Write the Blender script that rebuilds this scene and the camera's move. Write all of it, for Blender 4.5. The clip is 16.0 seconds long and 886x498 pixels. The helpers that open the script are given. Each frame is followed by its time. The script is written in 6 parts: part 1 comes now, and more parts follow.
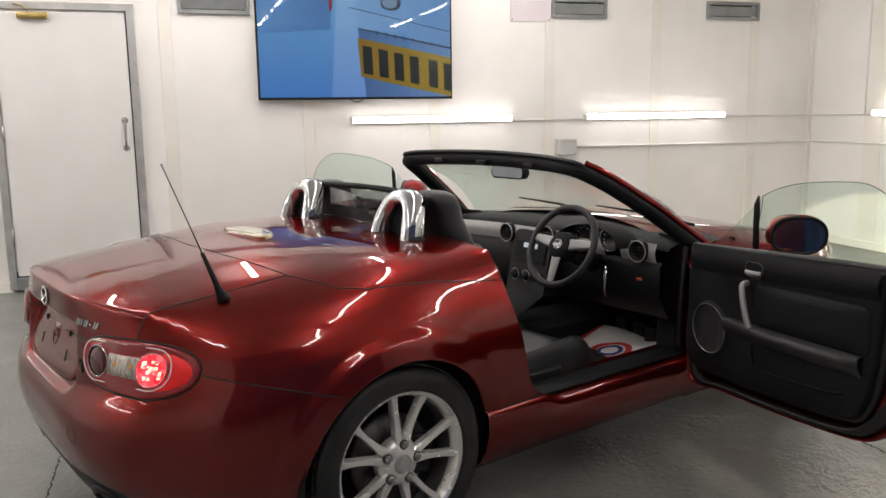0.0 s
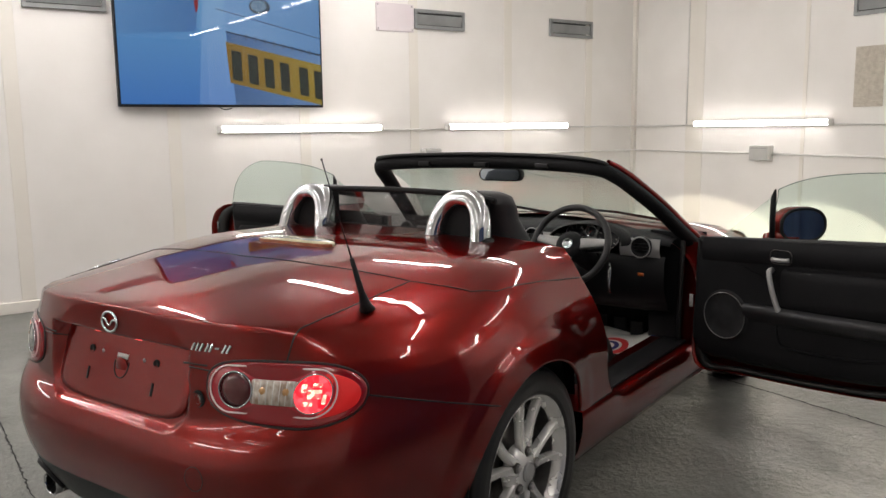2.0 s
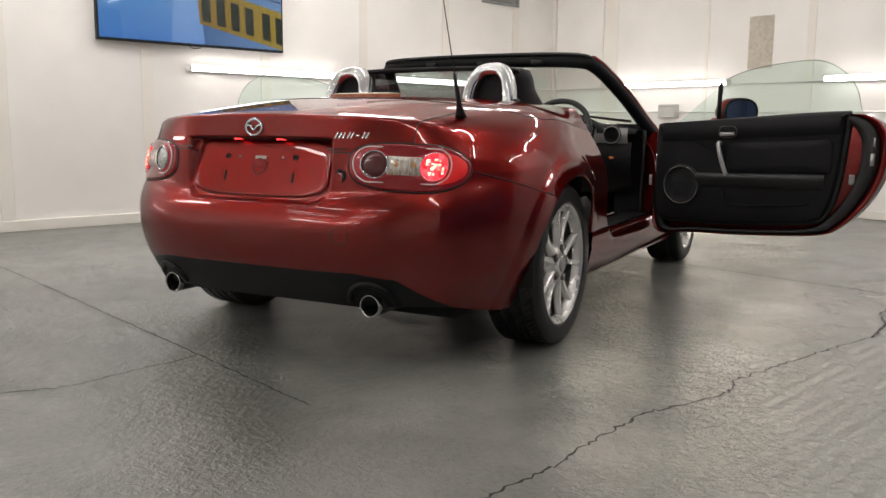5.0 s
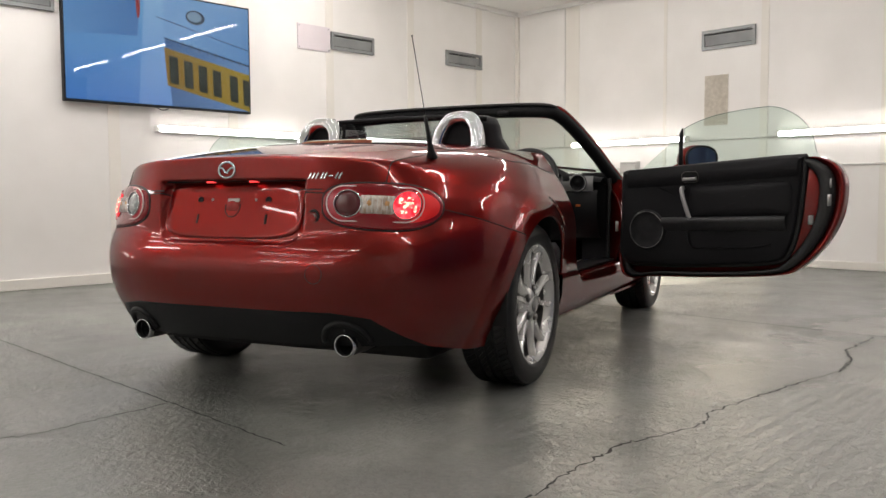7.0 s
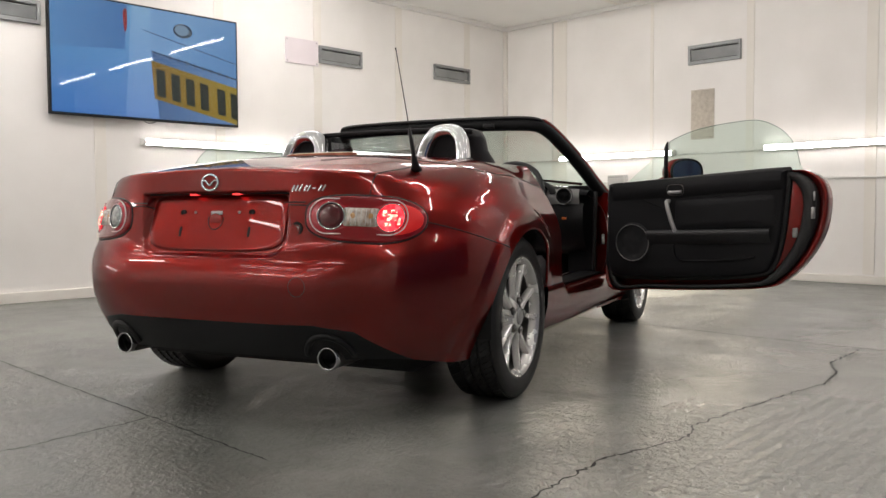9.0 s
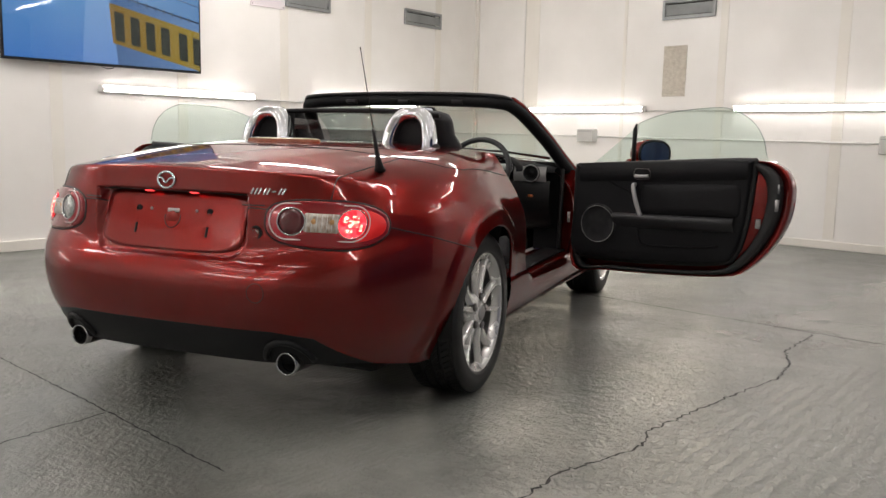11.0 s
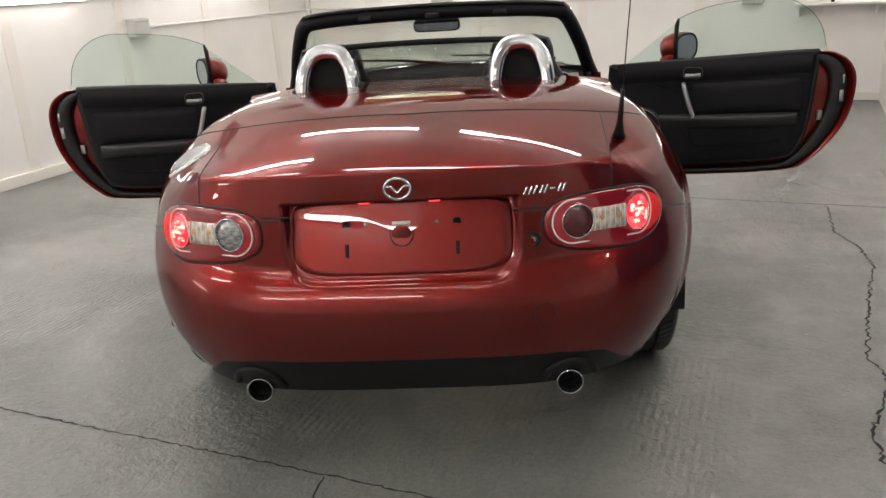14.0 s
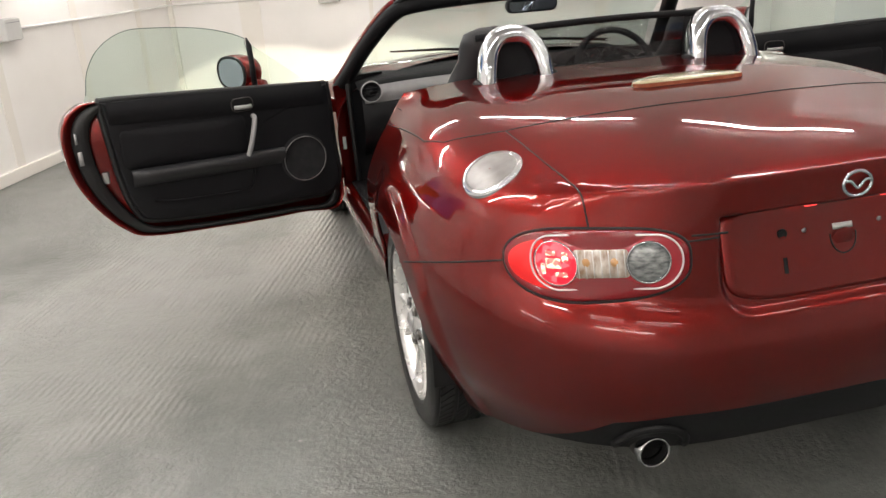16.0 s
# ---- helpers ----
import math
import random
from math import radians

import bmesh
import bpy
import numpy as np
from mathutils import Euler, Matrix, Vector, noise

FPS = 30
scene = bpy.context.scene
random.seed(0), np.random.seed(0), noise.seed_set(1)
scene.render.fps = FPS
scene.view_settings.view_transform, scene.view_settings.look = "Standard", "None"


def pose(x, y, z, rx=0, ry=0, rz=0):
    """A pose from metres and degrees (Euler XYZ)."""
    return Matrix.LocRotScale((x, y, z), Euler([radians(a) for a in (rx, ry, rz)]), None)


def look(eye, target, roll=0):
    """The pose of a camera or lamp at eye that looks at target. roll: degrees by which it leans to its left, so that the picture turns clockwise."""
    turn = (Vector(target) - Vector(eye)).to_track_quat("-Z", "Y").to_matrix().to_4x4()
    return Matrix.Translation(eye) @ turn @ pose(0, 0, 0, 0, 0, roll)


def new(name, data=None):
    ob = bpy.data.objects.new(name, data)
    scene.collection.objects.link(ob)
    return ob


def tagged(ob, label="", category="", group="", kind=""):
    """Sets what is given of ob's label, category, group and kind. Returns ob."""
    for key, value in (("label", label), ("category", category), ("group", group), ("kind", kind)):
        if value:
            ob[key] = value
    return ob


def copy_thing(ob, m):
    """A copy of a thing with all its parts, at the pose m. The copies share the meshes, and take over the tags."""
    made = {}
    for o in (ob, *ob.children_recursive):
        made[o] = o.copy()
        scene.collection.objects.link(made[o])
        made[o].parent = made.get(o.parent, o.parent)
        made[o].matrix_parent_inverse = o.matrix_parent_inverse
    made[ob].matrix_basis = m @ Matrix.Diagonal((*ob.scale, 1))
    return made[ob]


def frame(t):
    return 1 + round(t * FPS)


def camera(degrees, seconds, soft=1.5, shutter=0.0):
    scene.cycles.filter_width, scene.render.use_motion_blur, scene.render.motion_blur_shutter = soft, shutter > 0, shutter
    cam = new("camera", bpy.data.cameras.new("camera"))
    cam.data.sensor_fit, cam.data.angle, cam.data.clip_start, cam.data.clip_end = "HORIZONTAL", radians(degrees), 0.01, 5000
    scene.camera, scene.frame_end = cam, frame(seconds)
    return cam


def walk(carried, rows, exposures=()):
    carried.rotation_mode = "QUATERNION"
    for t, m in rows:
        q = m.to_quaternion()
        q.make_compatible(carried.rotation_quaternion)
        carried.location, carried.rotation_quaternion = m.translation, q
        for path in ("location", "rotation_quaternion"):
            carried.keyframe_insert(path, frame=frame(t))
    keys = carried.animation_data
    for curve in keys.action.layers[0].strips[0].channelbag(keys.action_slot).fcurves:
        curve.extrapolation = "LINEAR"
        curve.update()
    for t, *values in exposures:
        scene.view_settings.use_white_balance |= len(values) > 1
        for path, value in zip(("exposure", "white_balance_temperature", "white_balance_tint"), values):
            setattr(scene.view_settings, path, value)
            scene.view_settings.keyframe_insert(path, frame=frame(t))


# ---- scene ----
cam = camera(56.5, 16.0)
PATH = [
    (0, (3.052, -0.316, 1.352), (1.171, 0.283, 1.028), -0.8),
    (0.5, (2.926, -0.403, 1.333), (1.075, 0.271, 0.987), -1.1),
    (1, (2.738, -0.578, 1.324), (0.95, 0.236, 0.949), -1.1),
    (1.5, (2.567, -0.88, 1.317), (0.836, 0.078, 1.026), -3.0),
    (2, (2.503, -1.215, 1.301), (0.874, -0.093, 1.009), -0.7),
    (2.5, (2.531, -1.495, 1.279), (0.946, -0.328, 0.928), -1.9),
    (3, (2.507, -1.731, 1.218), (0.951, -0.521, 0.881), -1.9),
    (3.5, (2.577, -1.902, 1.111), (1.061, -0.653, 0.733), -0.9),
    (3.7, (2.631, -1.964, 1.076), (1.122, -0.717, 0.667), -0.4),
    (5.8, (2.728, -2.186, 0.732), (1.318, -0.781, 0.536), 0.7),
    (6, (2.721, -2.197, 0.732), (1.322, -0.78, 0.547), 0.8),
    (6.5, (2.72, -2.194, 0.724), (1.328, -0.768, 0.559), 0.5),
    (7, (2.728, -2.182, 0.722), (1.317, -0.771, 0.591), -0.3),
    (7.5, (2.727, -2.178, 0.726), (1.303, -0.777, 0.638), -0.6),
    (8, (2.728, -2.179, 0.722), (1.305, -0.775, 0.644), -0.6),
    (8.5, (2.73, -2.175, 0.722), (1.314, -0.765, 0.634), -0.5),
    (9, (2.737, -2.164, 0.718), (1.342, -0.734, 0.62), -0.3),
    (9.2, (2.741, -2.159, 0.72), (1.358, -0.718, 0.616), -0.2),
    (11.3, (2.694, -2.112, 1.072), (1.378, -0.646, 0.729), 0.6),
    (11.5, (2.668, -2.12, 1.154), (1.376, -0.645, 0.763), -0.6),
    (12, (2.516, -2.237, 1.276), (1.327, -0.694, 0.826), -3.2),
    (12.5, (2.249, -2.327, 1.295), (1.164, -0.725, 0.792), -3.8),
    (13, (1.891, -2.379, 1.291), (0.91, -0.728, 0.732), -3.4),
    (13.5, (1.533, -2.477, 1.305), (0.629, -0.794, 0.712), -4.0),
    (14, (1.17, -2.525, 1.305), (0.405, -0.787, 0.676), -3.4),
    (14.5, (0.759, -2.507, 1.311), (0.197, -0.709, 0.639), -2.3),
    (15, (0.359, -2.526, 1.308), (-0.081, -0.685, 0.664), -4.6),
    (15.5, (-0.027, -2.497, 1.299), (-0.378, -0.638, 0.65), -4.4),
    (16, (-0.373, -2.448, 1.306), (-0.614, -0.579, 0.636), -4.3),
]
walk(cam, [(t, look(eye, target, roll)) for t, eye, target, roll in PATH],
     [(0.0, -0.09), (2.0, -0.18), (3.0, -0.05), (3.7, -0.04), (5.8, -0.08), (9.2, -0.11), (11.3, -0.03), (13.0, -0.10), (14.0, 0.06), (15.0, 0.19), (16.0, 0.23)])

# ---------------------------------------------------------------- light
world = bpy.data.worlds.new("room_air")
scene.world = world
world.use_nodes = True
world.node_tree.nodes["Background"].inputs[0].default_value = (0.9, 0.93, 1.0, 1)
world.node_tree.nodes["Background"].inputs[1].default_value = 0.005
TUBE_POWER = 38.0


# ---------------------------------------------------------------- materials
def mat(name, color, rough=0.5, metal=0.0, **more):
    m = bpy.data.materials.new(name)
    m.use_nodes = True
    b = m.node_tree.nodes["Principled BSDF"]
    b.inputs["Base Color"].default_value = (*color, 1)
    b.inputs["Roughness"].default_value = rough
    b.inputs["Metallic"].default_value = metal
    for key, value in more.items():
        b.inputs[key.replace("_", " ").title().replace("Ior", "IOR")].default_value = value
    return m


def nodes_of(m):
    t = m.node_tree
    return t, t.nodes, t.links, t.nodes["Principled BSDF"]


def noisy(m, scale, low, high, detail=4.0, bump=0.0, bump_scale=None, rough=None, stretch=(1, 1, 1)):
    """Mixes two colours by noise, with optional bump and roughness range."""
    t, n, l, b = nodes_of(m)
    co = n.new("ShaderNodeTexCoord")
    mp = n.new("ShaderNodeMapping")
    mp.inputs["Scale"].default_value = stretch
    l.new(co.outputs["Object"], mp.inputs["Vector"])
    tex = n.new("ShaderNodeTexNoise")
    tex.inputs["Scale"].default_value = scale
    tex.inputs["Detail"].default_value = detail
    l.new(mp.outputs[0], tex.inputs["Vector"])
    ramp = n.new("ShaderNodeValToRGB")
    ramp.color_ramp.elements[0].position, ramp.color_ramp.elements[1].position = 0.3, 0.7
    ramp.color_ramp.elements[0].color, ramp.color_ramp.elements[1].color = (*low, 1), (*high, 1)
    l.new(tex.outputs["Fac"], ramp.inputs["Fac"])
    l.new(ramp.outputs["Color"], b.inputs["Base Color"])
    if rough:
        mr = n.new("ShaderNodeMapRange")
        mr.inputs["To Min"].default_value, mr.inputs["To Max"].default_value = rough
        l.new(tex.outputs["Fac"], mr.inputs["Value"])
        l.new(mr.outputs[0], b.inputs["Roughness"])
    if bump:
        fine = n.new("ShaderNodeTexNoise")
        fine.inputs["Scale"].default_value = bump_scale or scale * 8
        fine.inputs["Detail"].default_value = 3
        l.new(mp.outputs[0], fine.inputs["Vector"])
        bp = n.new("ShaderNodeBump")
        bp.inputs["Strength"].default_value = bump
        bp.inputs["Distance"].default_value = 0.002
        l.new(fine.outputs["Fac"], bp.inputs["Height"])
        l.new(bp.outputs[0], b.inputs["Normal"])
    return m


def glow(name, color, strength):
    m = bpy.data.materials.new(name)
    m.use_nodes = True
    b = m.node_tree.nodes["Principled BSDF"]
    b.inputs["Base Color"].default_value = (*color, 1)
    b.inputs["Emission Color"].default_value = (*color, 1)
    b.inputs["Emission Strength"].default_value = strength
    return m


PAINT = noisy(mat("red_metallic_paint", (0.2, 0.006, 0.005), 0.31, 0.9, specular_ior_level=0.0, coat_weight=1.0, coat_roughness=0.003, coat_ior=1.5), 900, (0.165, 0.0074, 0.0058), (0.24, 0.0118, 0.0088), detail=2)
PAINT.node_tree.nodes["Principled BSDF"].inputs["Specular Tint"].default_value = (0.35, 0.05, 0.04, 1)
PLASTIC = noisy(mat("black_plastic", (0.012, 0.012, 0.013), 0.5, specular_ior_level=0.3), 3, (0.006, 0.006, 0.0065), (0.010, 0.010, 0.011), bump=0.3, bump_scale=500)
TRIM = noisy(mat("black_grained_trim", (0.02, 0.02, 0.022), 0.62, specular_ior_level=0.2), 4, (0.006, 0.006, 0.007), (0.010, 0.010, 0.011), bump=0.35, bump_scale=650)
LEATHER = noisy(mat("black_leather", (0.025, 0.025, 0.027), 0.46, specular_ior_level=0.45), 5, (0.015, 0.015, 0.016), (0.028, 0.028, 0.030), bump=0.35, bump_scale=260)
CARPET = noisy(mat("black_carpet", (0.01, 0.01, 0.011), 0.95), 30, (0.006, 0.006, 0.007), (0.016, 0.016, 0.017), bump=0.8, bump_scale=400)
RUBBER = noisy(mat("tyre_rubber", (0.018, 0.018, 0.018), 0.42), 8, (0.010, 0.010, 0.010), (0.02, 0.0195, 0.019), bump=0.3, bump_scale=120)
SEAL = mat("rubber_seal", (0.008, 0.008, 0.008), 0.5)
CHROME = mat("chrome", (0.66, 0.67, 0.69), 0.06, 1.0)
ALLOY = noisy(mat("alloy", (0.7, 0.69, 0.67), 0.3, 0.6, coat_weight=0.8, coat_roughness=0.04), 12, (0.80, 0.79, 0.77), (0.90, 0.89, 0.87), rough=(0.22, 0.32))
SILVER = noisy(mat("silver_dash_plastic", (0.55, 0.54, 0.53), 0.4, 0.3), 20, (0.36, 0.355, 0.35), (0.43, 0.425, 0.42))
STEEL = noisy(mat("dull_steel", (0.35, 0.34, 0.33), 0.4, 0.9), 15, (0.26, 0.25, 0.24), (0.42, 0.41, 0.4), rough=(0.3, 0.5))
# alloy darkened to imitate the shade behind the spokes
BARREL = noisy(mat("darkened_alloy", (0.3, 0.3, 0.29), 0.5, 0.4), 14, (0.09, 0.088, 0.085), (0.18, 0.176, 0.17))
DARK_STEEL = noisy(mat("dark_steel", (0.12, 0.11, 0.10), 0.45, 0.8), 20, (0.07, 0.065, 0.06), (0.16, 0.15, 0.14))
HOLE = mat("dark_hole", (0.004, 0.004, 0.004), 0.8)


def pane(name, tint):
    """Thin glass: clear with a tint, and a mirror image that grows at a slant."""
    m = bpy.data.materials.new(name)
    m.use_nodes = True
    t, n, l = m.node_tree, m.node_tree.nodes, m.node_tree.links
    n.remove(n["Principled BSDF"])
    clear, shine, mix, slant, power = (n.new("ShaderNode" + k) for k in ("BsdfTransparent", "BsdfGlossy", "MixShader", "LayerWeight", "Math"))
    clear.inputs[0].default_value = (*tint, 1)
    shine.inputs["Roughness"].default_value = 0.0
    power.operation = "POWER"
    power.inputs[1].default_value = 4.0
    share = n.new("ShaderNodeMath")
    share.operation = "MULTIPLY_ADD"
    share.inputs[1].default_value, share.inputs[2].default_value = 0.55, 0.025
    l.new(slant.outputs["Facing"], power.inputs[0])
    l.new(power.outputs[0], share.inputs[0])
    l.new(share.outputs[0], mix.inputs[0])
    l.new(clear.outputs[0], mix.inputs[1])
    l.new(shine.outputs[0], mix.inputs[2])
    l.new(mix.outputs[0], n["Material Output"].inputs[0])
    return m


GLASS = pane("tinted_glass", (0.89, 0.95, 0.925))
SCREEN_GLASS = pane("smoked_screen", (0.62, 0.63, 0.63))
MIRROR = mat("mirror_glass", (0.42, 0.47, 0.53), 0.02, 1.0)
LENS_RED = mat("red_lens", (0.20, 0.002, 0.006), 0.05, coat_weight=1.0, emission_color=(1.0, 0.008, 0.03, 1), emission_strength=0.03)
LENS_FIELD = mat("lit_red_field", (0.32, 0.022, 0.03), 0.08, coat_weight=1.0, emission_color=(1.0, 0.03, 0.07, 1), emission_strength=0.07)
LENS_DARK = mat("dark_lens", (0.10, 0.010, 0.014), 0.1, coat_weight=1.0)
LENS_CLEAR = noisy(mat("clear_lens", (0.6, 0.56, 0.52), 0.12, coat_weight=1.0), 70, (0.34, 0.22, 0.14), (0.86, 0.80, 0.72), stretch=(1, 1, 0.5))
LENS_RIB = mat("lens_rib", (0.82, 0.80, 0.76), 0.1, coat_weight=1.0)
LENS_AMBER = mat("amber_bulb_glass", (0.66, 0.36, 0.15), 0.1, coat_weight=1.0)
LAMP_RED = glow("lit_tail_lamp", (1.0, 0.03, 0.03), 2.2)


def facets(m, cold, hot, scale=75):
    """Glitter of a lit reflector seen through a lens."""
    t, n, l, b = nodes_of(m)
    co, vor, ramp = n.new("ShaderNodeTexCoord"), n.new("ShaderNodeTexVoronoi"), n.new("ShaderNodeValToRGB")
    vor.inputs["Scale"].default_value = scale
    l.new(co.outputs["Object"], vor.inputs["Vector"])
    sep = n.new("ShaderNodeSeparateColor")
    l.new(vor.outputs["Color"], sep.inputs[0])
    ramp.color_ramp.elements[0].position, ramp.color_ramp.elements[1].position = 0.35, 0.9
    ramp.color_ramp.elements[0].color, ramp.color_ramp.elements[1].color = (*cold, 1), (*hot, 1)
    l.new(sep.outputs[0], ramp.inputs[0])
    l.new(ramp.outputs[0], b.inputs["Emission Color"])
    return m


facets(LAMP_RED, (0.55, 0.004, 0.016), (1.0, 0.07, 0.085))
LAMP_HOT = facets(glow("lit_tail_bulb", (1.0, 0.2, 0.1), 4.0), (0.8, 0.02, 0.03), (1.0, 0.42, 0.30), 110)
LAMP_WRAP = facets(glow("lit_corner_reflector", (1.0, 0.02, 0.02), 0.13), (0.12, 0.002, 0.004), (1.0, 0.03, 0.03), 60)
AMBER = mat("brake_lens", (0.5, 0.42, 0.26), 0.15, coat_weight=1.0)


# ---------------------------------------------------------------- mesh helpers
def part(name, bm, material, parent=None, label="", smooth=True):
    """Links a bmesh as one mesh object, under a thing or a part."""
    me = bpy.data.meshes.new(name)
    bmesh.ops.recalc_face_normals(bm, faces=bm.faces)
    bm.to_mesh(me)
    bm.free()
    for p in me.polygons:
        p.use_smooth = smooth
    for m in material if isinstance(material, (list, tuple)) else (material,):
        me.materials.append(m)
    ob = new(name, me)
    if parent:
        ob.parent = parent
    if label:
        ob["label"] = label
    return ob


def sharpen(ob, degrees=35):
    me = ob.data
    me.set_sharp_from_angle(angle=radians(degrees))
    return ob


def thing(name, label, category, group="", m=None):
    ob = new(name)
    ob.empty_display_size = 0.1
    if m is not None:
        ob.matrix_world = m
    return tagged(ob, label, category, group)


def box(x0, y0, z0, x1, y1, z1, bevel=0.0, bm=None, segments=2):
    bm = bm or bmesh.new()
    made = bmesh.ops.create_cube(bm, size=1, matrix=Matrix.LocRotScale(((x0 + x1) / 2, (y0 + y1) / 2, (z0 + z1) / 2), None, (abs(x1 - x0), abs(y1 - y0), abs(z1 - z0))))
    if bevel:
        edges = {e for v in made["verts"] for e in v.link_edges}
        bmesh.ops.bevel(bm, geom=list(edges), offset=bevel, segments=segments, affect="EDGES", profile=0.6)
    return bm


def tube(points, radius, sides=10, bm=None, closed=False, caps=True):
    """A round bar along points; radius may be a list."""
    bm = bm or bmesh.new()
    pts = [Vector(p) for p in points]
    radii = radius if isinstance(radius, (list, tuple)) else [radius] * len(pts)
    rings, side = [], None
    for i, p in enumerate(pts):
        a, b = pts[i - 1 if i or closed else 0], pts[(i + 1) % len(pts) if i + 1 < len(pts) or closed else i]
        way = (b - a).normalized()
        if side is None:
            side = way.orthogonal().normalized()
        side = (side - way * side.dot(way)).normalized()
        up = way.cross(side)
        rings.append([bm.verts.new(p + radii[i] * (math.cos(k * math.tau / sides) * side + math.sin(k * math.tau / sides) * up)) for k in range(sides)])
    for i in range(len(rings) if closed else len(rings) - 1):
        r, q = rings[i], rings[(i + 1) % len(rings)]
        for k in range(sides):
            bm.faces.new((r[k], r[(k + 1) % sides], q[(k + 1) % sides], q[k]))
    if caps and not closed:
        bm.faces.new(rings[0][::-1])
        bm.faces.new(rings[-1])
    return bm


def curve(points, steps=8):
    """A smooth line (Catmull-Rom) through points."""
    pts = [Vector(p) for p in points]
    pts = [2 * pts[0] - pts[1], *pts, 2 * pts[-1] - pts[-2]]
    out = []
    for i in range(1, len(pts) - 2):
        a, b, c, d = pts[i - 1:i + 3]
        for k in range(steps):
            t = k / steps
            out.append(0.5 * (2 * b + (c - a) * t + (2 * a - 5 * b + 4 * c - d) * t * t + (3 * b - a - 3 * c + d) * t ** 3))
    return out + [pts[-2]]


def spline(table, x):
    """Smooth value at x through a short table of (x, value)."""
    xs = [p[0] for p in table]
    if x <= xs[0]:
        return table[0][1]
    if x >= xs[-1]:
        return table[-1][1]
    i = max(k for k in range(len(xs) - 1) if xs[k] <= x)
    slope = lambda k: (table[min(k + 1, len(xs) - 1)][1] - table[max(k - 1, 0)][1]) / (xs[min(k + 1, len(xs) - 1)] - xs[max(k - 1, 0)])
    h = xs[i + 1] - xs[i]
    t = (x - xs[i]) / h
    return ((2 * t ** 3 - 3 * t * t + 1) * table[i][1] + (t ** 3 - 2 * t * t + t) * h * slope(i)
            + (3 * t * t - 2 * t ** 3) * table[i + 1][1] + (t ** 3 - t * t) * h * slope(i + 1))


def grid(rows, bm=None, close=False):
    """Faces over a grid of points."""
    bm = bm or bmesh.new()
    vs = [[bm.verts.new(p) for p in row] for row in rows]
    for a, b in zip(vs, vs[1:]):
        n = len(a)
        for k in range(n if close else n - 1):
            try:
                bm.faces.new((a[k], a[(k + 1) % n], b[(k + 1) % n], b[k]))
            except ValueError:
                pass
    return bm


def lathe(profile, axis, centre, steps=48, bm=None):
    """Turns (radius, along) points about an axis ('x', 'y' or 'z') through centre."""
    c = Vector(centre)
    rows = []
    for r, a in profile:
        row = []
        for k in range(steps):
            u, v = r * math.cos(k * math.tau / steps), r * math.sin(k * math.tau / steps)
            row.append(c + Vector({"x": (a, u, v), "y": (u, a, v), "z": (u, v, a)}[axis]))
        rows.append(row)
    return grid(rows, bm, close=True)


def slab(outline, to3d, low, high, bm=None, bevel=0.0):
    """A plate from a 2D outline, between two depths; to3d(a, b, depth)."""
    bm = bm or bmesh.new()
    a = [bm.verts.new(to3d(u, v, low)) for u, v in outline]
    b = [bm.verts.new(to3d(u, v, high)) for u, v in outline]
    n = len(a)
    f0, f1 = bm.faces.new(a), bm.faces.new(b[::-1])
    for k in range(n):
        bm.faces.new((a[k], b[k], b[(k + 1) % n], a[(k + 1) % n]))
    if bevel:
        bmesh.ops.bevel(bm, geom=list(f0.edges) + list(f1.edges), offset=bevel, segments=2, affect="EDGES", profile=0.6)
    return bm


def rounded(w, h, r, n=5, cx=0.0, cy=0.0):
    """Outline of a rounded rectangle."""
    out = []
    for k, (sx, sy) in enumerate(((1, 1), (-1, 1), (-1, -1), (1, -1))):
        for i in range(n + 1):
            a = (k + i / n) * math.pi / 2
            out.append((cx + sx * (w / 2 - r) + r * math.cos(a), cy + sy * (h / 2 - r) + r * math.sin(a)))
    return out


# ---------------------------------------------------------------- the room
WX, WY, CEIL = -4.1, 6.0, 3.0
EX, SY = 5.2, -6.6

WALL = noisy(mat("white_wall_panel", (0.78, 0.76, 0.72), 0.42), 1.6, (0.79, 0.77, 0.735), (0.87, 0.85, 0.82), detail=9, bump=0.12, bump_scale=60)
BATTEN = noisy(mat("cream_batten", (0.8, 0.77, 0.71), 0.45), 2.0, (0.77, 0.74, 0.68), (0.82, 0.79, 0.73), bump=0.1, bump_scale=80)
CEILING = noisy(mat("white_ceiling", (0.8, 0.79, 0.76), 0.5), 1.0, (0.78, 0.77, 0.74), (0.83, 0.82, 0.79))
GREY_METAL = noisy(mat("grey_vent_metal", (0.25, 0.26, 0.26), 0.45, 0.3), 6, (0.22, 0.23, 0.23), (0.29, 0.3, 0.3))
GALV = noisy(mat("galvanised_frame", (0.5, 0.5, 0.49), 0.4, 0.6), 9, (0.42, 0.42, 0.41), (0.56, 0.56, 0.55), rough=(0.3, 0.5))
WHITE = noisy(mat("white_plastic", (0.75, 0.74, 0.71), 0.35), 3, (0.73, 0.72, 0.69), (0.77, 0.76, 0.73))
TUBE = glow("lit_tube", (1.0, 0.945, 0.918), TUBE_POWER)
WALL_TUBE = glow("lit_wall_tube", (1.0, 0.945, 0.918), TUBE_POWER * 0.48)
WEST_FILL_TUBE = glow("west_fill_tube", (1.0, 0.945, 0.918), TUBE_POWER * 2.2)
EAST_TUBE = glow("lit_east_tube", (1.0, 0.945, 0.918), TUBE_POWER * 0.95)
DIM_TUBE = glow("lit_dim_tube", (1.0, 0.945, 0.918), TUBE_POWER * 1.05)


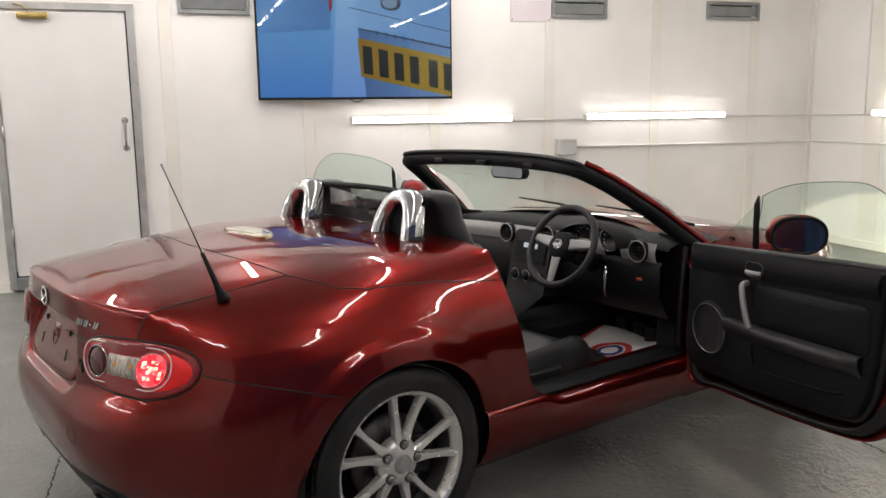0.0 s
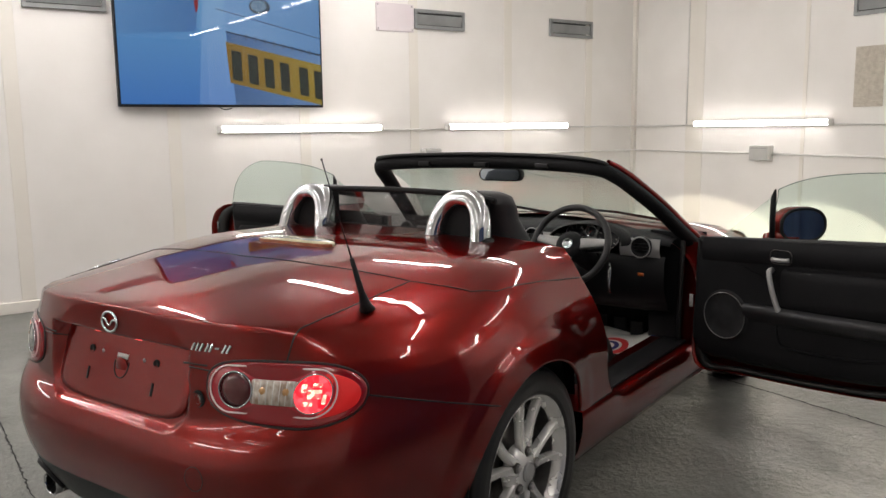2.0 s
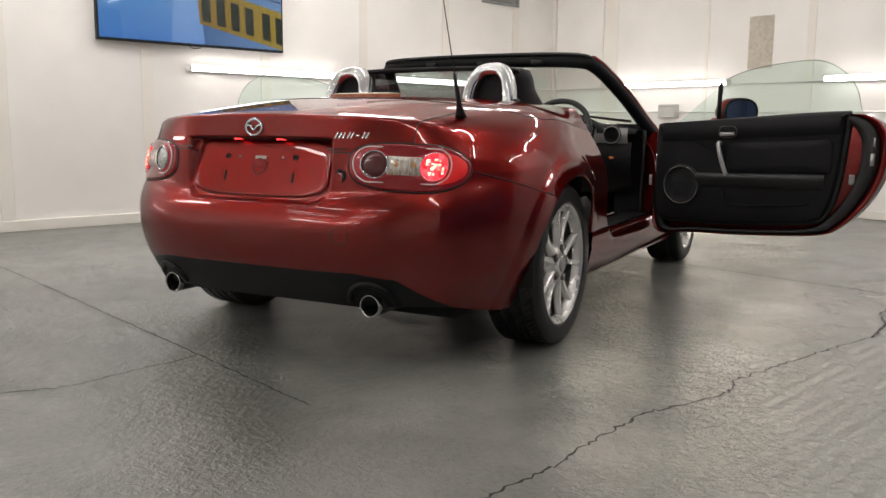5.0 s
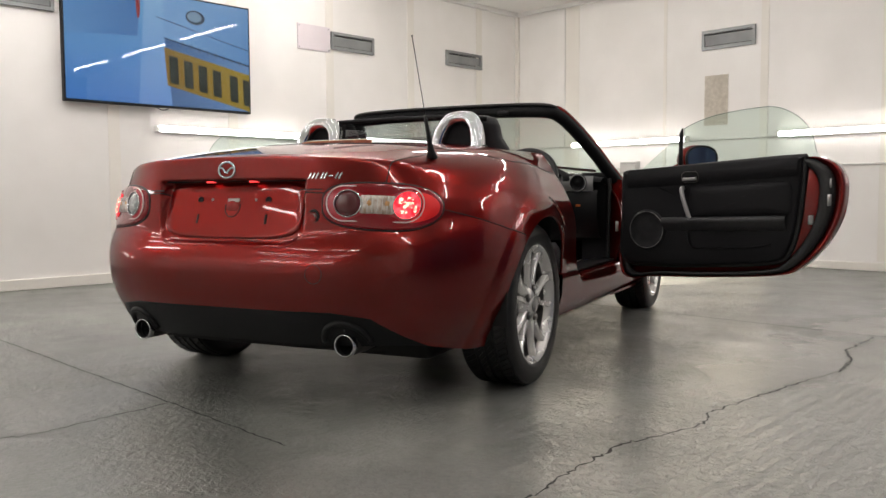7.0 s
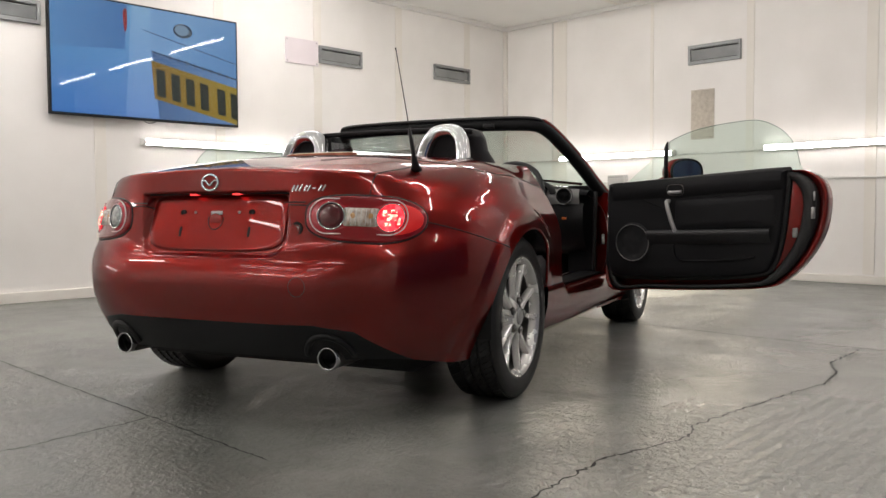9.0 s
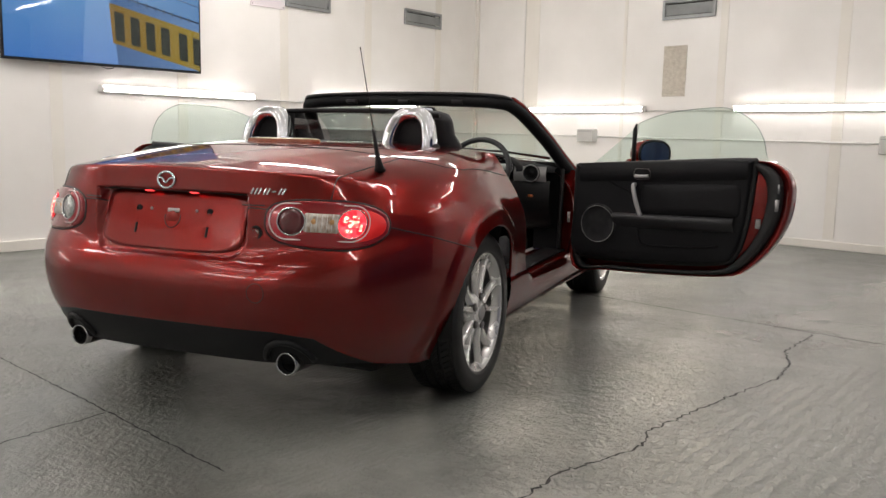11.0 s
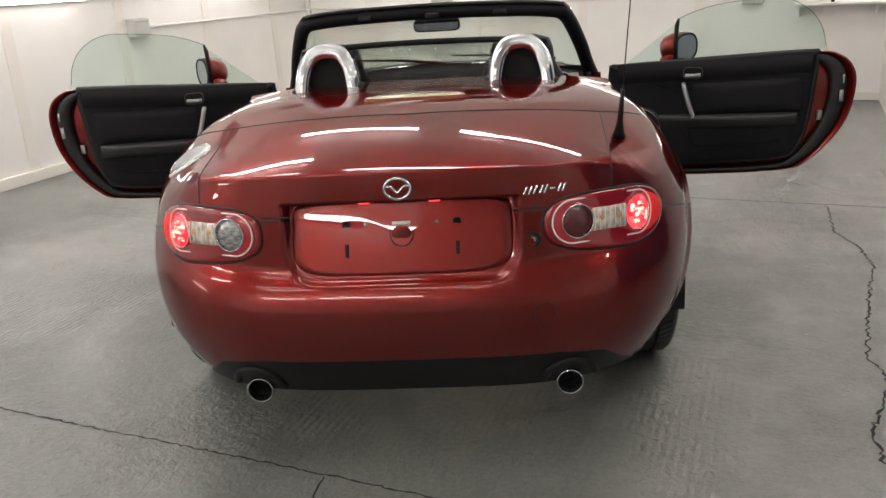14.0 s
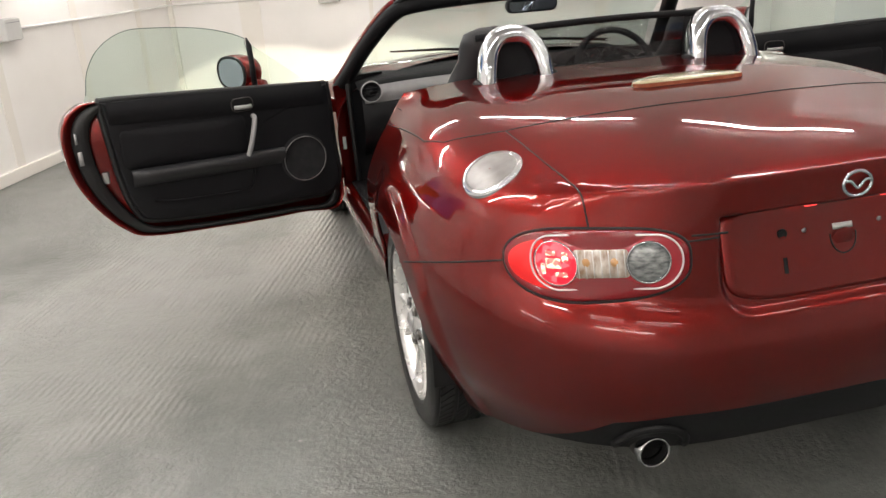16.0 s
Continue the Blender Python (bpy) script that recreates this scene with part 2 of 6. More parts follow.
def floor_material():
    m = mat("grey_painted_concrete", (0.16, 0.165, 0.165), 0.4, specular_ior_level=0.4, coat_weight=1.0, coat_roughness=0.1, coat_ior=1.9)
    t, n, l, b = nodes_of(m)
    co = n.new("ShaderNodeTexCoord")

    def noise(scale, detail, rough=0.5, stretch=None):
        tex = n.new("ShaderNodeTexNoise")
        tex.inputs["Scale"].default_value, tex.inputs["Detail"].default_value, tex.inputs["Roughness"].default_value = scale, detail, rough
        src = co.outputs["Object"]
        if stretch:
            mp = n.new("ShaderNodeMapping")
            mp.inputs["Scale"].default_value = stretch
            mp.inputs["Rotation"].default_value = (0, 0, radians(-1.5))
            l.new(src, mp.inputs["Vector"])
            src = mp.outputs[0]
        l.new(src, tex.inputs["Vector"])
        return tex.outputs["Fac"]

    def ranged(value, lo, hi, to_lo=0.0, to_hi=1.0):
        mr = n.new("ShaderNodeMapRange")
        for key, v in (("From Min", lo), ("From Max", hi), ("To Min", to_lo), ("To Max", to_hi)):
            mr.inputs[key].default_value = v
        l.new(value, mr.inputs["Value"])
        return mr.outputs[0]

    def calc(kind, p, q):
        x = n.new("ShaderNodeMath")
        x.operation = kind
        for k, v in enumerate((p, q)):
            if isinstance(v, (int, float)):
                x.inputs[k].default_value = v
            else:
                l.new(v, x.inputs[k])
        return x.outputs[0]

    def over(base, factor, tone, blend="MIX"):
        mix = n.new("ShaderNodeMix")
        mix.data_type, mix.blend_type = "RGBA", blend
        l.new(factor, mix.inputs["Factor"])
        l.new(base, mix.inputs["A"])
        mix.inputs["B"].default_value = tone
        return mix.outputs["Result"]

    # paint: broad patches, cloudy wear, pale chips, dark scuffs
    big = noise(0.9, 5)
    ramp = n.new("ShaderNodeValToRGB")
    ramp.color_ramp.elements[0].position, ramp.color_ramp.elements[1].position = 0.3, 0.72
    ramp.color_ramp.elements[0].color, ramp.color_ramp.elements[1].color = (0.128, 0.135, 0.122, 1), (0.215, 0.222, 0.202, 1)
    l.new(big, ramp.inputs["Fac"])
    col = over(ramp.outputs["Color"], ranged(noise(60, 6, 0.65), 0.4, 0.7, 0.0, 0.5), (0.088, 0.092, 0.086, 1))
    col = over(col, ranged(noise(7, 6, 0.7), 0.52, 0.72, 0.0, 0.35), (0.25, 0.252, 0.228, 1))
    chips = noise(13, 8, 0.6)
    col = over(col, ranged(chips, 0.69, 0.73, 0.0, 0.6), (0.46, 0.44, 0.40, 1))
    col = over(col, ranged(chips, 0.34, 0.28, 0.0, 0.5), (0.07, 0.07, 0.066, 1))
    l.new(ranged(big, 0.3, 0.7, 0.28, 0.5), b.inputs["Roughness"])
    l.new(ranged(noise(2.2, 4), 0.35, 0.65, 0.04, 0.09), b.inputs["Coat Roughness"])
    # relief: tamped ribs in patches, finer on one side of the room, and a pebbled skin
    def bands(scale, distort, lo, hi):
        wave, mp = n.new("ShaderNodeTexWave"), n.new("ShaderNodeMapping")
        mp.inputs["Rotation"].default_value = (0, 0, radians(-1.5))
        wave.bands_direction = "X"
        for key, v in (("Scale", scale), ("Distortion", distort), ("Detail", 3.0), ("Detail Scale", 2.5), ("Detail Roughness", 0.6)):
            wave.inputs[key].default_value = v
        l.new(co.outputs["Object"], mp.inputs["Vector"])
        l.new(mp.outputs[0], wave.inputs["Vector"])
        return calc("MULTIPLY", wave.outputs["Fac"], ranged(noise(5.5, 3, 0.6), lo, hi, 0.05, 1.0))

    sep = n.new("ShaderNodeSeparateXYZ")
    l.new(co.outputs["Object"], sep.inputs[0])
    east = ranged(sep.outputs["X"], 0.9, 1.5)
    ribs = calc("ADD", calc("MULTIPLY", bands(11.5, 2.6, 0.38, 0.6), calc("MULTIPLY", calc("SUBTRACT", 1.0, east), 0.32)), calc("MULTIPLY", bands(5.6, 1.3, 0.30, 0.52), calc("MULTIPLY", east, 0.85)))

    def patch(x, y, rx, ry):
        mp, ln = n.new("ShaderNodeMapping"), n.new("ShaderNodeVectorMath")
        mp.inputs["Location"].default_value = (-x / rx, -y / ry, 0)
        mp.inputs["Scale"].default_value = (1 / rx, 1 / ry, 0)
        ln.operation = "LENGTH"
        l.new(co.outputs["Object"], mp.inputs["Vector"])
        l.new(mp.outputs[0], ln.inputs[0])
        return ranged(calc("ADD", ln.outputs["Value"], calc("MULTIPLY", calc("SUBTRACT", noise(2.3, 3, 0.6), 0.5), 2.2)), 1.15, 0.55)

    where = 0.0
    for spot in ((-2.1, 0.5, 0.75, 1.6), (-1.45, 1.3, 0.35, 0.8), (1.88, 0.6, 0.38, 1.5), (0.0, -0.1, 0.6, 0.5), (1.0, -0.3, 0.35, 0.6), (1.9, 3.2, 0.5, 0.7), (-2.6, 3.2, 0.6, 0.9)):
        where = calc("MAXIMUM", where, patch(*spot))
    # scored patches and a curtain-side oval coloured paler to imitate brighter light; the varnish has kept its shine on
    # the curtain's side and worn thin elsewhere
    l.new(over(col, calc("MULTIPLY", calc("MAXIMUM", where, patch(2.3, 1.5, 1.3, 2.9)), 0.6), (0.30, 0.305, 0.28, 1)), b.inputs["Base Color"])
    shiny = ranged(calc("ADD", sep.outputs["X"], calc("MULTIPLY", noise(1.6, 5, 0.65), 1.6)), 1.40, 2.05)
    l.new(calc("MAXIMUM", shiny, ranged(noise(2.6, 6, 0.65), 0.42, 0.66, 0.22, 0.62)), b.inputs["Coat Weight"])
    rough = calc("MAXIMUM", ranged(noise(1.1, 2), 0.38, 0.62, 0.22, 1.0), calc("MULTIPLY", shiny, 1.25))
    skin = calc("ADD", calc("MULTIPLY", noise(110, 3, 0.65), 0.40), calc("ADD", calc("MULTIPLY", ranged(noise(30, 4, 0.65), 0.40, 0.62), 0.32), calc("MULTIPLY", noise(8, 2, 0.5), 0.7)))
    relief = calc("ADD", calc("MULTIPLY", ribs, where), calc("MULTIPLY", skin, rough))
    for dist, key in ((0.011, "Normal"), (0.010, "Coat Normal")):
        bp = n.new("ShaderNodeBump")
        bp.inputs["Strength"].default_value, bp.inputs["Distance"].default_value = 1.0, dist
        l.new(relief, bp.inputs["Height"])
        l.new(bp.outputs[0], b.inputs[key])
    return m


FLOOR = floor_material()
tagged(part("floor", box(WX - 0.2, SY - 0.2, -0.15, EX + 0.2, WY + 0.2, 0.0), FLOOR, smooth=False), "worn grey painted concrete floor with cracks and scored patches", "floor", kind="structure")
tagged(part("ceiling", box(WX - 0.2, SY - 0.2, CEIL, EX + 0.2, WY + 0.2, CEIL + 0.12), CEILING, smooth=False), "plain white panelled ceiling", "ceiling", kind="structure")
wall_west = tagged(part("wall_west", box(WX - 0.2, SY, 0, WX, WY, CEIL), WALL, smooth=False), "white insulated panel wall with cream joint strips", "wall", kind="structure")
wall_north = tagged(part("wall_north", box(WX - 0.2, WY, 0, EX + 0.2, WY + 0.2, CEIL), WALL, smooth=False), "white insulated panel wall with cream joint strips", "wall", kind="structure")
tagged(part("wall_east", box(EX, SY, 0, EX + 0.2, WY, CEIL), WALL, smooth=False), "plain white panel wall", "wall", kind="structure")
tagged(part("wall_south", box(WX - 0.2, SY - 0.2, 0, EX + 0.2, SY, CEIL), WALL, smooth=False), "plain white panel wall", "wall", kind="structure")


CURTAIN = noisy(mat("blue_pvc_strip", (0.03, 0.045, 0.11), 0.25), 2.5, (0.02, 0.03, 0.08), (0.05, 0.075, 0.17), stretch=(6, 6, 0.4))
curtain = thing("strip_curtain", "dark blue plastic strip curtain hanging from ceiling to floor", "curtain")
for k in range(27):
    y = -1.1 + 0.2 * k
    rows = [[(EX - 0.05 - (0.03 if k % 2 else 0.0) - 0.02 * (1 - u * u) + 0.008 * math.sin(z * 2 + k), y + 0.115 * u, z) for u in (-1, -0.5, 0, 0.5, 1)] for z in (0.0, 1.0, 2.0, 2.97)]
    part("strip", grid(rows), CURTAIN, curtain)


def led_tube(p, q, back, lit=WALL_TUBE, r=0.026):
    """A slim lit tube between two points, its white spine towards back."""
    a, b, k = Vector(p), Vector(q), Vector(back)
    d = (b - a).normalized()
    up = d.cross(k)
    t = thing("tube_light", "lit white tube light on a slim batten", "light", "tube lights")
    rows = []
    for s in (0.0, 1.0):
        c = a + 0.02 * d + (b - a - 0.04 * d) * s
        rows.append([c - k * r * math.sin(u) + up * r * math.cos(u) for u in (math.pi * i / 10 for i in range(11))])
    part("lamp", grid(rows), lit, t, "glowing white diffuser")
    sec = [(-0.026, 0.001), (0.026, 0.001), (0.029, 0.006), (0.029, 0.045), (-0.029, 0.045), (-0.029, 0.006)]
    part("batten", grid([[c + up * u + k * v for u, v in sec] for c in (a + 0.01 * d, b - 0.01 * d)], close=True), WHITE, t, smooth=False)
    for e, w in ((a, d), (b, -d)):
        cap = [[e + w * s + up * u * g + k * v for u, v in ((-0.03, 0.046), (0.03, 0.046), (0.03, 0.0), (0.02, -0.021), (0.0, -0.029), (-0.02, -0.021), (-0.03, 0.0))] for s, g in ((0.022, 1.0), (0.003, 1.0), (0.0, 0.9))]
        bm = grid(cap, close=True)
        bm.faces.new([v for v in bm.verts][-7:])
        part("end_cap", bm, WHITE, t, smooth=False)
    return t


TZ = 1.305
for y0, y1 in ((1.12, 2.64), (3.37, 4.93), (-4.6, -3.08)):
    led_tube((WX + 0.05, y0, TZ), (WX + 0.05, y1, TZ), (-1, 0, 0))
for x0, x1 in ((-3.22, -1.70), (-0.73, 0.83)):
    led_tube((x0, WY - 0.05, TZ), (x1, WY - 0.05, TZ), (0, 1, 0))
# ceiling rows, seen as streaks in the paint; the far and the curtain-side ones glow less
for y in (3.6, 1.2, -1.2):
    led_tube((2.65, y, CEIL - 0.05), (4.17, y, CEIL - 0.05), (0, 0, 1), DIM_TUBE)
for x0 in (-1.25, 0.7):
    for y in (-4.45, -4.85):
        led_tube((x0, y, CEIL - 0.05), (x0 + 1.52, y, CEIL - 0.05), (0, 0, 1), WALL_TUBE, 0.013)
for y in (3.6, 1.2, -1.2, -3.4):
    for x0, lit in ((-3.2, TUBE), (-1.25, TUBE), (0.7, EAST_TUBE)):
        led_tube((x0, y, CEIL - 0.05), (x0 + 1.52, y, CEIL - 0.05), (0, 0, 1), EAST_TUBE if y > 3 else lit, 0.013 if y < -3 else 0.026)
# added row, no known fitting, to brighten the west wall and floor
for y in (-4.4, -2.3, 0.0, 2.4):
    led_tube((-3.75, y, CEIL - 0.05), (-2.23, y, CEIL - 0.05), (0, 0, 1), WEST_FILL_TUBE)
# bright rows high on the wall behind the car, mirrored in its tail
for x0 in (-1.5, 0.35):
    led_tube((x0, SY + 0.05, 2.68), (x0 + 1.52, SY + 0.05, 2.68), (0, -1, 0), TUBE)


from mathutils.bvhtree import BVHTree
from mathutils.kdtree import KDTree

# ---------------------------------------------------------------- the car, built about its rear axle, +y ahead
CAR = thing("roadster", "dark red metallic two-seat roadster, roof down, doors open", "car", m=pose(0, 0, 0, 0, 0, 20))

ROUND = [(0.2, 3.9), (0.5, 3.9), (0.66, 3.45), (0.8, 3.4)]
REAR_W = [(0.17, 0.755), (0.235, 0.785), (0.30, 0.818), (0.36, 0.843), (0.46, 0.862), (0.56, 0.866), (0.66, 0.855), (0.74, 0.825), (0.80, 0.787), (0.85, 0.755), (0.88, 0.733), (0.91, 0.705), (0.95, 0.65)]
SIDE = [(-0.2, 1.0), (0.05, 1.0), (0.3, 0.970), (0.6, 0.951)]
DECK = [(-0.80, 0.846), (-0.74, 0.862), (-0.55, 0.892), (-0.30, 0.921), (0.0, 0.938), (0.40, 0.938)]
AXLE_Z, WHEEL_X, FRONT_Y = 0.305, 0.83, 2.33
Y0 = 0.05


def deck_z(x, y):
    """The deck; its crown flattens towards the seats."""
    return spline(DECK, y) - (0.057 - 0.029 * smooth01((y + 0.5) / 0.65)) * (abs(x) / 0.6) ** 2.6


def soft_min(a, b, k):
    h = min(max(0.5 + 0.5 * (b - a) / k, 0.0), 1.0)
    return b + (a - b) * h - k * h * (1 - h)


def tail_profile(z):
    """Rear face at the centre line: bumper, its sloping ledge, and the upright above."""
    d = max(0.5 - z, 0.0)
    lower = -0.8395 + 0.9 * d * d + 1.2 * d ** 3
    ledge = -0.8395 + 2.6 * max(z - 0.462, 0.0) ** 2
    upper = -0.793 + 0.05 * (z - 0.62)
    return -soft_min(-lower, -soft_min(ledge, upper, 0.012), 0.006)


def rear_depth(z, q):
    """Rear face for a height; the bumper's ledge climbs towards the corners."""
    lift = 0.055 * smooth01((q - 0.35) / 0.6) * smooth01((z - 0.44) / 0.14) * smooth01((0.82 - z) / 0.12)
    return tail_profile(z - lift)


def smooth01(x):
    x = min(max(x, 0.0), 1.0)
    return x * x * (3 - 2 * x)


def rear_point(x, z):
    """The rear face at a given width and height."""
    w = spline(REAR_W, z)
    q = min(abs(x) / w, 0.9999)
    yr = rear_depth(z, q)
    return Vector((x, Y0 - (Y0 - yr) * (1 - q ** spline(ROUND, z)) ** (1 / 2.2), z))


def rear_normal(x, z):
    e = 0.004
    a = rear_point(x + e, z) - rear_point(x - e, z)
    b = rear_point(x, z + e) - rear_point(x, z - e)
    n = a.cross(b).normalized()
    return n if n.y < 0 or abs(n.x) > 0.5 and n.x * x > 0 else -n


def rear_contour(z, k, count_round, count_side, y_end):
    """Point k of the outline at height z, from the rear centre round to the door."""
    w = spline(REAR_W, z)
    if k <= count_round:
        q = math.sin((k / count_round) * math.pi / 2)
        yr = rear_depth(z, q)
        return w * q, Y0 - (Y0 - yr) * max(1 - q ** spline(ROUND, z), 0.0) ** (1 / 2.2)
    y = Y0 + (y_end - Y0) * (k - count_round) / count_side
    tuck = 0.030 * smooth01((y - 0.12) / 0.2) * smooth01((0.66 - z) / 0.24)
    return w * (1 - (1 - spline(SIDE, y)) * (0.1 + 0.9 * smooth01((z - 0.36) / 0.4))) - tuck, y


def door_edge(z):
    """Where the rear wing ends at the door opening."""
    return spline([(0.17, 0.72), (0.30, 0.70), (0.345, 0.655), (0.39, 0.575), (0.47, 0.515), (0.62, 0.475), (0.75, 0.455), (0.86, 0.45)], z)


def panel_y(x, z):
    """The tilted number plate panel."""
    return -0.794 + 0.060 * (z - 0.58) / 0.19 + 0.05 * x * x


def plate_recess(x, y, z):
    """The rear face sunk behind the number plate panel."""
    r = 0.075
    u, v = max(abs(x) - 0.302 + r, 0.0), max(0.560 + r - z, 0.0)
    d = r - math.hypot(u, v) if u > 0 or v > 0 else r
    return y + max(panel_y(x, z) + 0.005 - y, 0.0) * smooth01(d / 0.014) * smooth01((0.774 - z) / 0.006)


def rear_shell():
    """Tail, wings and deck as one fine surface, right and left."""
    nr, ns, nz, nd = 150, 26, 110, 30
    cols = []
    for k in range(nr + ns + 1):
        # height of the shoulder on this column
        z_top = 0.84
        for _ in range(4):
            x, y = rear_contour(z_top, k, nr, ns, door_edge(z_top))
            z_top = deck_z(x, y)
        x, y = rear_contour(0.3, k, nr, ns, 0.6)
        z_low = 0.235 - 0.045 * smooth01((y + 0.70) / 0.3) - 0.015 * smooth01((y + 0.3) / 0.5)
        col = []
        for j in range(nz + 1):
            h = j / nz
            z = z_low + (z_top - z_low) * h
            x, y = rear_contour(z, k, nr, ns, door_edge(z))
            if y < -0.5:
                y = plate_recess(x, y, z)
            col.append((x, y, z))
        xt, yt, zt = col[-1]
        for j in range(1, nd + 1):
            r = (j / nd) ** 1.5
            sy = -0.62 + (0.38 + 0.62) * smooth01((yt + 0.785) / (0.45 + 0.785)) ** 0.8
            x, y = xt * (1 - r), yt + (sy - yt) * r
            col.append((x, y, deck_z(x, y) if j > 0 else zt))
        cols.append(col)
    bm = bmesh.new()
    for side in (1, -1):
        grid([[(side * p[0], p[1], p[2]) for p in col] for col in cols], bm)
    bmesh.ops.remove_doubles(bm, verts=bm.verts, dist=0.0006)
    # the shoulder is rolled, sharp only along the lid's trailing edge
    edge = [Vector((side * col[nz][0], *col[nz][1:])) for col in cols for side in (1, -1)]
    for y_from, reach, rounds in ((-0.58, 0.060, 70), (-0.66, 0.032, 30), (-0.73, 0.016, 8), (-0.90, 0.007, 4)):
        tree = KDTree(len(edge))
        for i, p in enumerate(edge):
            tree.insert(p if p.y > y_from else Vector((9, 9, 9)), i)
        tree.balance()
        soft = [v for v in bm.verts if not v.is_boundary and v.co.z > 0.74 and tree.find(v.co)[2] < reach]
        for _ in range(rounds):
            bmesh.ops.smooth_vert(bm, verts=soft, factor=0.5, use_axis_x=True, use_axis_y=True, use_axis_z=True)
    # wings drawn smooth, then flared round the wheels
    tree = KDTree(len(edge))
    for i, p in enumerate(edge):
        tree.insert(p if p.y > -0.50 else Vector((9, 9, 9)), i)
    tree.balance()
    for reach in (0.17, 0.12, 0.08):
        soft = [v for v in bm.verts if not v.is_boundary and v.co.z > 0.66 and tree.find(v.co)[2] < reach]
        for _ in range(40):
            bmesh.ops.smooth_vert(bm, verts=soft, factor=0.5, use_axis_x=True, use_axis_y=True, use_axis_z=True)
    for v in bm.verts:
        reach = math.hypot(v.co.y, v.co.z - AXLE_Z)
        if v.co.y > -0.6 and reach < 0.45 and abs(v.co.x) > 0.5:
            v.co.x += math.copysign(0.011, v.co.x) * smooth01((0.432 - reach) / 0.042) * smooth01((0.80 - v.co.z) / 0.10) * smooth01((v.co.y + 0.6) / 0.2) * (1 - 0.7 * smooth01((v.co.y - 0.05) / 0.25))
    return bm


def cut_arch(bm, y, r, z=AXLE_Z):
    """Opens a round wheel arch through the flanks."""
    steps = 26
    for k in range(steps):
        a = (k + 0.5) / steps * math.tau
        faces = [f for f in bm.faces if abs(f.calc_center_median().x) > 0.5 and (f.calc_center_median().yz - Vector((y, z))).length < r * 1.25]
        geom = list({v for f in faces for v in f.verts}) + list({e for f in faces for e in f.edges}) + faces
        bmesh.ops.bisect_plane(bm, geom=geom, plane_co=(0, y + r * math.cos(a), z + r * math.sin(a)), plane_no=(0, math.cos(a), math.sin(a)), dist=1e-5)
    gone = [f for f in bm.faces if abs(f.calc_center_median().x) > 0.5 and (f.calc_center_median().yz - Vector((y, z))).length < r * 0.999]
    bmesh.ops.delete(bm, geom=gone, context="FACES")


def split_planes(bm, planes):
    for co, no in planes:
        bmesh.ops.bisect_plane(bm, geom=list(bm.verts) + list(bm.edges) + list(bm.faces), plane_co=co, plane_no=no, dist=1e-6)


def take(bm, test):
    """Copies the faces whose middle passes the test into a new bmesh and removes them."""
    other = bm.copy()
    bmesh.ops.delete(other, geom=[f for f in other.faces if not test(f.calc_center_median())], context="FACES")
    bmesh.ops.delete(bm, geom=[f for f in bm.faces if test(f.calc_center_median())], context="FACES")
    return other


def rims(bm, keep):
    """Chains of open-edge points that pass the test keep."""
    edges = [e for e in bm.edges if e.is_boundary and keep((e.verts[0].co + e.verts[1].co) / 2)]
    near = {}
    for e in edges:
        for v in e.verts:
            near.setdefault(v, []).append(e)
    left, chains = set(edges), []
    for e in edges:
        if e not in left:
            continue
        left.discard(e)
        chain = list(e.verts)
        for end in (1, 0):
            while True:
                v = chain[-1] if end else chain[0]
                nxt = next((x for x in near[v] if x in left), None)
                if nxt is None:
                    break
                left.discard(nxt)
                other = nxt.other_vert(v)
                chain = chain + [other] if end else [other] + chain
        pts = [chain[0].co.copy()]
        for v in chain[1:]:
            if (v.co - pts[-1]).length > 0.004:
                pts.append(v.co.copy())
        if len(pts) > 2:
            chains.append(pts)
    return chains


def seams(bm, keep=lambda c: True):
    """Dark shut lines round a body panel."""
    for pts in rims(bm, keep):
        loop = (pts[0] - pts[-1]).length < 0.02
        part("shut_line", tube(pts, 0.0021, 5, closed=loop), SEAL, CAR)


shell = rear_shell()
SKIN = BVHTree.FromBMesh(shell)
cut_arch(shell, 0.0, 0.338)
BELT_Z, BELT_Y, BELT_SLOPE = 0.60, -0.30, 0.28
VALANCE_Z = 0.352
SILL_Z = 0.39


# joint between boot lid and roof cover, from the middle out to the wing and forward to the door
COVER = [(0.0, -0.322), (0.28, -0.302), (0.45, -0.268), (0.572, -0.238), (0.64, -0.20), (0.71, -0.145), (0.742, -0.06), (0.750, 0.10), (0.752, 0.50)]


def ahead_of_seam(c):
    """Whether a place lies on the roof cover's side of its joint."""
    x = abs(c.x)
    return x < 0.752 and c.y > float(np.interp(x, [p[0] for p in COVER], [p[1] for p in COVER])) and c.z > 0.78


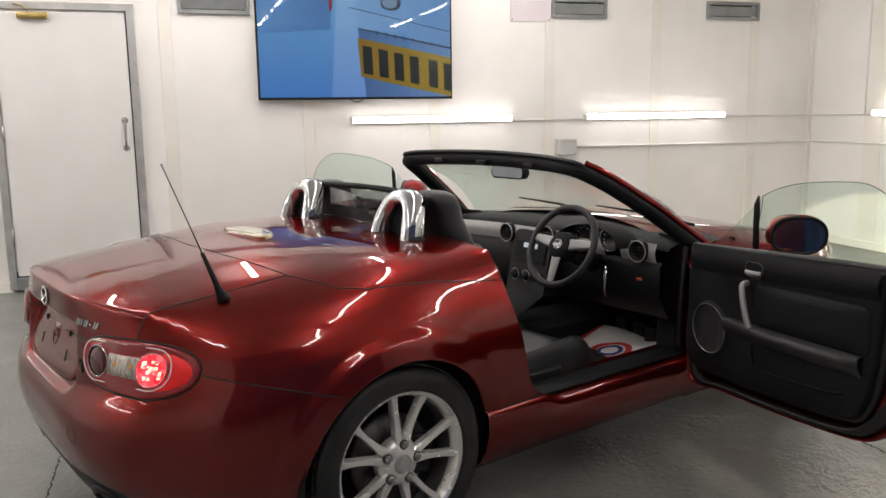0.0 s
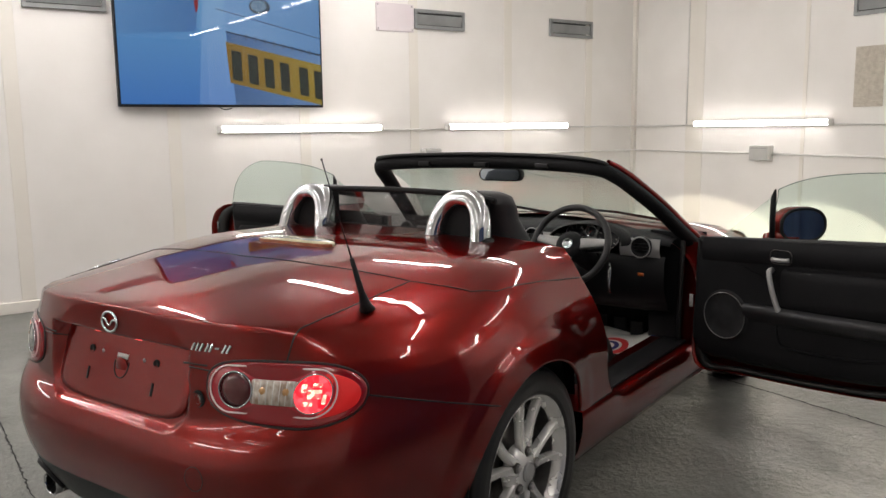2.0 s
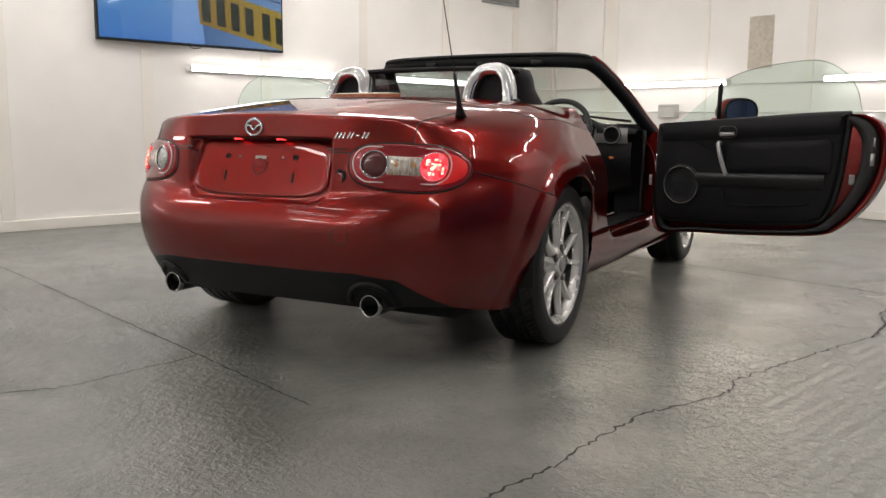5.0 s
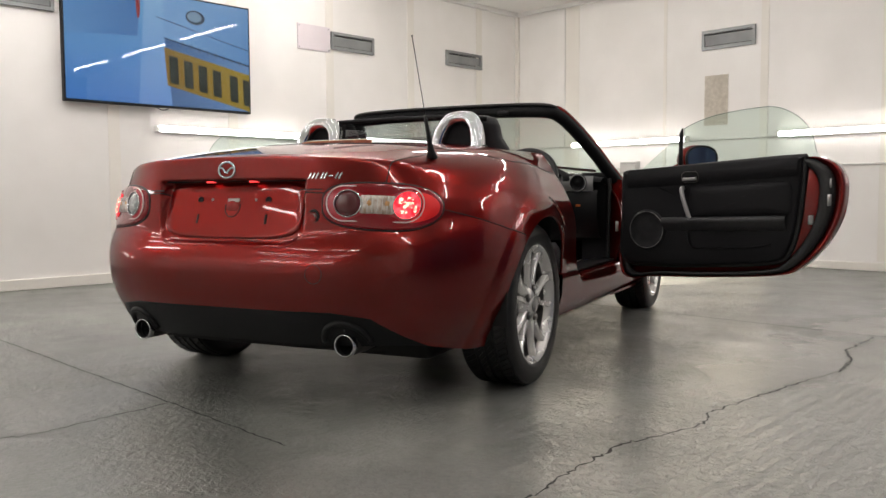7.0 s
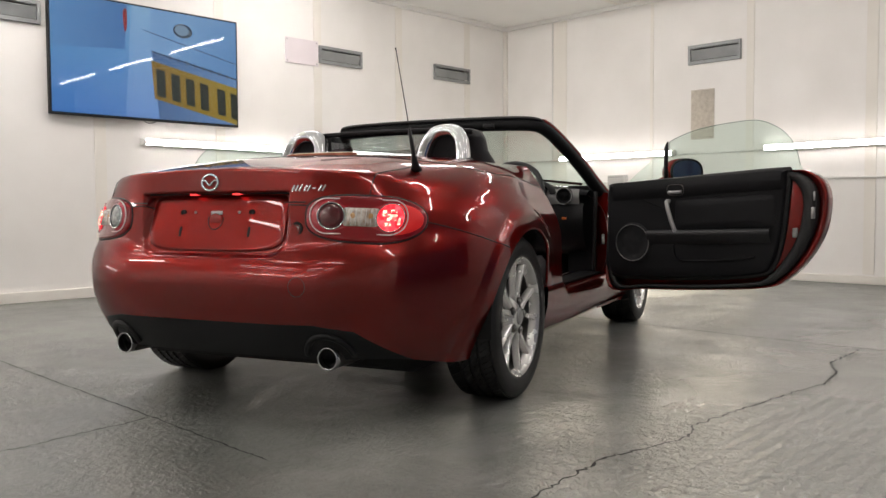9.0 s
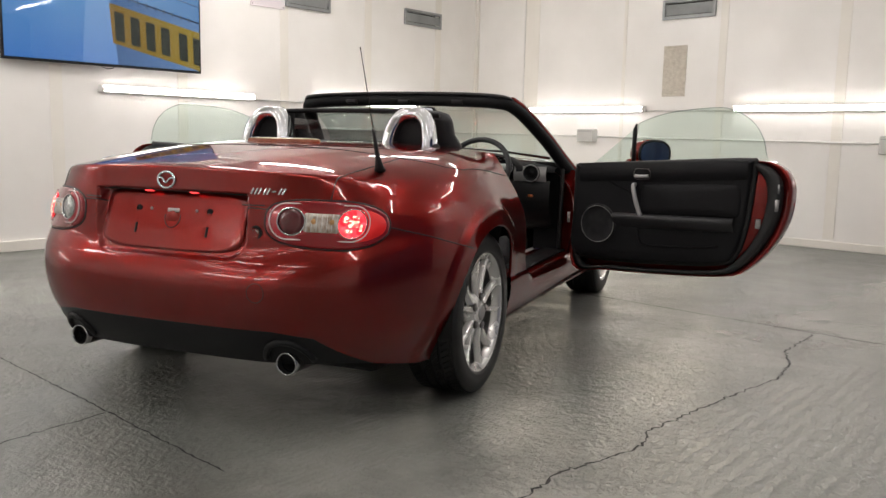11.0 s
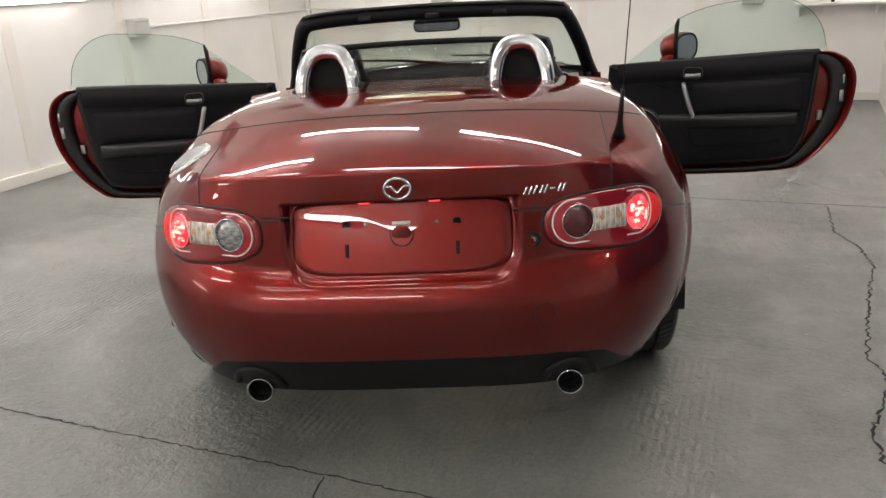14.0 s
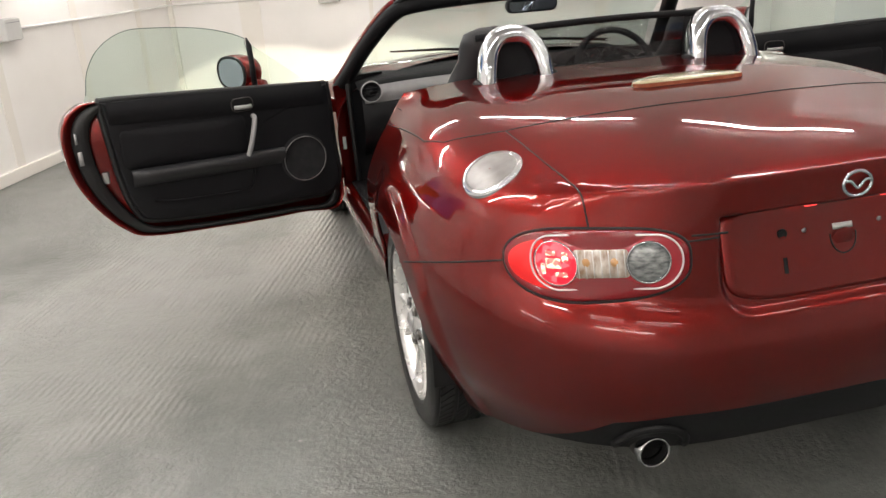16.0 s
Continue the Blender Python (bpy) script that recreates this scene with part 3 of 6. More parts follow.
split_planes(shell, [((0, 0, VALANCE_Z), (0, 0, 1)), ((0, BELT_Y, BELT_Z), (0, BELT_SLOPE, 1))]
             + [((s * 0.572, -0.238, 0), (s * 0.9982, -0.0596, 0)) for s in (1, -1)]
             + [((s * x, 0, z), (s * nx, 0, 1)) for s in (1, -1) for x, z, nx in ((0.40, VALANCE_Z, 0.16), (0.52, VALANCE_Z - 0.0192, 0.95))])
for s in (1, -1):
    for (x0, y0), (x1, y1) in zip(COVER, COVER[1:]):
        near = [f for f in shell.faces if f.calc_center_median().z > 0.76 and s * f.calc_center_median().x > -0.01
                and min(x0, x1) - 0.05 < s * f.calc_center_median().x < max(x0, x1) + 0.05 and min(y0, y1) - 0.05 < f.calc_center_median().y < max(y0, y1) + 0.05]
        geom = list({v for f in near for v in f.verts}) + list({e for f in near for e in f.edges}) + near
        bmesh.ops.bisect_plane(shell, geom=geom, plane_co=(s * x0, y0, 0), plane_no=(s * (y1 - y0), x0 - x1, 0), dist=1e-6)


def above_belt(c):
    return c.z - BELT_Z + BELT_SLOPE * (c.y - BELT_Y) > 0


tonneau = take(shell, ahead_of_seam)
lid = take(shell, lambda c: c.y < -0.2 and above_belt(c) and (abs(c.x) - 0.572) * 0.9982 - (c.y + 0.238) * 0.0596 < 0)
valance = take(shell, lambda c: c.y < -0.3 and c.z < min(VALANCE_Z, VALANCE_Z - 0.16 * (abs(c.x) - 0.40), VALANCE_Z - 0.0192 - 0.95 * (abs(c.x) - 0.52)))
bumper = take(shell, lambda c: not above_belt(c) and c.y < 0.0)
seams(lid)
seams(tonneau, lambda c: c.y < 0.43)
seams(bumper, lambda c: c.z > 0.5 and c.y > -0.72 and math.hypot(c.y, c.z - AXLE_Z) > 0.36)
part("boot_lid", lid, PAINT, CAR)
part("roof_cover", tonneau, PAINT, CAR)
part("rear_bumper", bumper, PAINT, CAR)
part("rear_valance", valance, PLASTIC, CAR, "matt black plastic lower valance")
split_planes(shell, [((0, 0, SILL_Z), (0, 0, 1))])
bmesh.ops.delete(shell, geom=[f for f in shell.faces if f.calc_center_median().z < SILL_Z and f.calc_center_median().y > 0.2], context="FACES")
left_wing = take(shell, lambda c: c.x < 0)
part("rear_wing", shell, PAINT, CAR)
part("rear_wing", left_wing, PAINT, CAR)

# ---- rolled lips of the rear wheel arches
for side in (1, -1):
    lip = []
    for i in range(49):
        a = radians(16 + 166 * i / 48)
        hit = SKIN.ray_cast(Vector((side * 1.3, 0.3385 * math.cos(a), AXLE_Z + 0.3385 * math.sin(a))), Vector((-side, 0, 0)))
        if hit[0]:
            lip.append(hit[0] + Vector((-side * 0.006, 0, 0)))
    part("arch_lip", tube(lip, 0.0065, 8), PAINT, CAR)

# ---- front wings, bonnet and nose
FW = [(0.17, 0.78), (0.3, 0.80), (0.42, 0.825), (0.55, 0.84), (0.65, 0.83), (0.72, 0.80), (0.78, 0.74), (0.84, 0.66)]
FY = [(0.17, 3.00), (0.3, 3.09), (0.42, 3.12), (0.52, 3.10), (0.60, 3.02), (0.68, 2.9)]
HOOD = [(1.4, 0.865), (1.7, 0.865), (2.0, 0.845), (2.33, 0.80), (2.7, 0.72), (2.95, 0.63), (3.12, 0.55)]


def hood_z(x, y):
    crown = 0.028 * math.exp(-((abs(x) - 0.62) / 0.13) ** 2) * smooth01((y - 1.4) / 0.5) * smooth01((3.0 - y) / 0.6)
    return spline(HOOD, y) - 0.10 * (abs(x) / 0.75) ** 3 + crown


def front_shell():
    nr, ns, nz, nd = 44, 30, 26, 22
    bm = bmesh.new()
    cols = []
    for k in range(nr + ns + 1):
        def at(z):
            w, yf = spline(FW, z), spline(FY, z)
            if k <= nr:
                a = k / nr * math.pi / 2
                s, c = math.sin(a), math.cos(a)
                return w * max(s, 0) ** (2 / 2.7), 2.25 + (yf - 2.25) * max(c, 0) ** (2 / 2.1)
            y = 2.25 + (1.46 - 2.25) * (k - nr) / ns
            return w * spline([(1.46, 0.965), (1.9, 0.985), (2.25, 1.0)], y), y
        z_top = 0.7
        for _ in range(6):
            x, y = at(z_top)
            z_top = 0.5 * z_top + 0.5 * hood_z(x, y)
        col = [(*at(0.17 + (z_top - 0.17) * j / nz), 0.17 + (z_top - 0.17) * j / nz) for j in range(nz + 1)]
        xt, yt, zt = col[-1]
        sy = 2.85 - (2.85 - 1.66) * smooth01((3.0 - yt) / (3.0 - 1.46))
        for j in range(1, nd + 1):
            r = j / nd
            x, y = xt * (1 - r), yt + (sy - yt) * r
            col.append((x, y, hood_z(x, y)))
        cols.append(col)
    for side in (1, -1):
        grid([[(side * p[0], p[1], p[2]) for p in col] for col in cols], bm)
    bmesh.ops.remove_doubles(bm, verts=bm.verts, dist=0.0006)
    return bm


front = front_shell()
cut_arch(front, FRONT_Y, 0.335)
split_planes(front, [((0, 1.74, 0), (0, 1, 0)), ((0.64, 1.9, 0), (1, 0.06, 0)), ((-0.64, 1.9, 0), (-1, 0.06, 0)), ((0, 2.78, 0), (0, 1, 0))])
hood = take(front, lambda c: c.z > 0.6 and 1.74 < c.y < 2.78 and abs(c.x) + 0.06 * (c.y - 1.9) < 0.64)
seams(hood)
part("bonnet", hood, PAINT, CAR)
part("front_wing", front, PAINT, CAR)

# ---- headlamps, dipped beam on
HEAD_GLOW = glow("lit_headlamp", (1.0, 0.88, 0.66), 6.0)
for side in (1, -1):
    lens = part("headlamp", lathe([(0.0, 0.03), (0.03, 0.028), (0.06, 0.018), (0.075, 0.0), (0.08, -0.04)], "y", (side * 0.57, 2.86, 0.615), 28), LENS_CLEAR, CAR, "lit clear headlamp")
    part("headlamp_bulb", lathe([(0.0, 0.036), (0.02, 0.035), (0.03, 0.026)], "y", (side * 0.57, 2.86, 0.615), 20), HEAD_GLOW, lens)
    beam = bpy.data.lights.new("headlamp_beam", "SPOT")
    beam.energy, beam.color, beam.spot_size, beam.spot_blend, beam.shadow_soft_size = 360.0, (1.0, 0.89, 0.70), radians(42), 0.12, 0.03
    lamp = new("headlamp_beam", beam)
    lamp.parent = CAR
    lamp.matrix_basis = look((side * 0.57, 2.93, 0.615), (side * 0.57 - 0.08, 3.93, 0.615 - math.tan(radians(21.4))))

# ---- sills, upright against the rear wing and stepped in under the door
for side in (1, -1):
    door_sec = [(0.60, 0.36), (0.70, 0.362), (0.775, 0.362), (0.797, 0.358), (0.811, 0.346), (0.817, 0.31), (0.806, 0.245), (0.785, 0.198), (0.755, 0.176), (0.62, 0.17)]
    wing_sec = [(0.60, 0.385), (0.70, 0.388), (0.79, 0.388), (0.8175, 0.3885), (0.8185, 0.365), (0.815, 0.315), (0.802, 0.25), (0.781, 0.205), (0.755, 0.178), (0.62, 0.17)]
    rows = []
    for i in range(60):
        row = []
        for (x0, z0), (x1, z1) in zip(door_sec, wing_sec):
            y_arch = math.sqrt(0.340 ** 2 - (z1 - AXLE_Z) ** 2)
            y = y_arch + (2.05 - y_arch) * i / 59
            h = smooth01((0.70 - y) / 0.13) if z0 > 0.32 else smooth01((0.95 - y) / 0.4)
            row.append((side * (x0 + (x1 - x0) * h - 0.008 * math.cos((y - 1.1) * 1.6) + 0.006), y, z0 + (z1 - z0) * h))
        rows.append(row)
    part("sill", grid(rows), PAINT, CAR)
    part("sill_joint", tube([(side * (rear_contour(SILL_Z, 150 + k, 150, 26, door_edge(SILL_Z))[0] + 0.001), rear_contour(SILL_Z, 150 + k, 150, 26, door_edge(SILL_Z))[1], SILL_Z) for k in range(16, 27)], 0.0018, 5), SEAL, CAR)
    part("sill_tread", box(side * 0.66, 0.64, 0.364, side * 0.772, 1.46, 0.374, 0.004), TRIM, CAR, "black plastic sill tread")


# ---- wheels
def wheel_parts():
    """One wheel about its own hub, outer face towards +x."""
    tyre_prof = [(0.222, -0.004), (0.228, 0.004), (0.236, 0.008), (0.240, 0.0085), (0.243, 0.0078), (0.262, 0.0105), (0.266, 0.0095), (0.284, 0.0075), (0.287, 0.0055), (0.297, 0.000), (0.303, -0.009), (0.3015, -0.013)]
    for g in (-0.058, -0.096, -0.134):
        tyre_prof += [(0.3005, g + 0.006), (0.2965, g + 0.0045), (0.2965, g - 0.0045), (0.3005, g - 0.006)]
    tyre_prof += [(0.3015, -0.183), (0.303, -0.187), (0.297, -0.195), (0.27, -0.202), (0.225, -0.19)]
    tyre = lathe(tyre_prof, "x", (0, 0, 0), 72)
    rim_prof = [(0.214, -0.018), (0.224, -0.010), (0.232, -0.003), (0.230, 0.003), (0.222, 0.002), (0.213, -0.01), (0.205, -0.026), (0.203, -0.035)]
    rim = lathe(rim_prof, "x", (0, 0, 0), 64)
    # five pairs of spokes
    spokes = []
    for k in range(10):
        base = (k // 2) * math.tau / 5 + math.pi / 2
        off = (1 if k % 2 else -1)
        a0, a1 = base + off * 0.19, base + off * 0.27
        rows = []
        for i in range(7):
            t = i / 6
            a, r = a0 + (a1 - a0) * t, 0.045 + (0.217 - 0.045) * t
            w, deep = 0.0185 - 0.0085 * math.sin(t * math.pi * 0.75) + 0.003 * t, 0.024
            face = -0.012 - 0.016 * math.sin(t * math.pi * 0.5) + 0.018 * t * t
            c = Vector((face, r * math.cos(a), r * math.sin(a)))
            s = Vector((0, -math.sin(a), math.cos(a)))
            rows.append([c + s * w * 1.0 + Vector((-deep, 0, 0)), c + s * w * 0.85 + Vector((-0.005, 0, 0)), c + s * w * 0.6, c - s * w * 0.6, c - s * w * 0.85 + Vector((-0.005, 0, 0)), c - s * w + Vector((-deep, 0, 0))])
        spokes.append(grid(rows, close=True))
    hub = lathe([(0.0, -0.006), (0.03, -0.006), (0.058, -0.014), (0.075, -0.03), (0.078, -0.05), (0.0, -0.05)], "x", (0, 0, 0), 40)
    return tyre, rim, spokes, hub


tyre_bm, rim_bm, spoke_bms, hub_bm = wheel_parts()
tyre_ob = part("tyre", tyre_bm, RUBBER)
rim_ob = part("wheel", rim_bm, ALLOY, CAR, "five-twin-spoke silver alloy wheel")
sharpen(rim_ob, 50)
part("rim_barrel", lathe([(0.226, -0.18), (0.218, -0.17), (0.205, -0.12), (0.203, -0.034)], "x", (0, 0, 0), 48), BARREL, rim_ob, "inner barrel coloured dark grey for the shade behind the spokes")
tyre_ob.parent = rim_ob
sharpen(part("hub", hub_bm, ALLOY, rim_ob), 50)
for bm in spoke_bms:
    sharpen(part("spoke", bm, ALLOY, rim_ob), 28)
block = bmesh.new()
for ring, (a, b) in enumerate(((-0.014, -0.052), (-0.064, -0.09), (-0.102, -0.128), (-0.14, -0.182))):
    for k in range(76):
        t = (k + 0.5 * (ring % 2)) * math.tau / 76
        skew = 0.6 if ring in (0, 3) else 1.1
        pts = []
        for x, dt in ((a, 0.0), (b, skew * (a - b) / 0.3), (b, skew * (a - b) / 0.3 + 0.069), (a, 0.069)):
            pts.append((x, math.cos(t + dt), math.sin(t + dt)))
        lo = [block.verts.new((x, 0.299 * c, 0.299 * s)) for x, c, s in pts]
        hi = [block.verts.new((x, 0.3075 * c, 0.3075 * s)) for x, c, s in pts]
        block.faces.new(hi)
        for i in range(4):
            block.faces.new((lo[i], lo[(i + 1) % 4], hi[(i + 1) % 4], hi[i]))
part("tread", block, RUBBER, rim_ob, smooth=False)
# disc and backing plate set dark, shade between the spokes put in colour
part("brake_disc", lathe([(0.05, -0.075), (0.14, -0.075), (0.14, -0.095), (0.05, -0.095)], "x", (0, 0, 0), 48), DARK_STEEL, rim_ob, "worn steel brake disc")
part("disc_shield", lathe([(0.05, -0.115), (0.20, -0.115), (0.204, -0.10), (0.204, -0.12), (0.05, -0.125)], "x", (0, 0, 0), 40), PLASTIC, rim_ob, "dark splash shield behind the disc")
part("centre_cap", lathe([(0.0, 0.0), (0.02, -0.001), (0.024, -0.002), (0.0245, -0.005), (0.026, -0.005), (0.0265, -0.001), (0.029, -0.002), (0.031, -0.008)], "x", (0.002, 0, 0), 32), SILVER, rim_ob)
for k in range(5):
    a = k * math.tau / 5 + math.pi / 2
    part("wheel_nut", lathe([(0.0, 0.004), (0.009, 0.003), (0.0125, 0.0), (0.0125, -0.014), (0.019, -0.015), (0.019, -0.03)], "x", (-0.006, 0.058 * math.cos(a), 0.058 * math.sin(a)), 6), STEEL, rim_ob, smooth=False)
    # dark ring in place of the shaded recess round the nut
    part("nut_well", lathe([(0.011, -0.010), (0.0150, -0.0085), (0.0160, -0.010), (0.0160, -0.02)], "x", (0.0, 0.058 * math.cos(a), 0.058 * math.sin(a)), 18), DARK_STEEL, rim_ob)
part("brake_caliper", box(-0.12, 0.06, -0.06, -0.055, 0.15, 0.07, 0.012), PLASTIC, rim_ob)
rim_ob.matrix_basis = pose(WHEEL_X - 0.015, 0, AXLE_Z, -10)
for x, y, turn, spin in ((WHEEL_X - 0.015, FRONT_Y, 0, 20), (-WHEEL_X + 0.015, 0, 180, 35), (-WHEEL_X + 0.015, FRONT_Y, 180, 10)):
    copy_thing(rim_ob, pose(x, y, AXLE_Z, 0, 0, turn) @ pose(0, 0, 0, spin))

# ---- wheel housings
for side in (1, -1):
    for y in (0.0, FRONT_Y):
        rows = []
        for r, x in ((0.342, 0.825), (0.35, 0.70), (0.35, 0.56), (0.0, 0.555)):
            rows.append([(side * (x - 0.045 * smooth01((math.cos(a) - 0.45) / 0.4) * (x > 0.8)), y + r * math.cos(a), AXLE_Z + 0.01 + r * math.sin(a)) for a in (math.radians(-8 + 196 * i / 30) for i in range(31))])
        part("wheel_housing", grid(rows), HOLE, CAR)
part("underbody", box(-0.58, -0.44, 0.15, 0.58, 2.85, 0.30, 0.02), HOLE, CAR)
# unseen box added to keep light off the floor under the tail
part("rear_shade_box", box(-0.44, -0.64, 0.20, 0.44, -0.42, 0.30, 0.02), HOLE, CAR)


# ---- rear lamps
def arc_x(x0, x1, z, n=60):
    """Widths at even distances along the tail."""
    pts = [rear_point(x0 + (x1 - x0) * i / n, z) for i in range(n + 1)]
    run = [0.0]
    for a, b in zip(pts, pts[1:]):
        run.append(run[-1] + (b - a).length)
    return [p.x for p in pts], run


LAMP_XS, LAMP_RUN = arc_x(0.364, 0.692, 0.69)
LAMP_LONG = LAMP_RUN[-1]


def lamp_point(a, b, out, side):
    """A place on the tail: a metres along from the lamp's inner end, b metres above its middle, out metres proud."""
    x = float(np.interp(a, LAMP_RUN, LAMP_XS)) if 0 <= a <= LAMP_LONG else (LAMP_XS[0] + a if a < 0 else LAMP_XS[-1] + (a - LAMP_LONG) * 0.6)
    z = 0.695 + b - 0.02 * (a / LAMP_LONG)
    p = rear_point(x, z) + rear_normal(x, z) * out
    return (side * p.x, p.y, p.z)


def lamp_patch(outline, rings, side, bm=None):
    """A domed patch: rings of (scale, proud) from the rim to the middle."""
    ca = sum(a for a, b in outline) / len(outline)
    cb = sum(b for a, b in outline) / len(outline)
    rows = [[lamp_point(ca + (a - ca) * k, cb + (b - cb) * k, out, side) for a, b in outline] for k, out in rings]
    return grid(rows, bm, close=True)


def round_outline(ca, cb, r, n=36, squash=1.0):
    return [(ca + r * math.cos(t * math.tau / n), cb + squash * r * math.sin(t * math.tau / n)) for t in range(n)]


def lamp_outline(inset=0.0, n=80):
    """Round at the inner end, straight above and below, tapering round the corner of the car."""
    out = []
    h, r = 0.072 - inset, 0.076
    bend = LAMP_LONG * 0.56
    for k in range(n):
        t = k * math.tau / n
        c, s = math.cos(t), math.sin(t)
        if c < 0:
            a = bend + (bend - inset) * -(abs(c) ** (2 / 3.4))
            b = h * math.copysign(abs(s) ** (2 / 2.9), s)
        else:
            a = bend + (LAMP_LONG - inset - bend) * abs(c) ** (2 / 2.15)
            b = h * math.copysign(abs(s) ** (2 / 2.15), s)
        out.append((a, b))
    return out


for side in (1, -1):
    pod = part("tail_lamp", lamp_patch(lamp_outline(), [(1.02, -0.012), (1.0, 0.004), (0.975, 0.009), (0.93, 0.0105), (0.8, 0.011), (0.4, 0.011), (0.0, 0.011)], side), LENS_RED, CAR, "lit red tail lamp with round lenses")
    inner_a, outer_a = 0.084, LAMP_LONG * 0.675
    part("lamp_surround", tube([lamp_point(a, b, 0.0, side) for a, b in lamp_outline(-0.002)], 0.0036, 6, closed=True), SEAL, pod)
    # lit field inside a pale bezel that ties the two round lenses together
    bez = [(a, b) for a, b in rounded(outer_a - inner_a + 0.122, 0.110, 0.0545, 12, (inner_a + outer_a) / 2 - 0.006, 0.004)]
    part("lit_field", lamp_patch(bez, [(1.0, 0.0095), (0.97, 0.0122), (0.5, 0.0125), (0.0, 0.0125)], side), LENS_FIELD, pod, "lit red field between the lenses")
    part("bezel", tube([lamp_point(a, b, 0.0145, side) for a, b in bez], 0.0024, 6, closed=True), mat("pale_bezel", (0.9, 0.72, 0.72), 0.12, 0.0, coat_weight=1.0), pod)
    wrap = [(a, b) for a, b in lamp_outline(0.016) if a > outer_a + 0.01]
    wrap.sort(key=lambda p: math.atan2(p[1], p[0] - outer_a - 0.012))
    part("corner_reflector", lamp_patch(wrap, [(1.0, 0.0108), (0.95, 0.0125), (0.0, 0.013)], side), LAMP_WRAP, pod)
    dark = LENS_DARK if side == 1 else noisy(mat("smoked_clear_lens", (0.3, 0.31, 0.3), 0.08, 0.4, coat_weight=1.0), 60, (0.12, 0.13, 0.13), (0.5, 0.52, 0.51), stretch=(1, 1, 2.5))
    part("inner_lens", lamp_patch(round_outline(inner_a, 0.004, 0.041), [(1.0, 0.011), (0.98, 0.0155), (0.6, 0.019), (0.0, 0.0205)], side), dark, pod, "dark round fog or reverse lens")
    part("lens_ring", tube([lamp_point(a, b, 0.0165, side) for a, b in round_outline(inner_a, 0.004, 0.042)], 0.0022, 6, closed=True), CHROME, pod)
    part("indicator_lens", lamp_patch(rounded(outer_a - inner_a - 0.075, 0.058, 0.006, 4, (inner_a + outer_a) / 2, 0.004), [(1.0, 0.011), (0.97, 0.0145), (0.5, 0.0155), (0.0, 0.0155)], side), LENS_CLEAR, pod, "clear ribbed lens")
    part("outer_lens", lamp_patch(round_outline(outer_a, 0.004, 0.043), [(1.0, 0.011), (0.98, 0.0155), (0.6, 0.018), (0.0, 0.019)], side), LAMP_RED, pod, "glowing red round lens")
    # bright facets of the reflector round the bulb
    for da, db, w, h in ((0.004, 0.001, 0.034, 0.022), (-0.021, 0.014, 0.013, 0.020), (0.008, 0.021, 0.022, 0.010), (0.027, -0.010, 0.010, 0.022), (-0.010, -0.021, 0.026, 0.010)):
        part("reflector_facet", lamp_patch(rounded(w, h, 0.003, 3, outer_a + da, 0.004 + db), [(1.0, 0.0165), (0.85, 0.0205), (0.0, 0.021)], side), LAMP_HOT, pod)
    # ribs and bulbs behind the clear middle
    for k in range(7):
        a = inner_a + 0.046 + (outer_a - inner_a - 0.092) * k / 6
        part("lens_rib", tube([lamp_point(a, -0.024, 0.0145, side), lamp_point(a, 0.0, 0.0162, side), lamp_point(a, 0.032, 0.0145, side)], 0.0013, 5), LENS_RIB, pod)
    for a in (0.36, 0.66):
        part("amber_bulb", lamp_patch(round_outline(inner_a + (outer_a - inner_a) * a, 0.008, 0.008, 16, 1.2), [(1.0, 0.0148), (0.7, 0.0172), (0.0, 0.0178)], side), LENS_AMBER, pod, "amber indicator bulb")
    part("lens_ring", tube([lamp_point(a, b, 0.0165, side) for a, b in round_outline(outer_a, 0.004, 0.044)], 0.0022, 6, closed=True), CHROME, pod)


def tail_point(x, z, out=0.0):
    """A place on the rear face, with the tilted plate panel in its recess."""
    if abs(x) < 0.285 and 0.58 < z < 0.765:
        return Vector((x, panel_y(x, z) - out, z))
    return rear_point(x, z) + rear_normal(x, z) * out


def tail_bar(x0, z0, x1, z1, w, out, steps=6):
    """A thin raised bar along the rear face."""
    rows = []
    for i in range(steps + 1):
        t = i / steps
        x, z = x0 + (x1 - x0) * t, z0 + (z1 - z0) * t
        dx, dz = -(z1 - z0), (x1 - x0)
        k = w / 2 / max(math.hypot(dx, dz), 1e-6)
        rows.append([tail_point(x + dx * k, z + dz * k, -0.002), tail_point(x + dx * k, z + dz * k, out), tail_point(x - dx * k, z - dz * k, out), tail_point(x - dx * k, z - dz * k, -0.002)])
    return grid(rows, close=True)


# ---- number plate panel, tilted back in its recess
panel = []
for k, deep in ((1.0, 0.016), (1.0, 0.003), (0.985, 0.0), (0.9, 0.0), (0.6, 0.0), (0.3, 0.0), (0.0, 0.0)):
    row = []
    for i in range(64):
        t = (i + 0.5) * math.tau / 64
        c, s_ = math.cos(t), math.sin(t)
        e = 5.0 if s_ < 0 else 9.0
        x = 0.284 * k * math.copysign(abs(c) ** (2 / e), c)
        z = 0.6745 + 0.0935 * k * math.copysign(abs(s_) ** (2 / e), s_)
        p = Vector((x, panel_y(x, z), z))
        row.append(p + Vector((0, deep, 0)))
    panel.append(row)
part("plate_panel", grid(panel, close=True), PAINT, CAR, "bare red number plate panel")

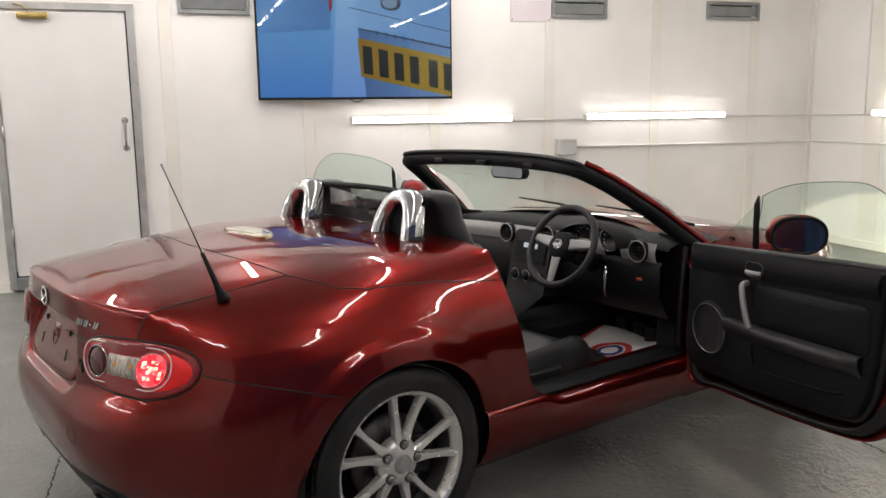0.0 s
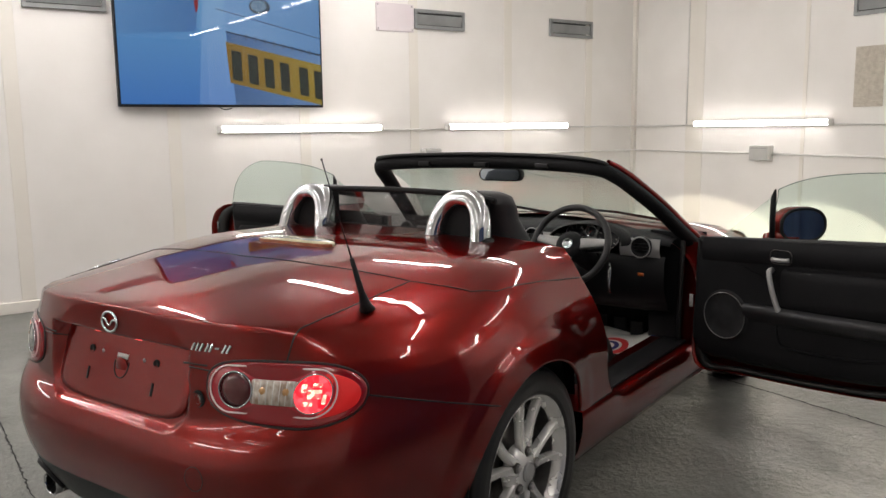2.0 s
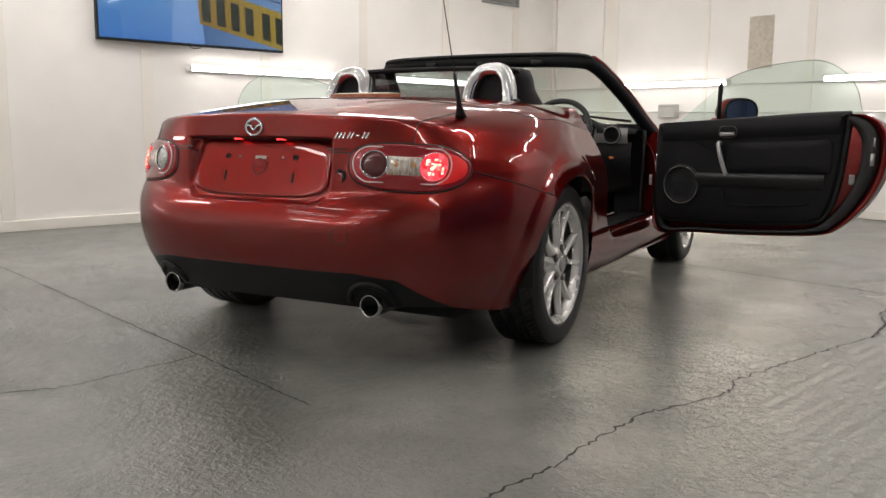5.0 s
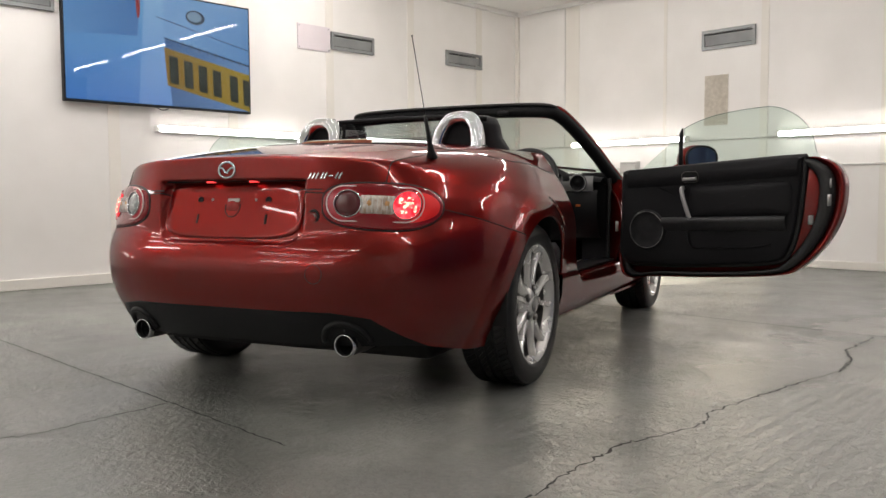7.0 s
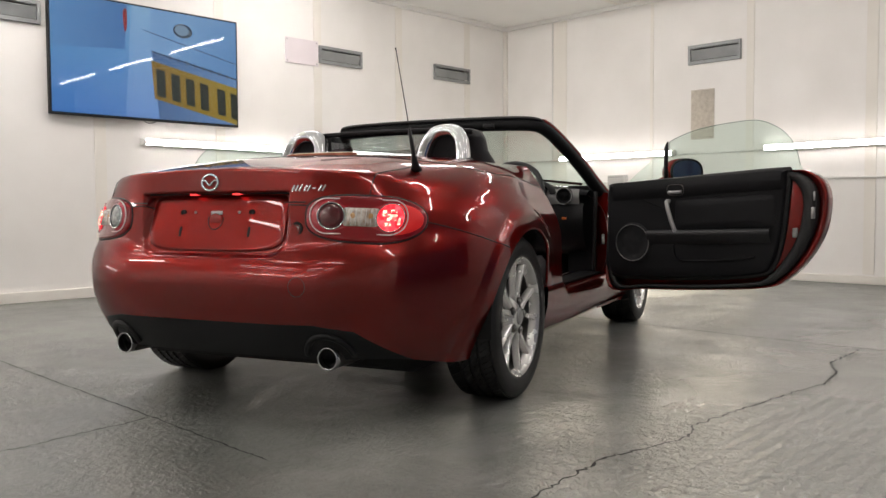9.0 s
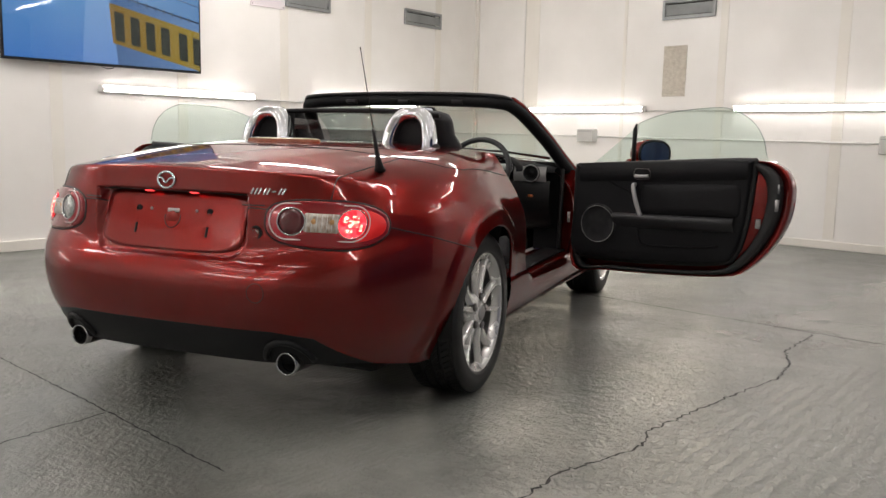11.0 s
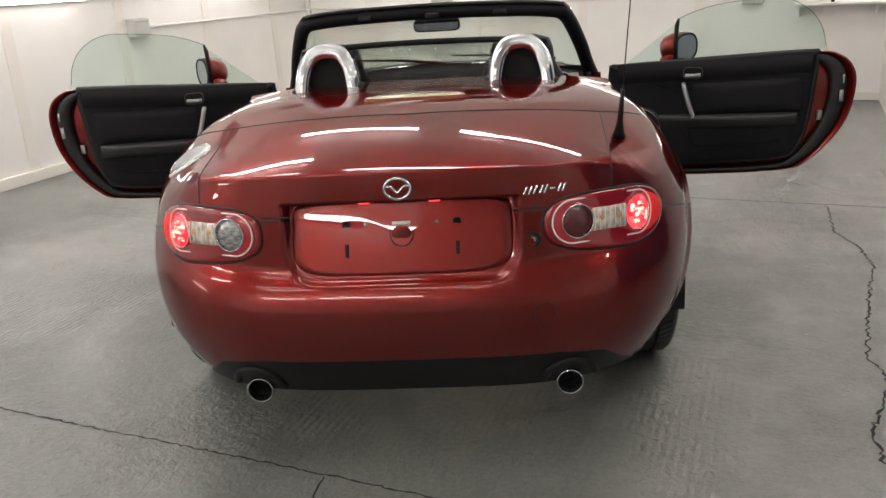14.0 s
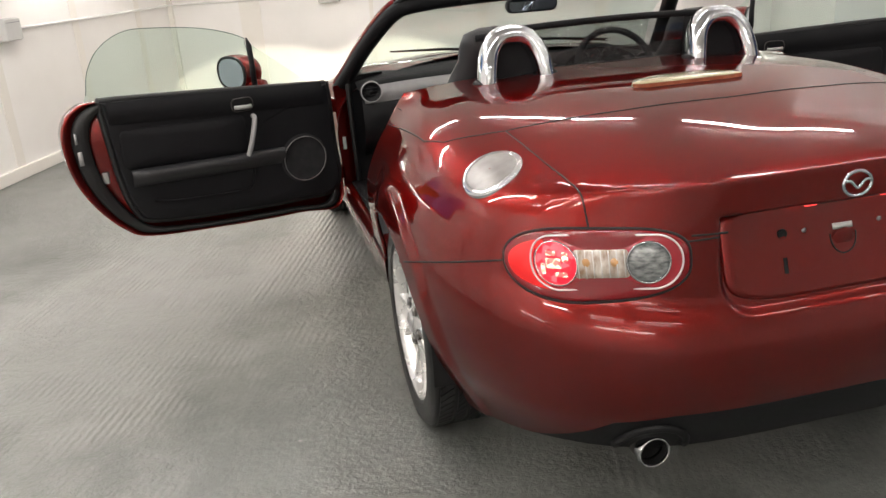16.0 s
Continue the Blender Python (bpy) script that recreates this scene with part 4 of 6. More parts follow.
# ---- badges as plain shapes
ring = [tail_point(0.033 * math.cos(a), 0.808 + 0.026 * math.sin(a), 0.003) for a in (k * math.tau / 40 for k in range(40))]
emblem = part("emblem", tube(ring, 0.0042, 8, closed=True), CHROME, CAR, "plain chrome oval emblem")
part("emblem_bar", tube(curve([tail_point(-0.031, 0.814, 0.003), tail_point(-0.016, 0.813, 0.004), tail_point(0, 0.799, 0.005), tail_point(0.016, 0.813, 0.004), tail_point(0.031, 0.814, 0.003)], 6), 0.0036, 8), CHROME, emblem)
for x in (0.318, 0.330, 0.342, 0.358, 0.369, 0.404, 0.415):
    part("badge_bar", tail_bar(x - 0.004, 0.775, x + 0.005, 0.794, 0.0055, 0.004), CHROME, CAR, "plain slanted chrome badge bar")
part("badge_bar", tail_bar(0.380, 0.784, 0.392, 0.784, 0.005, 0.004), CHROME, CAR, "plain chrome badge bar")

# ---- what sits in the plate recess
for x in (-0.143, 0.143):
    part("plate_slot", tail_bar(x, 0.629, x, 0.661, 0.009, 0.0012), HOLE, CAR)
    part("plate_hole", lathe([(0.0, 0.0), (0.009, 0.0), (0.010, -0.002), (0.012, 0.003)], "y", tail_point(x, 0.708, 0.0015), 16), HOLE, CAR)
    part("plate_screw", lathe([(0.0, -0.002), (0.004, -0.0015), (0.006, 0.001)], "y", tail_point(x * 0.64, 0.709, 0.001), 12), STEEL, CAR)
part("release_label", tail_bar(-0.024, 0.708, 0.024, 0.708, 0.012, 0.0015), WHITE, CAR, "pale printed label strip")
part("boot_release", tube([tail_point(0.031 * math.cos(t), 0.688 + 0.036 * math.sin(t), 0.0005) for t in (math.radians(-190 + 200 * i / 24) for i in range(25))], 0.0016, 6), SEAL, CAR, "thin round seam of the boot release")
part("release_pad", lathe([(0.0, -0.0025), (0.02, -0.002), (0.026, 0.001)], "y", tail_point(0, 0.680, 0.0), 28), PAINT, CAR)
lock = part("key_lock", lathe([(0.0, 0.004), (0.007, 0.003), (0.0085, 0.005), (0.0115, 0.005), (0.0125, 0.001)], "y", tail_point(0.333, 0.657, 0.003), 24), STEEL, CAR, "round boot lock barrel")
# near-black ring imitates the shade of the lock's recess
part("lock_well", lathe([(0.0125, 0.002), (0.018, 0.001), (0.0205, -0.0005), (0.022, 0.003)], "y", tail_point(0.333, 0.657, 0.0015), 28), HOLE, lock, "dark ring in place of the shaded recess round the lock")
part("tow_cover", tube([tail_point(0.36 + 0.028 * math.cos(a), 0.475 + 0.03 * math.sin(a), -0.0004) for a in (k * math.tau / 32 for k in range(32))], 0.0013, 5, closed=True), SEAL, CAR)
# glowing red boxes imitate plate light reflected on the red paint
for x in (-0.09, 0.09):
    part("plate_red_spot", box(x - 0.014, -0.768, 0.7665, x + 0.014, -0.748, 0.7735, 0.002), glow("plate_red_spot_glow", (1.0, 0.05, 0.05), 2.2), CAR, "small glowing red spot imitating plate light on the paint")
# near-black strip puts the shade under the lid lip into colour
part("lip_shade_strip", box(-0.285, -0.762, 0.7685, 0.285, -0.738, 0.7725, 0.001), HOLE, CAR, "black strip in place of the shaded gap under the lid lip")
part("lid_gap", tail_bar(-0.36, 0.741, -0.285, 0.741, 0.004, 0.0006), SEAL, CAR)
part("lid_gap", tail_bar(0.285, 0.741, 0.36, 0.741, 0.004, 0.0006), SEAL, CAR)

# ---- exhausts
for side in (1, -1):
    pipe = part("exhaust_tip", lathe([(0.031, -0.06), (0.0325, -0.089), (0.035, -0.092), (0.0375, -0.089), (0.0378, -0.068), (0.0372, -0.066)], "y", (side * 0.427, -0.665, 0.242), 36), CHROME, CAR, "chrome exhaust tailpipe")
    part("pipe_body", lathe([(0.037, -0.067), (0.0372, 0.03), (0.034, 0.08)], "y", (side * 0.427, -0.665, 0.242), 30), DARK_STEEL, pipe, "dull dark pipe behind the bright rim")
    part("pipe_bore", lathe([(0.0315, -0.085), (0.031, -0.02), (0.0, -0.02)], "y", (side * 0.427, -0.665, 0.242), 30), HOLE, pipe)
    arc = [tail_point(side * 0.427 + 0.072 * math.cos(t), 0.248 + 0.070 * math.sin(t), 0.001) for t in (math.pi * (0.02 + 0.96 * i / 16) for i in range(17))]
    part("exhaust_cutout", tube(arc, 0.011, 10), PLASTIC, CAR)
part("silencer", tube([(-0.5, -0.52, 0.30), (-0.48, -0.52, 0.30), (0.48, -0.52, 0.30), (0.5, -0.52, 0.30)], [0.05, 0.075, 0.075, 0.05], 16), PLASTIC, CAR)

# ---- aerial
foot = Vector((0.597, -0.45, deck_z(0.597, -0.45) - 0.002))
tip = Vector((0.600, -0.60, 1.232))
aerial = part("aerial", tube([foot + (tip - foot) * t for t in (0, 0.04, 0.12, 0.36)], [0.021, 0.0145, 0.0085, 0.0055], 12), PLASTIC, CAR, "black rubber aerial foot")
part("whip", tube([foot + (tip - foot) * t for t in (0.34, 0.7, 0.985, 1.0)], [0.0019, 0.0016, 0.0015, 0.003], 8), PLASTIC, aerial)

# ---- high brake light, fuel cap
cap = []
for k, up in ((1.0, 0.0), (0.97, 0.010), (0.8, 0.013), (0.4, 0.014), (0.0, 0.014)):
    cap.append([(0.165 * k * math.copysign(abs(math.cos(t)) ** 0.7, math.cos(t)), -0.085 + 0.048 * k * math.sin(t) - 0.02 * (math.cos(t) * k) ** 2, deck_z(0.165 * k * math.cos(t), -0.085 + 0.03 * k * math.sin(t)) + up) for t in (i * math.tau / 48 for i in range(48))])
brake = part("high_brake_light", grid(cap, close=True), AMBER, CAR, "wide pale high-level brake light")
face = []
for up in (-0.002, 0.009):
    face.append([(0.166 * math.copysign(abs(math.cos(t)) ** 0.7, math.cos(t)), -0.0865 + 0.0485 * math.sin(t) - 0.02 * math.cos(t) ** 2, deck_z(0.165 * math.cos(t), -0.085 + 0.03 * math.sin(t)) + up) for t in (math.pi * (1.02 + 0.96 * i / 30) for i in range(31))])
part("lens_face", grid(face), noisy(mat("brown_red_lens", (0.35, 0.10, 0.05), 0.15, coat_weight=1.0), 40, (0.28, 0.07, 0.035), (0.42, 0.14, 0.07)), brake, "brownish red rear lens")
fuel_n = Vector((-0.50, -0.20, 0.84)).normalized()
fuel_u = Vector((0.0, 1.0, 0.2))
for _ in range(3):
    fuel_u = (fuel_u - fuel_n * fuel_u.dot(fuel_n)).normalized()
    fuel_v = fuel_n.cross(fuel_u).normalized()
    ring = [SKIN.ray_cast(Vector((-0.659, -0.398, 0.824)) + fuel_u * (0.06 * math.cos(t)) + fuel_v * (0.06 * math.sin(t)) + fuel_n * 0.1, -fuel_n)[0] for t in (i * math.tau / 8 for i in range(8))]
    lean = sum(((ring[i] - ring[i + 4]).cross(ring[(i + 2) % 8] - ring[(i + 6) % 8]) for i in range(4)), Vector())
    fuel_n = (lean if lean.z > 0 else -lean).normalized()
fuel_c = sum(ring, Vector()) / 8
rows = []
for k, up in ((1.03, -0.02), (1.03, 0.0015), (1.0, 0.006), (0.92, 0.008), (0.85, 0.0065), (0.82, 0.0075), (0.4, 0.0095), (0.02, 0.010)):
    row = []
    for t in (i * math.tau / 56 for i in range(56)):
        p = fuel_c + fuel_u * (0.078 * k * math.cos(t)) + fuel_v * (0.074 * k * math.sin(t))
        hit = SKIN.ray_cast(p + fuel_n * 0.08, -fuel_n)
        row.append((p.lerp(hit[0], 0.85) if hit[0] else p) + fuel_n * up)
    rows.append(row)
flap = part("fuel_cap", grid(rows[:5], close=True), CHROME, CAR, "polished chrome fuel filler flap")
part("flap_face", grid(rows[4:], close=True), STEEL, flap, "brushed silver centre")

# ---- roll hoops with their black fillers
for side in (1, -1):
    cx = side * 0.357
    zb = deck_z(cx, 0.33) - 0.02
    path = curve([(cx - 0.096, 0.305, zb), (cx - 0.088, 0.318, zb + 0.06), (cx - 0.072, 0.335, 1.018), (cx - 0.042, 0.348, 1.050), (cx, 0.352, 1.058), (cx + 0.042, 0.348, 1.050), (cx + 0.072, 0.335, 1.018), (cx + 0.088, 0.318, zb + 0.06), (cx + 0.096, 0.305, zb)], 8)
    rows = []
    for i, p in enumerate(path):
        a = Vector(path[max(i - 1, 0)])
        b = Vector(path[min(i + 1, len(path) - 1)])
        way = (b - a).normalized()
        out = way.cross(Vector((0, 1, 0))).normalized()
        rows.append([Vector(p) + out * (0.031 * math.cos(t)) + Vector((0, 1, 0)) * (0.048 * math.copysign(abs(math.sin(t)) ** 0.8, math.sin(t))) for t in (k * math.tau / 14 for k in range(14))])
    hoop = part("roll_hoop", grid(rows, close=True), CHROME, CAR, "chrome roll hoop behind the seat")
    part("hoop_filler", slab([(u * 0.76, v) for u, v in ((-0.125, 0), (-0.12, 0.08), (-0.1, 0.145), (-0.055, 0.172), (0.055, 0.172), (0.1, 0.145), (0.12, 0.08), (0.125, 0))], lambda u, v, d: (cx + u, 0.322 + 0.16 * v + d, zb + v), 0.0, 0.03), TRIM, hoop, smooth=False)
    for o in (-0.098, 0.098):
        part("hoop_gasket", lathe([(0.0, 0.012), (0.030, 0.010), (0.040, 0.002), (0.044, -0.012)], "z", (cx + o, 0.31, deck_z(cx + o, 0.31)), 24), PLASTIC, hoop)

# ---- wind deflector between the hoops
MESH = mat("dark_mesh_screen", (0.02, 0.02, 0.02), 0.5, alpha=0.82)
deflector = part("wind_deflector", tube(curve([(-0.46, 0.385, 1.052), (-0.3, 0.40, 1.067), (0, 0.41, 1.072), (0.3, 0.40, 1.067), (0.46, 0.385, 1.052)], 6), 0.011, 10), TRIM, CAR, "black wind deflector with a mesh screen")
part("screen", grid([[(x, 0.405, z) for x in (-0.27, -0.1, 0.1, 0.27)] for z in (0.92, 0.985)]), MESH, deflector, "dark see-through mesh")
part("clear_screen", box(-0.27, 0.403, 0.985, 0.27, 0.407, 1.066), SCREEN_GLASS, deflector)


# ---------------------------------------------------------------- doors
def door_place(d, n, z, side):
    return (side * (0.83 + 0.951 * d + 0.309 * n), 1.385 - 0.309 * d + 0.951 * n, z)


def loop_curve(pts, steps):
    out = []
    n = len(pts)
    for i in range(n):
        a, b, c, d = (Vector(pts[(i + k) % n]) for k in (-1, 0, 1, 2))
        for k in range(steps):
            t = k / steps
            p = 0.5 * (2 * b + (c - a) * t + (2 * a - 5 * b + 4 * c - d) * t * t + (3 * b - a - 3 * c + d) * t ** 3)
            out.append((p.x, p.y))
    return out


DOOR = loop_curve([(0.0, 0.30), (-0.005, 0.56), (0.005, 0.815), (0.03, 0.825), (0.3, 0.842), (0.6, 0.862), (0.95, 0.886), (1.05, 0.868), (1.105, 0.82), (1.125, 0.74), (1.105, 0.61), (1.04, 0.49), (0.94, 0.388), (0.83, 0.34), (0.5, 0.31), (0.2, 0.297)], 5)
CARD = loop_curve([(0.02, 0.388), (0.015, 0.6), (0.02, 0.815), (0.05, 0.828), (0.3, 0.846), (0.6, 0.866), (0.91, 0.882), (0.935, 0.865), (0.925, 0.72), (0.905, 0.56), (0.87, 0.455), (0.80, 0.405), (0.5, 0.376), (0.2, 0.364)], 5)


def inset(outline, k):
    """Drawn in towards the middle, more along the door than in height."""
    cx, cy = 0.56, 0.6
    return [(cx + (x - cx) * (1 - (1 - k) * 2.2 if x > cx else k), cy + (y - cy) * k) for x, y in outline]


def scaled(outline, k, dz=0.0):
    cx = sum(p[0] for p in outline) / len(outline)
    cy = sum(p[1] for p in outline) / len(outline)
    return [(cx + (x - cx) * k, cy + (y - cy) * k + dz) for x, y in outline]


GREEN_GLASS = GLASS
GLASS_EDGE = mat("glass_edge", (0.10, 0.19, 0.16), 0.12)
for side in (1, -1):
    short = 0.93 if side == 1 else 0.84
    at = lambda d, z, n, side=side, short=short: door_place(d if d < 0.85 else 0.85 + (d - 0.85) * short, n, z, side)
    ringed = [(0.60, 0.020), (0.938, 0.024), (0.946, 0.034), (0.97, 0.016), (0.988, 0.002), (0.995, 0.0), (1.0, 0.012), (1.0, 0.07), (0.985, 0.092), (0.93, 0.105), (0.6, 0.122), (0.0, 0.128)]
    rows = [[at(*p, n) for p in (inset(DOOR, k) if 0.9 < k < 0.99 else scaled(DOOR, k))] for k, n in ringed]
    door = part("door", grid(rows, close=True), PAINT, CAR, "open red door with black inner trim")
    part("door_seal", grid([[at(*p, n) for p in inset(DOOR, k)] for k, n in ((0.968, 0.026), (0.965, 0.006), (0.958, -0.004), (0.916, -0.004), (0.908, 0.004), (0.905, 0.021))], close=True), SEAL, door)
    part("door_card", grid([[at(*p, n) for p in scaled(CARD, k)] for k, n in ((1.0, 0.02), (1.0, -0.012), (0.99, -0.022), (0.97, -0.026), (0.8, -0.026), (0.4, -0.024), (0.0, -0.022))], close=True), TRIM, door, "black moulded door card")
    part("card_skirt", tube([at(*p, 0.008) for p in scaled(CARD, 1.012)], 0.014, 8, closed=True), SEAL, door)
    # upper roll above the seam
    part("top_roll", grid([[at(d, 0.748 + 0.056 * d + h * (0.095 - 0.012 * d), -0.024 - 0.016 * math.sin(math.pi * (0.1 + 0.85 * h))) for d in [0.05 + 0.87 * i / 20 for i in range(21)]] for h in [j / 8 for j in range(9)]]), TRIM, door)
    # padded insert
    part("padded_insert", grid([[at(*p, n) for p in rounded(0.50, 0.15, 0.03, 5, 0.645, 0.69)] for n in (-0.024,)] + [[at(0.645 + (p[0] - 0.645) * k, 0.69 + (p[1] - 0.69) * k + (p[0] - 0.645) * 0.04, n) for p in rounded(0.50, 0.15, 0.03, 5, 0.645, 0.69)] for k, n in ((0.99, -0.030), (0.95, -0.034), (0.5, -0.037), (0.0, -0.038))], close=True), TRIM, door, "black padded insert")
    # armrest
    arm = []
    for i in range(15):
        d = 0.25 + 0.62 * i / 14
        z = 0.590 + 0.03 * (d - 0.25)
        deep = 0.03 + 0.035 * smooth01((d - 0.28) / 0.25) * smooth01((0.872 - d) / 0.05)
        arm.append([at(d, z + 0.012, -0.02), at(d, z + 0.010, -0.02 - deep * 0.8), at(d, z, -0.02 - deep), at(d, z - 0.022, -0.02 - deep * 0.9), at(d, z - 0.06, -0.022)])
    part("armrest", grid(arm), LEATHER, door)
    # pocket lip
    part("door_pocket", tube(curve([at(0.385, 0.535, -0.026), at(0.40, 0.475, -0.03), at(0.45, 0.455, -0.03), at(0.7, 0.468, -0.03), at(0.80, 0.485, -0.026)], 6), 0.005, 6), TRIM, door)
    # speaker
    spk = part("speaker", grid([[at(0.163 + 0.094 * k * math.cos(t), 0.538 + 0.094 * k * math.sin(t), n) for t in (i * math.tau / 40 for i in range(40))] for k, n in ((1.12, -0.022), (1.06, -0.034), (0.98, -0.036), (0.94, -0.030), (0.5, -0.034), (0.0, -0.035))], close=True), CARPET, door, "round black cloth speaker")
    part("speaker_ring", tube([at(0.163 + 0.093 * math.cos(t), 0.538 + 0.093 * math.sin(t), -0.037) for t in (i * math.tau / 48 for i in range(48))], 0.0018, 6, closed=True), STEEL, spk)
    # release handle in its cup
    part("handle_cup", grid([[at(0.402 + (p[0]) * k, 0.803 + p[1] * k, n) for p in rounded(0.088, 0.052, 0.02, 5)] for k, n in ((1.0, -0.038), (0.93, -0.043), (0.86, -0.039), (0.0, -0.0385))], close=True), HOLE, door)
    part("cup_edge", tube([at(0.402 + p[0], 0.803 + p[1], -0.041) for p in rounded(0.088, 0.052, 0.02, 5)], 0.0018, 6, closed=True), DARK_STEEL, door, "thin dull metal rim")
    part("release_handle", tube([at(0.368, 0.793, -0.044), at(0.385, 0.792, -0.048), at(0.42, 0.793, -0.048), at(0.437, 0.795, -0.044)], 0.0085, 8), SILVER, door, "silver release lever")
    part("pull_handle", tube(curve([at(0.362, 0.750, -0.03), at(0.366, 0.740, -0.058), at(0.386, 0.672, -0.064), at(0.412, 0.600, -0.058), at(0.418, 0.585, -0.03)], 6), 0.0105, 10), SILVER, door, "silver pull handle")
    part("latch", box(-0.012, -0.010, -0.022, 0.012, 0.010, 0.022, 0.004), STEEL, door).matrix_basis = Matrix.Translation(at(0.972, 0.60, 0.012))
    for d, z, w, h in ((1.062, 0.690, 0.008, 0.026), (1.066, 0.765, 0.004, 0.020)):
        part("rating_label", box(-w, -0.002, -h, w, 0.002, h), SILVER, door, "pale printed sticker").matrix_basis = Matrix.Translation(at(d, z, -0.007))
    # window glass, standing up out of the door
    win = loop_curve([(0.325, 0.845), (0.325, 1.02), (0.345, 1.058), (0.49, 1.104), (0.70, 1.126), (0.80, 1.118), (0.90, 1.062), (0.955, 0.99), (0.975, 0.92), (0.983, 0.87), (0.8, 0.855), (0.55, 0.845)], 5)
    glass = part("window_glass", slab(win, lambda d, z, n: at(d, z, 0.045 + n), 0.0, 0.0035), GREEN_GLASS, door, "clear green-tinted side window", smooth=False)
    glass.visible_shadow = False
    rim_pts = [at(d, z, 0.0465) for d, z in win if z > 0.9]
    part("glass_edge", tube(rim_pts, 0.0016, 5), GLASS_EDGE, glass, "dark green polished edge")
    quarter = part("quarter_glass", slab([(0.07, 0.835), (0.30, 0.84), (0.30, 1.02)], lambda d, z, n: at(d, z, 0.047 + n), 0.0, 0.003), GREEN_GLASS, door, smooth=False)
    quarter.visible_shadow = False
    part("window_post", tube([at(0.312, 0.84, 0.04), at(0.312, 0.95, 0.036), at(0.315, 1.02, 0.034), at(0.322, 1.05, 0.034)], [0.012, 0.011, 0.011, 0.003], 8), PLASTIC, door, "black window guide post")
    # mirror
    mc = Vector(at(0.315, 0.900, 0.215))
    dd, nn = Vector((side * 0.951, -0.309, 0)), Vector((side * 0.309, 0.951, 0))
    face = (dd * 0.891 - nn * 0.454 if side == 1 else dd * 0.96 - nn * 0.28).normalized()
    across = Vector((-face.y, face.x, 0))
    rows = []
    for k, f in ((0.93, 0.034), (1.0, 0.036), (1.10, 0.022), (1.12, -0.012), (0.97, -0.05), (0.64, -0.078), (0.0, -0.09)):
        rows.append([mc + face * f + across * (0.095 * k * math.copysign(abs(math.cos(t)) ** 0.8, math.cos(t))) + Vector((0, 0, 0.066 * k * math.copysign(abs(math.sin(t)) ** 0.85, math.sin(t)))) for t in (i * math.tau / 36 for i in range(36))])
    mirror = part("door_mirror", grid(rows, close=True), PAINT, door, "red door mirror with a black rim")
    part("mirror_rim", tube([r for r in rows[1]], 0.006, 8, bm=None, closed=True), PLASTIC, door)
    part("mirror_glass", slab([(0.088 * math.copysign(abs(math.cos(t)) ** 0.8, math.cos(t)), 0.06 * math.copysign(abs(math.sin(t)) ** 0.85, math.sin(t))) for t in (i * math.tau / 36 for i in range(36))], lambda u, v, d: mc + across * u + Vector((0, 0, v)) + face * (0.036 + d), 0.0, 0.002), MIRROR, door, smooth=False)
    part("mirror_stalk", tube([mc - Vector((0, 0, 0.05)) - nn * 0.02, Vector(at(0.26, 0.838, 0.09))], [0.03, 0.035], 12), PAINT, door)

# ---------------------------------------------------------------- windscreen
FRAME = [(0.775, 1.56, 0.79), (0.735, 1.46, 0.865), (0.69, 1.32, 0.965), (0.628, 1.15, 1.075), (0.585, 1.055, 1.128), (0.53, 1.025, 1.148), (0.35, 1.05, 1.160), (0.0, 1.075, 1.166)]
arch_pts = curve(FRAME + [(-x, y, z) for x, y, z in FRAME[-2::-1]], 6)


def sweep(points, section, bm=None):
    """Sweeps a (side, up) section along points, up leaning away from the car's middle."""
    rows = []
    pts = [Vector(p) for p in points]
    for i, p in enumerate(pts):
        way = (pts[min(i + 1, len(pts) - 1)] - pts[max(i - 1, 0)]).normalized()
        fwd = Vector((0, 0.8, 0.6))
        fwd = (fwd - way * fwd.dot(way)).normalized()
        out = way.cross(fwd).normalized()
        if out.dot(p - Vector((0, 1.3, 0.8))) < 0:
            out = -out
        rows.append([p + fwd * u + out * v for u, v in section])
    return grid(rows, bm, close=True)


screen = part("windscreen_frame", sweep(arch_pts, [(-0.048, -0.012), (-0.046, 0.014), (-0.03, 0.026), (-0.008, 0.028), (0.012, -0.02), (0.0, -0.034), (-0.03, -0.034)]), TRIM, CAR, "black trimmed windscreen frame")
for pillar in (arch_pts[:27], arch_pts[-27:]):
    part("frame_skin", sweep(pillar, [(0.002, 0.014), (0.008, 0.0215), (0.024, 0.020), (0.034, 0.004), (0.022, -0.012), (0.006, 0.0)]), PAINT, screen, "red outer windscreen surround")
part("header_seal", tube([Vector(p) + Vector((0, -0.035, 0.018)) for p in arch_pts[24:-24]], 0.009, 8), SEAL, screen)
low = curve([(0.735, 1.60, 0.80), (0.55, 1.70, 0.835), (0.3, 1.76, 0.855), (0.0, 1.78, 0.86), (-0.3, 1.76, 0.855), (-0.55, 1.70, 0.835), (-0.735, 1.60, 0.80)], 6)
top = curve([(0.60, 1.075, 1.115), (0.53, 1.04, 1.135), (0.3, 1.07, 1.145), (0.0, 1.09, 1.15), (-0.3, 1.07, 1.145), (-0.53, 1.04, 1.135), (-0.60, 1.075, 1.115)], 6)
rows = []
for j in range(9):
    t = j / 8
    rows.append([Vector(a) * (1 - t) + Vector(b) * t + Vector((0, 0.05, 0.035)) * math.sin(math.pi * t) for a, b in zip(low, top)])
back = [[p + Vector((0, -0.003, -0.002)) for p in r] for r in rows]
bm = grid(rows)
grid(back, bm)
ws = part("windscreen", bm, GLASS, screen, "clear laminated windscreen")
ws.visible_shadow = False
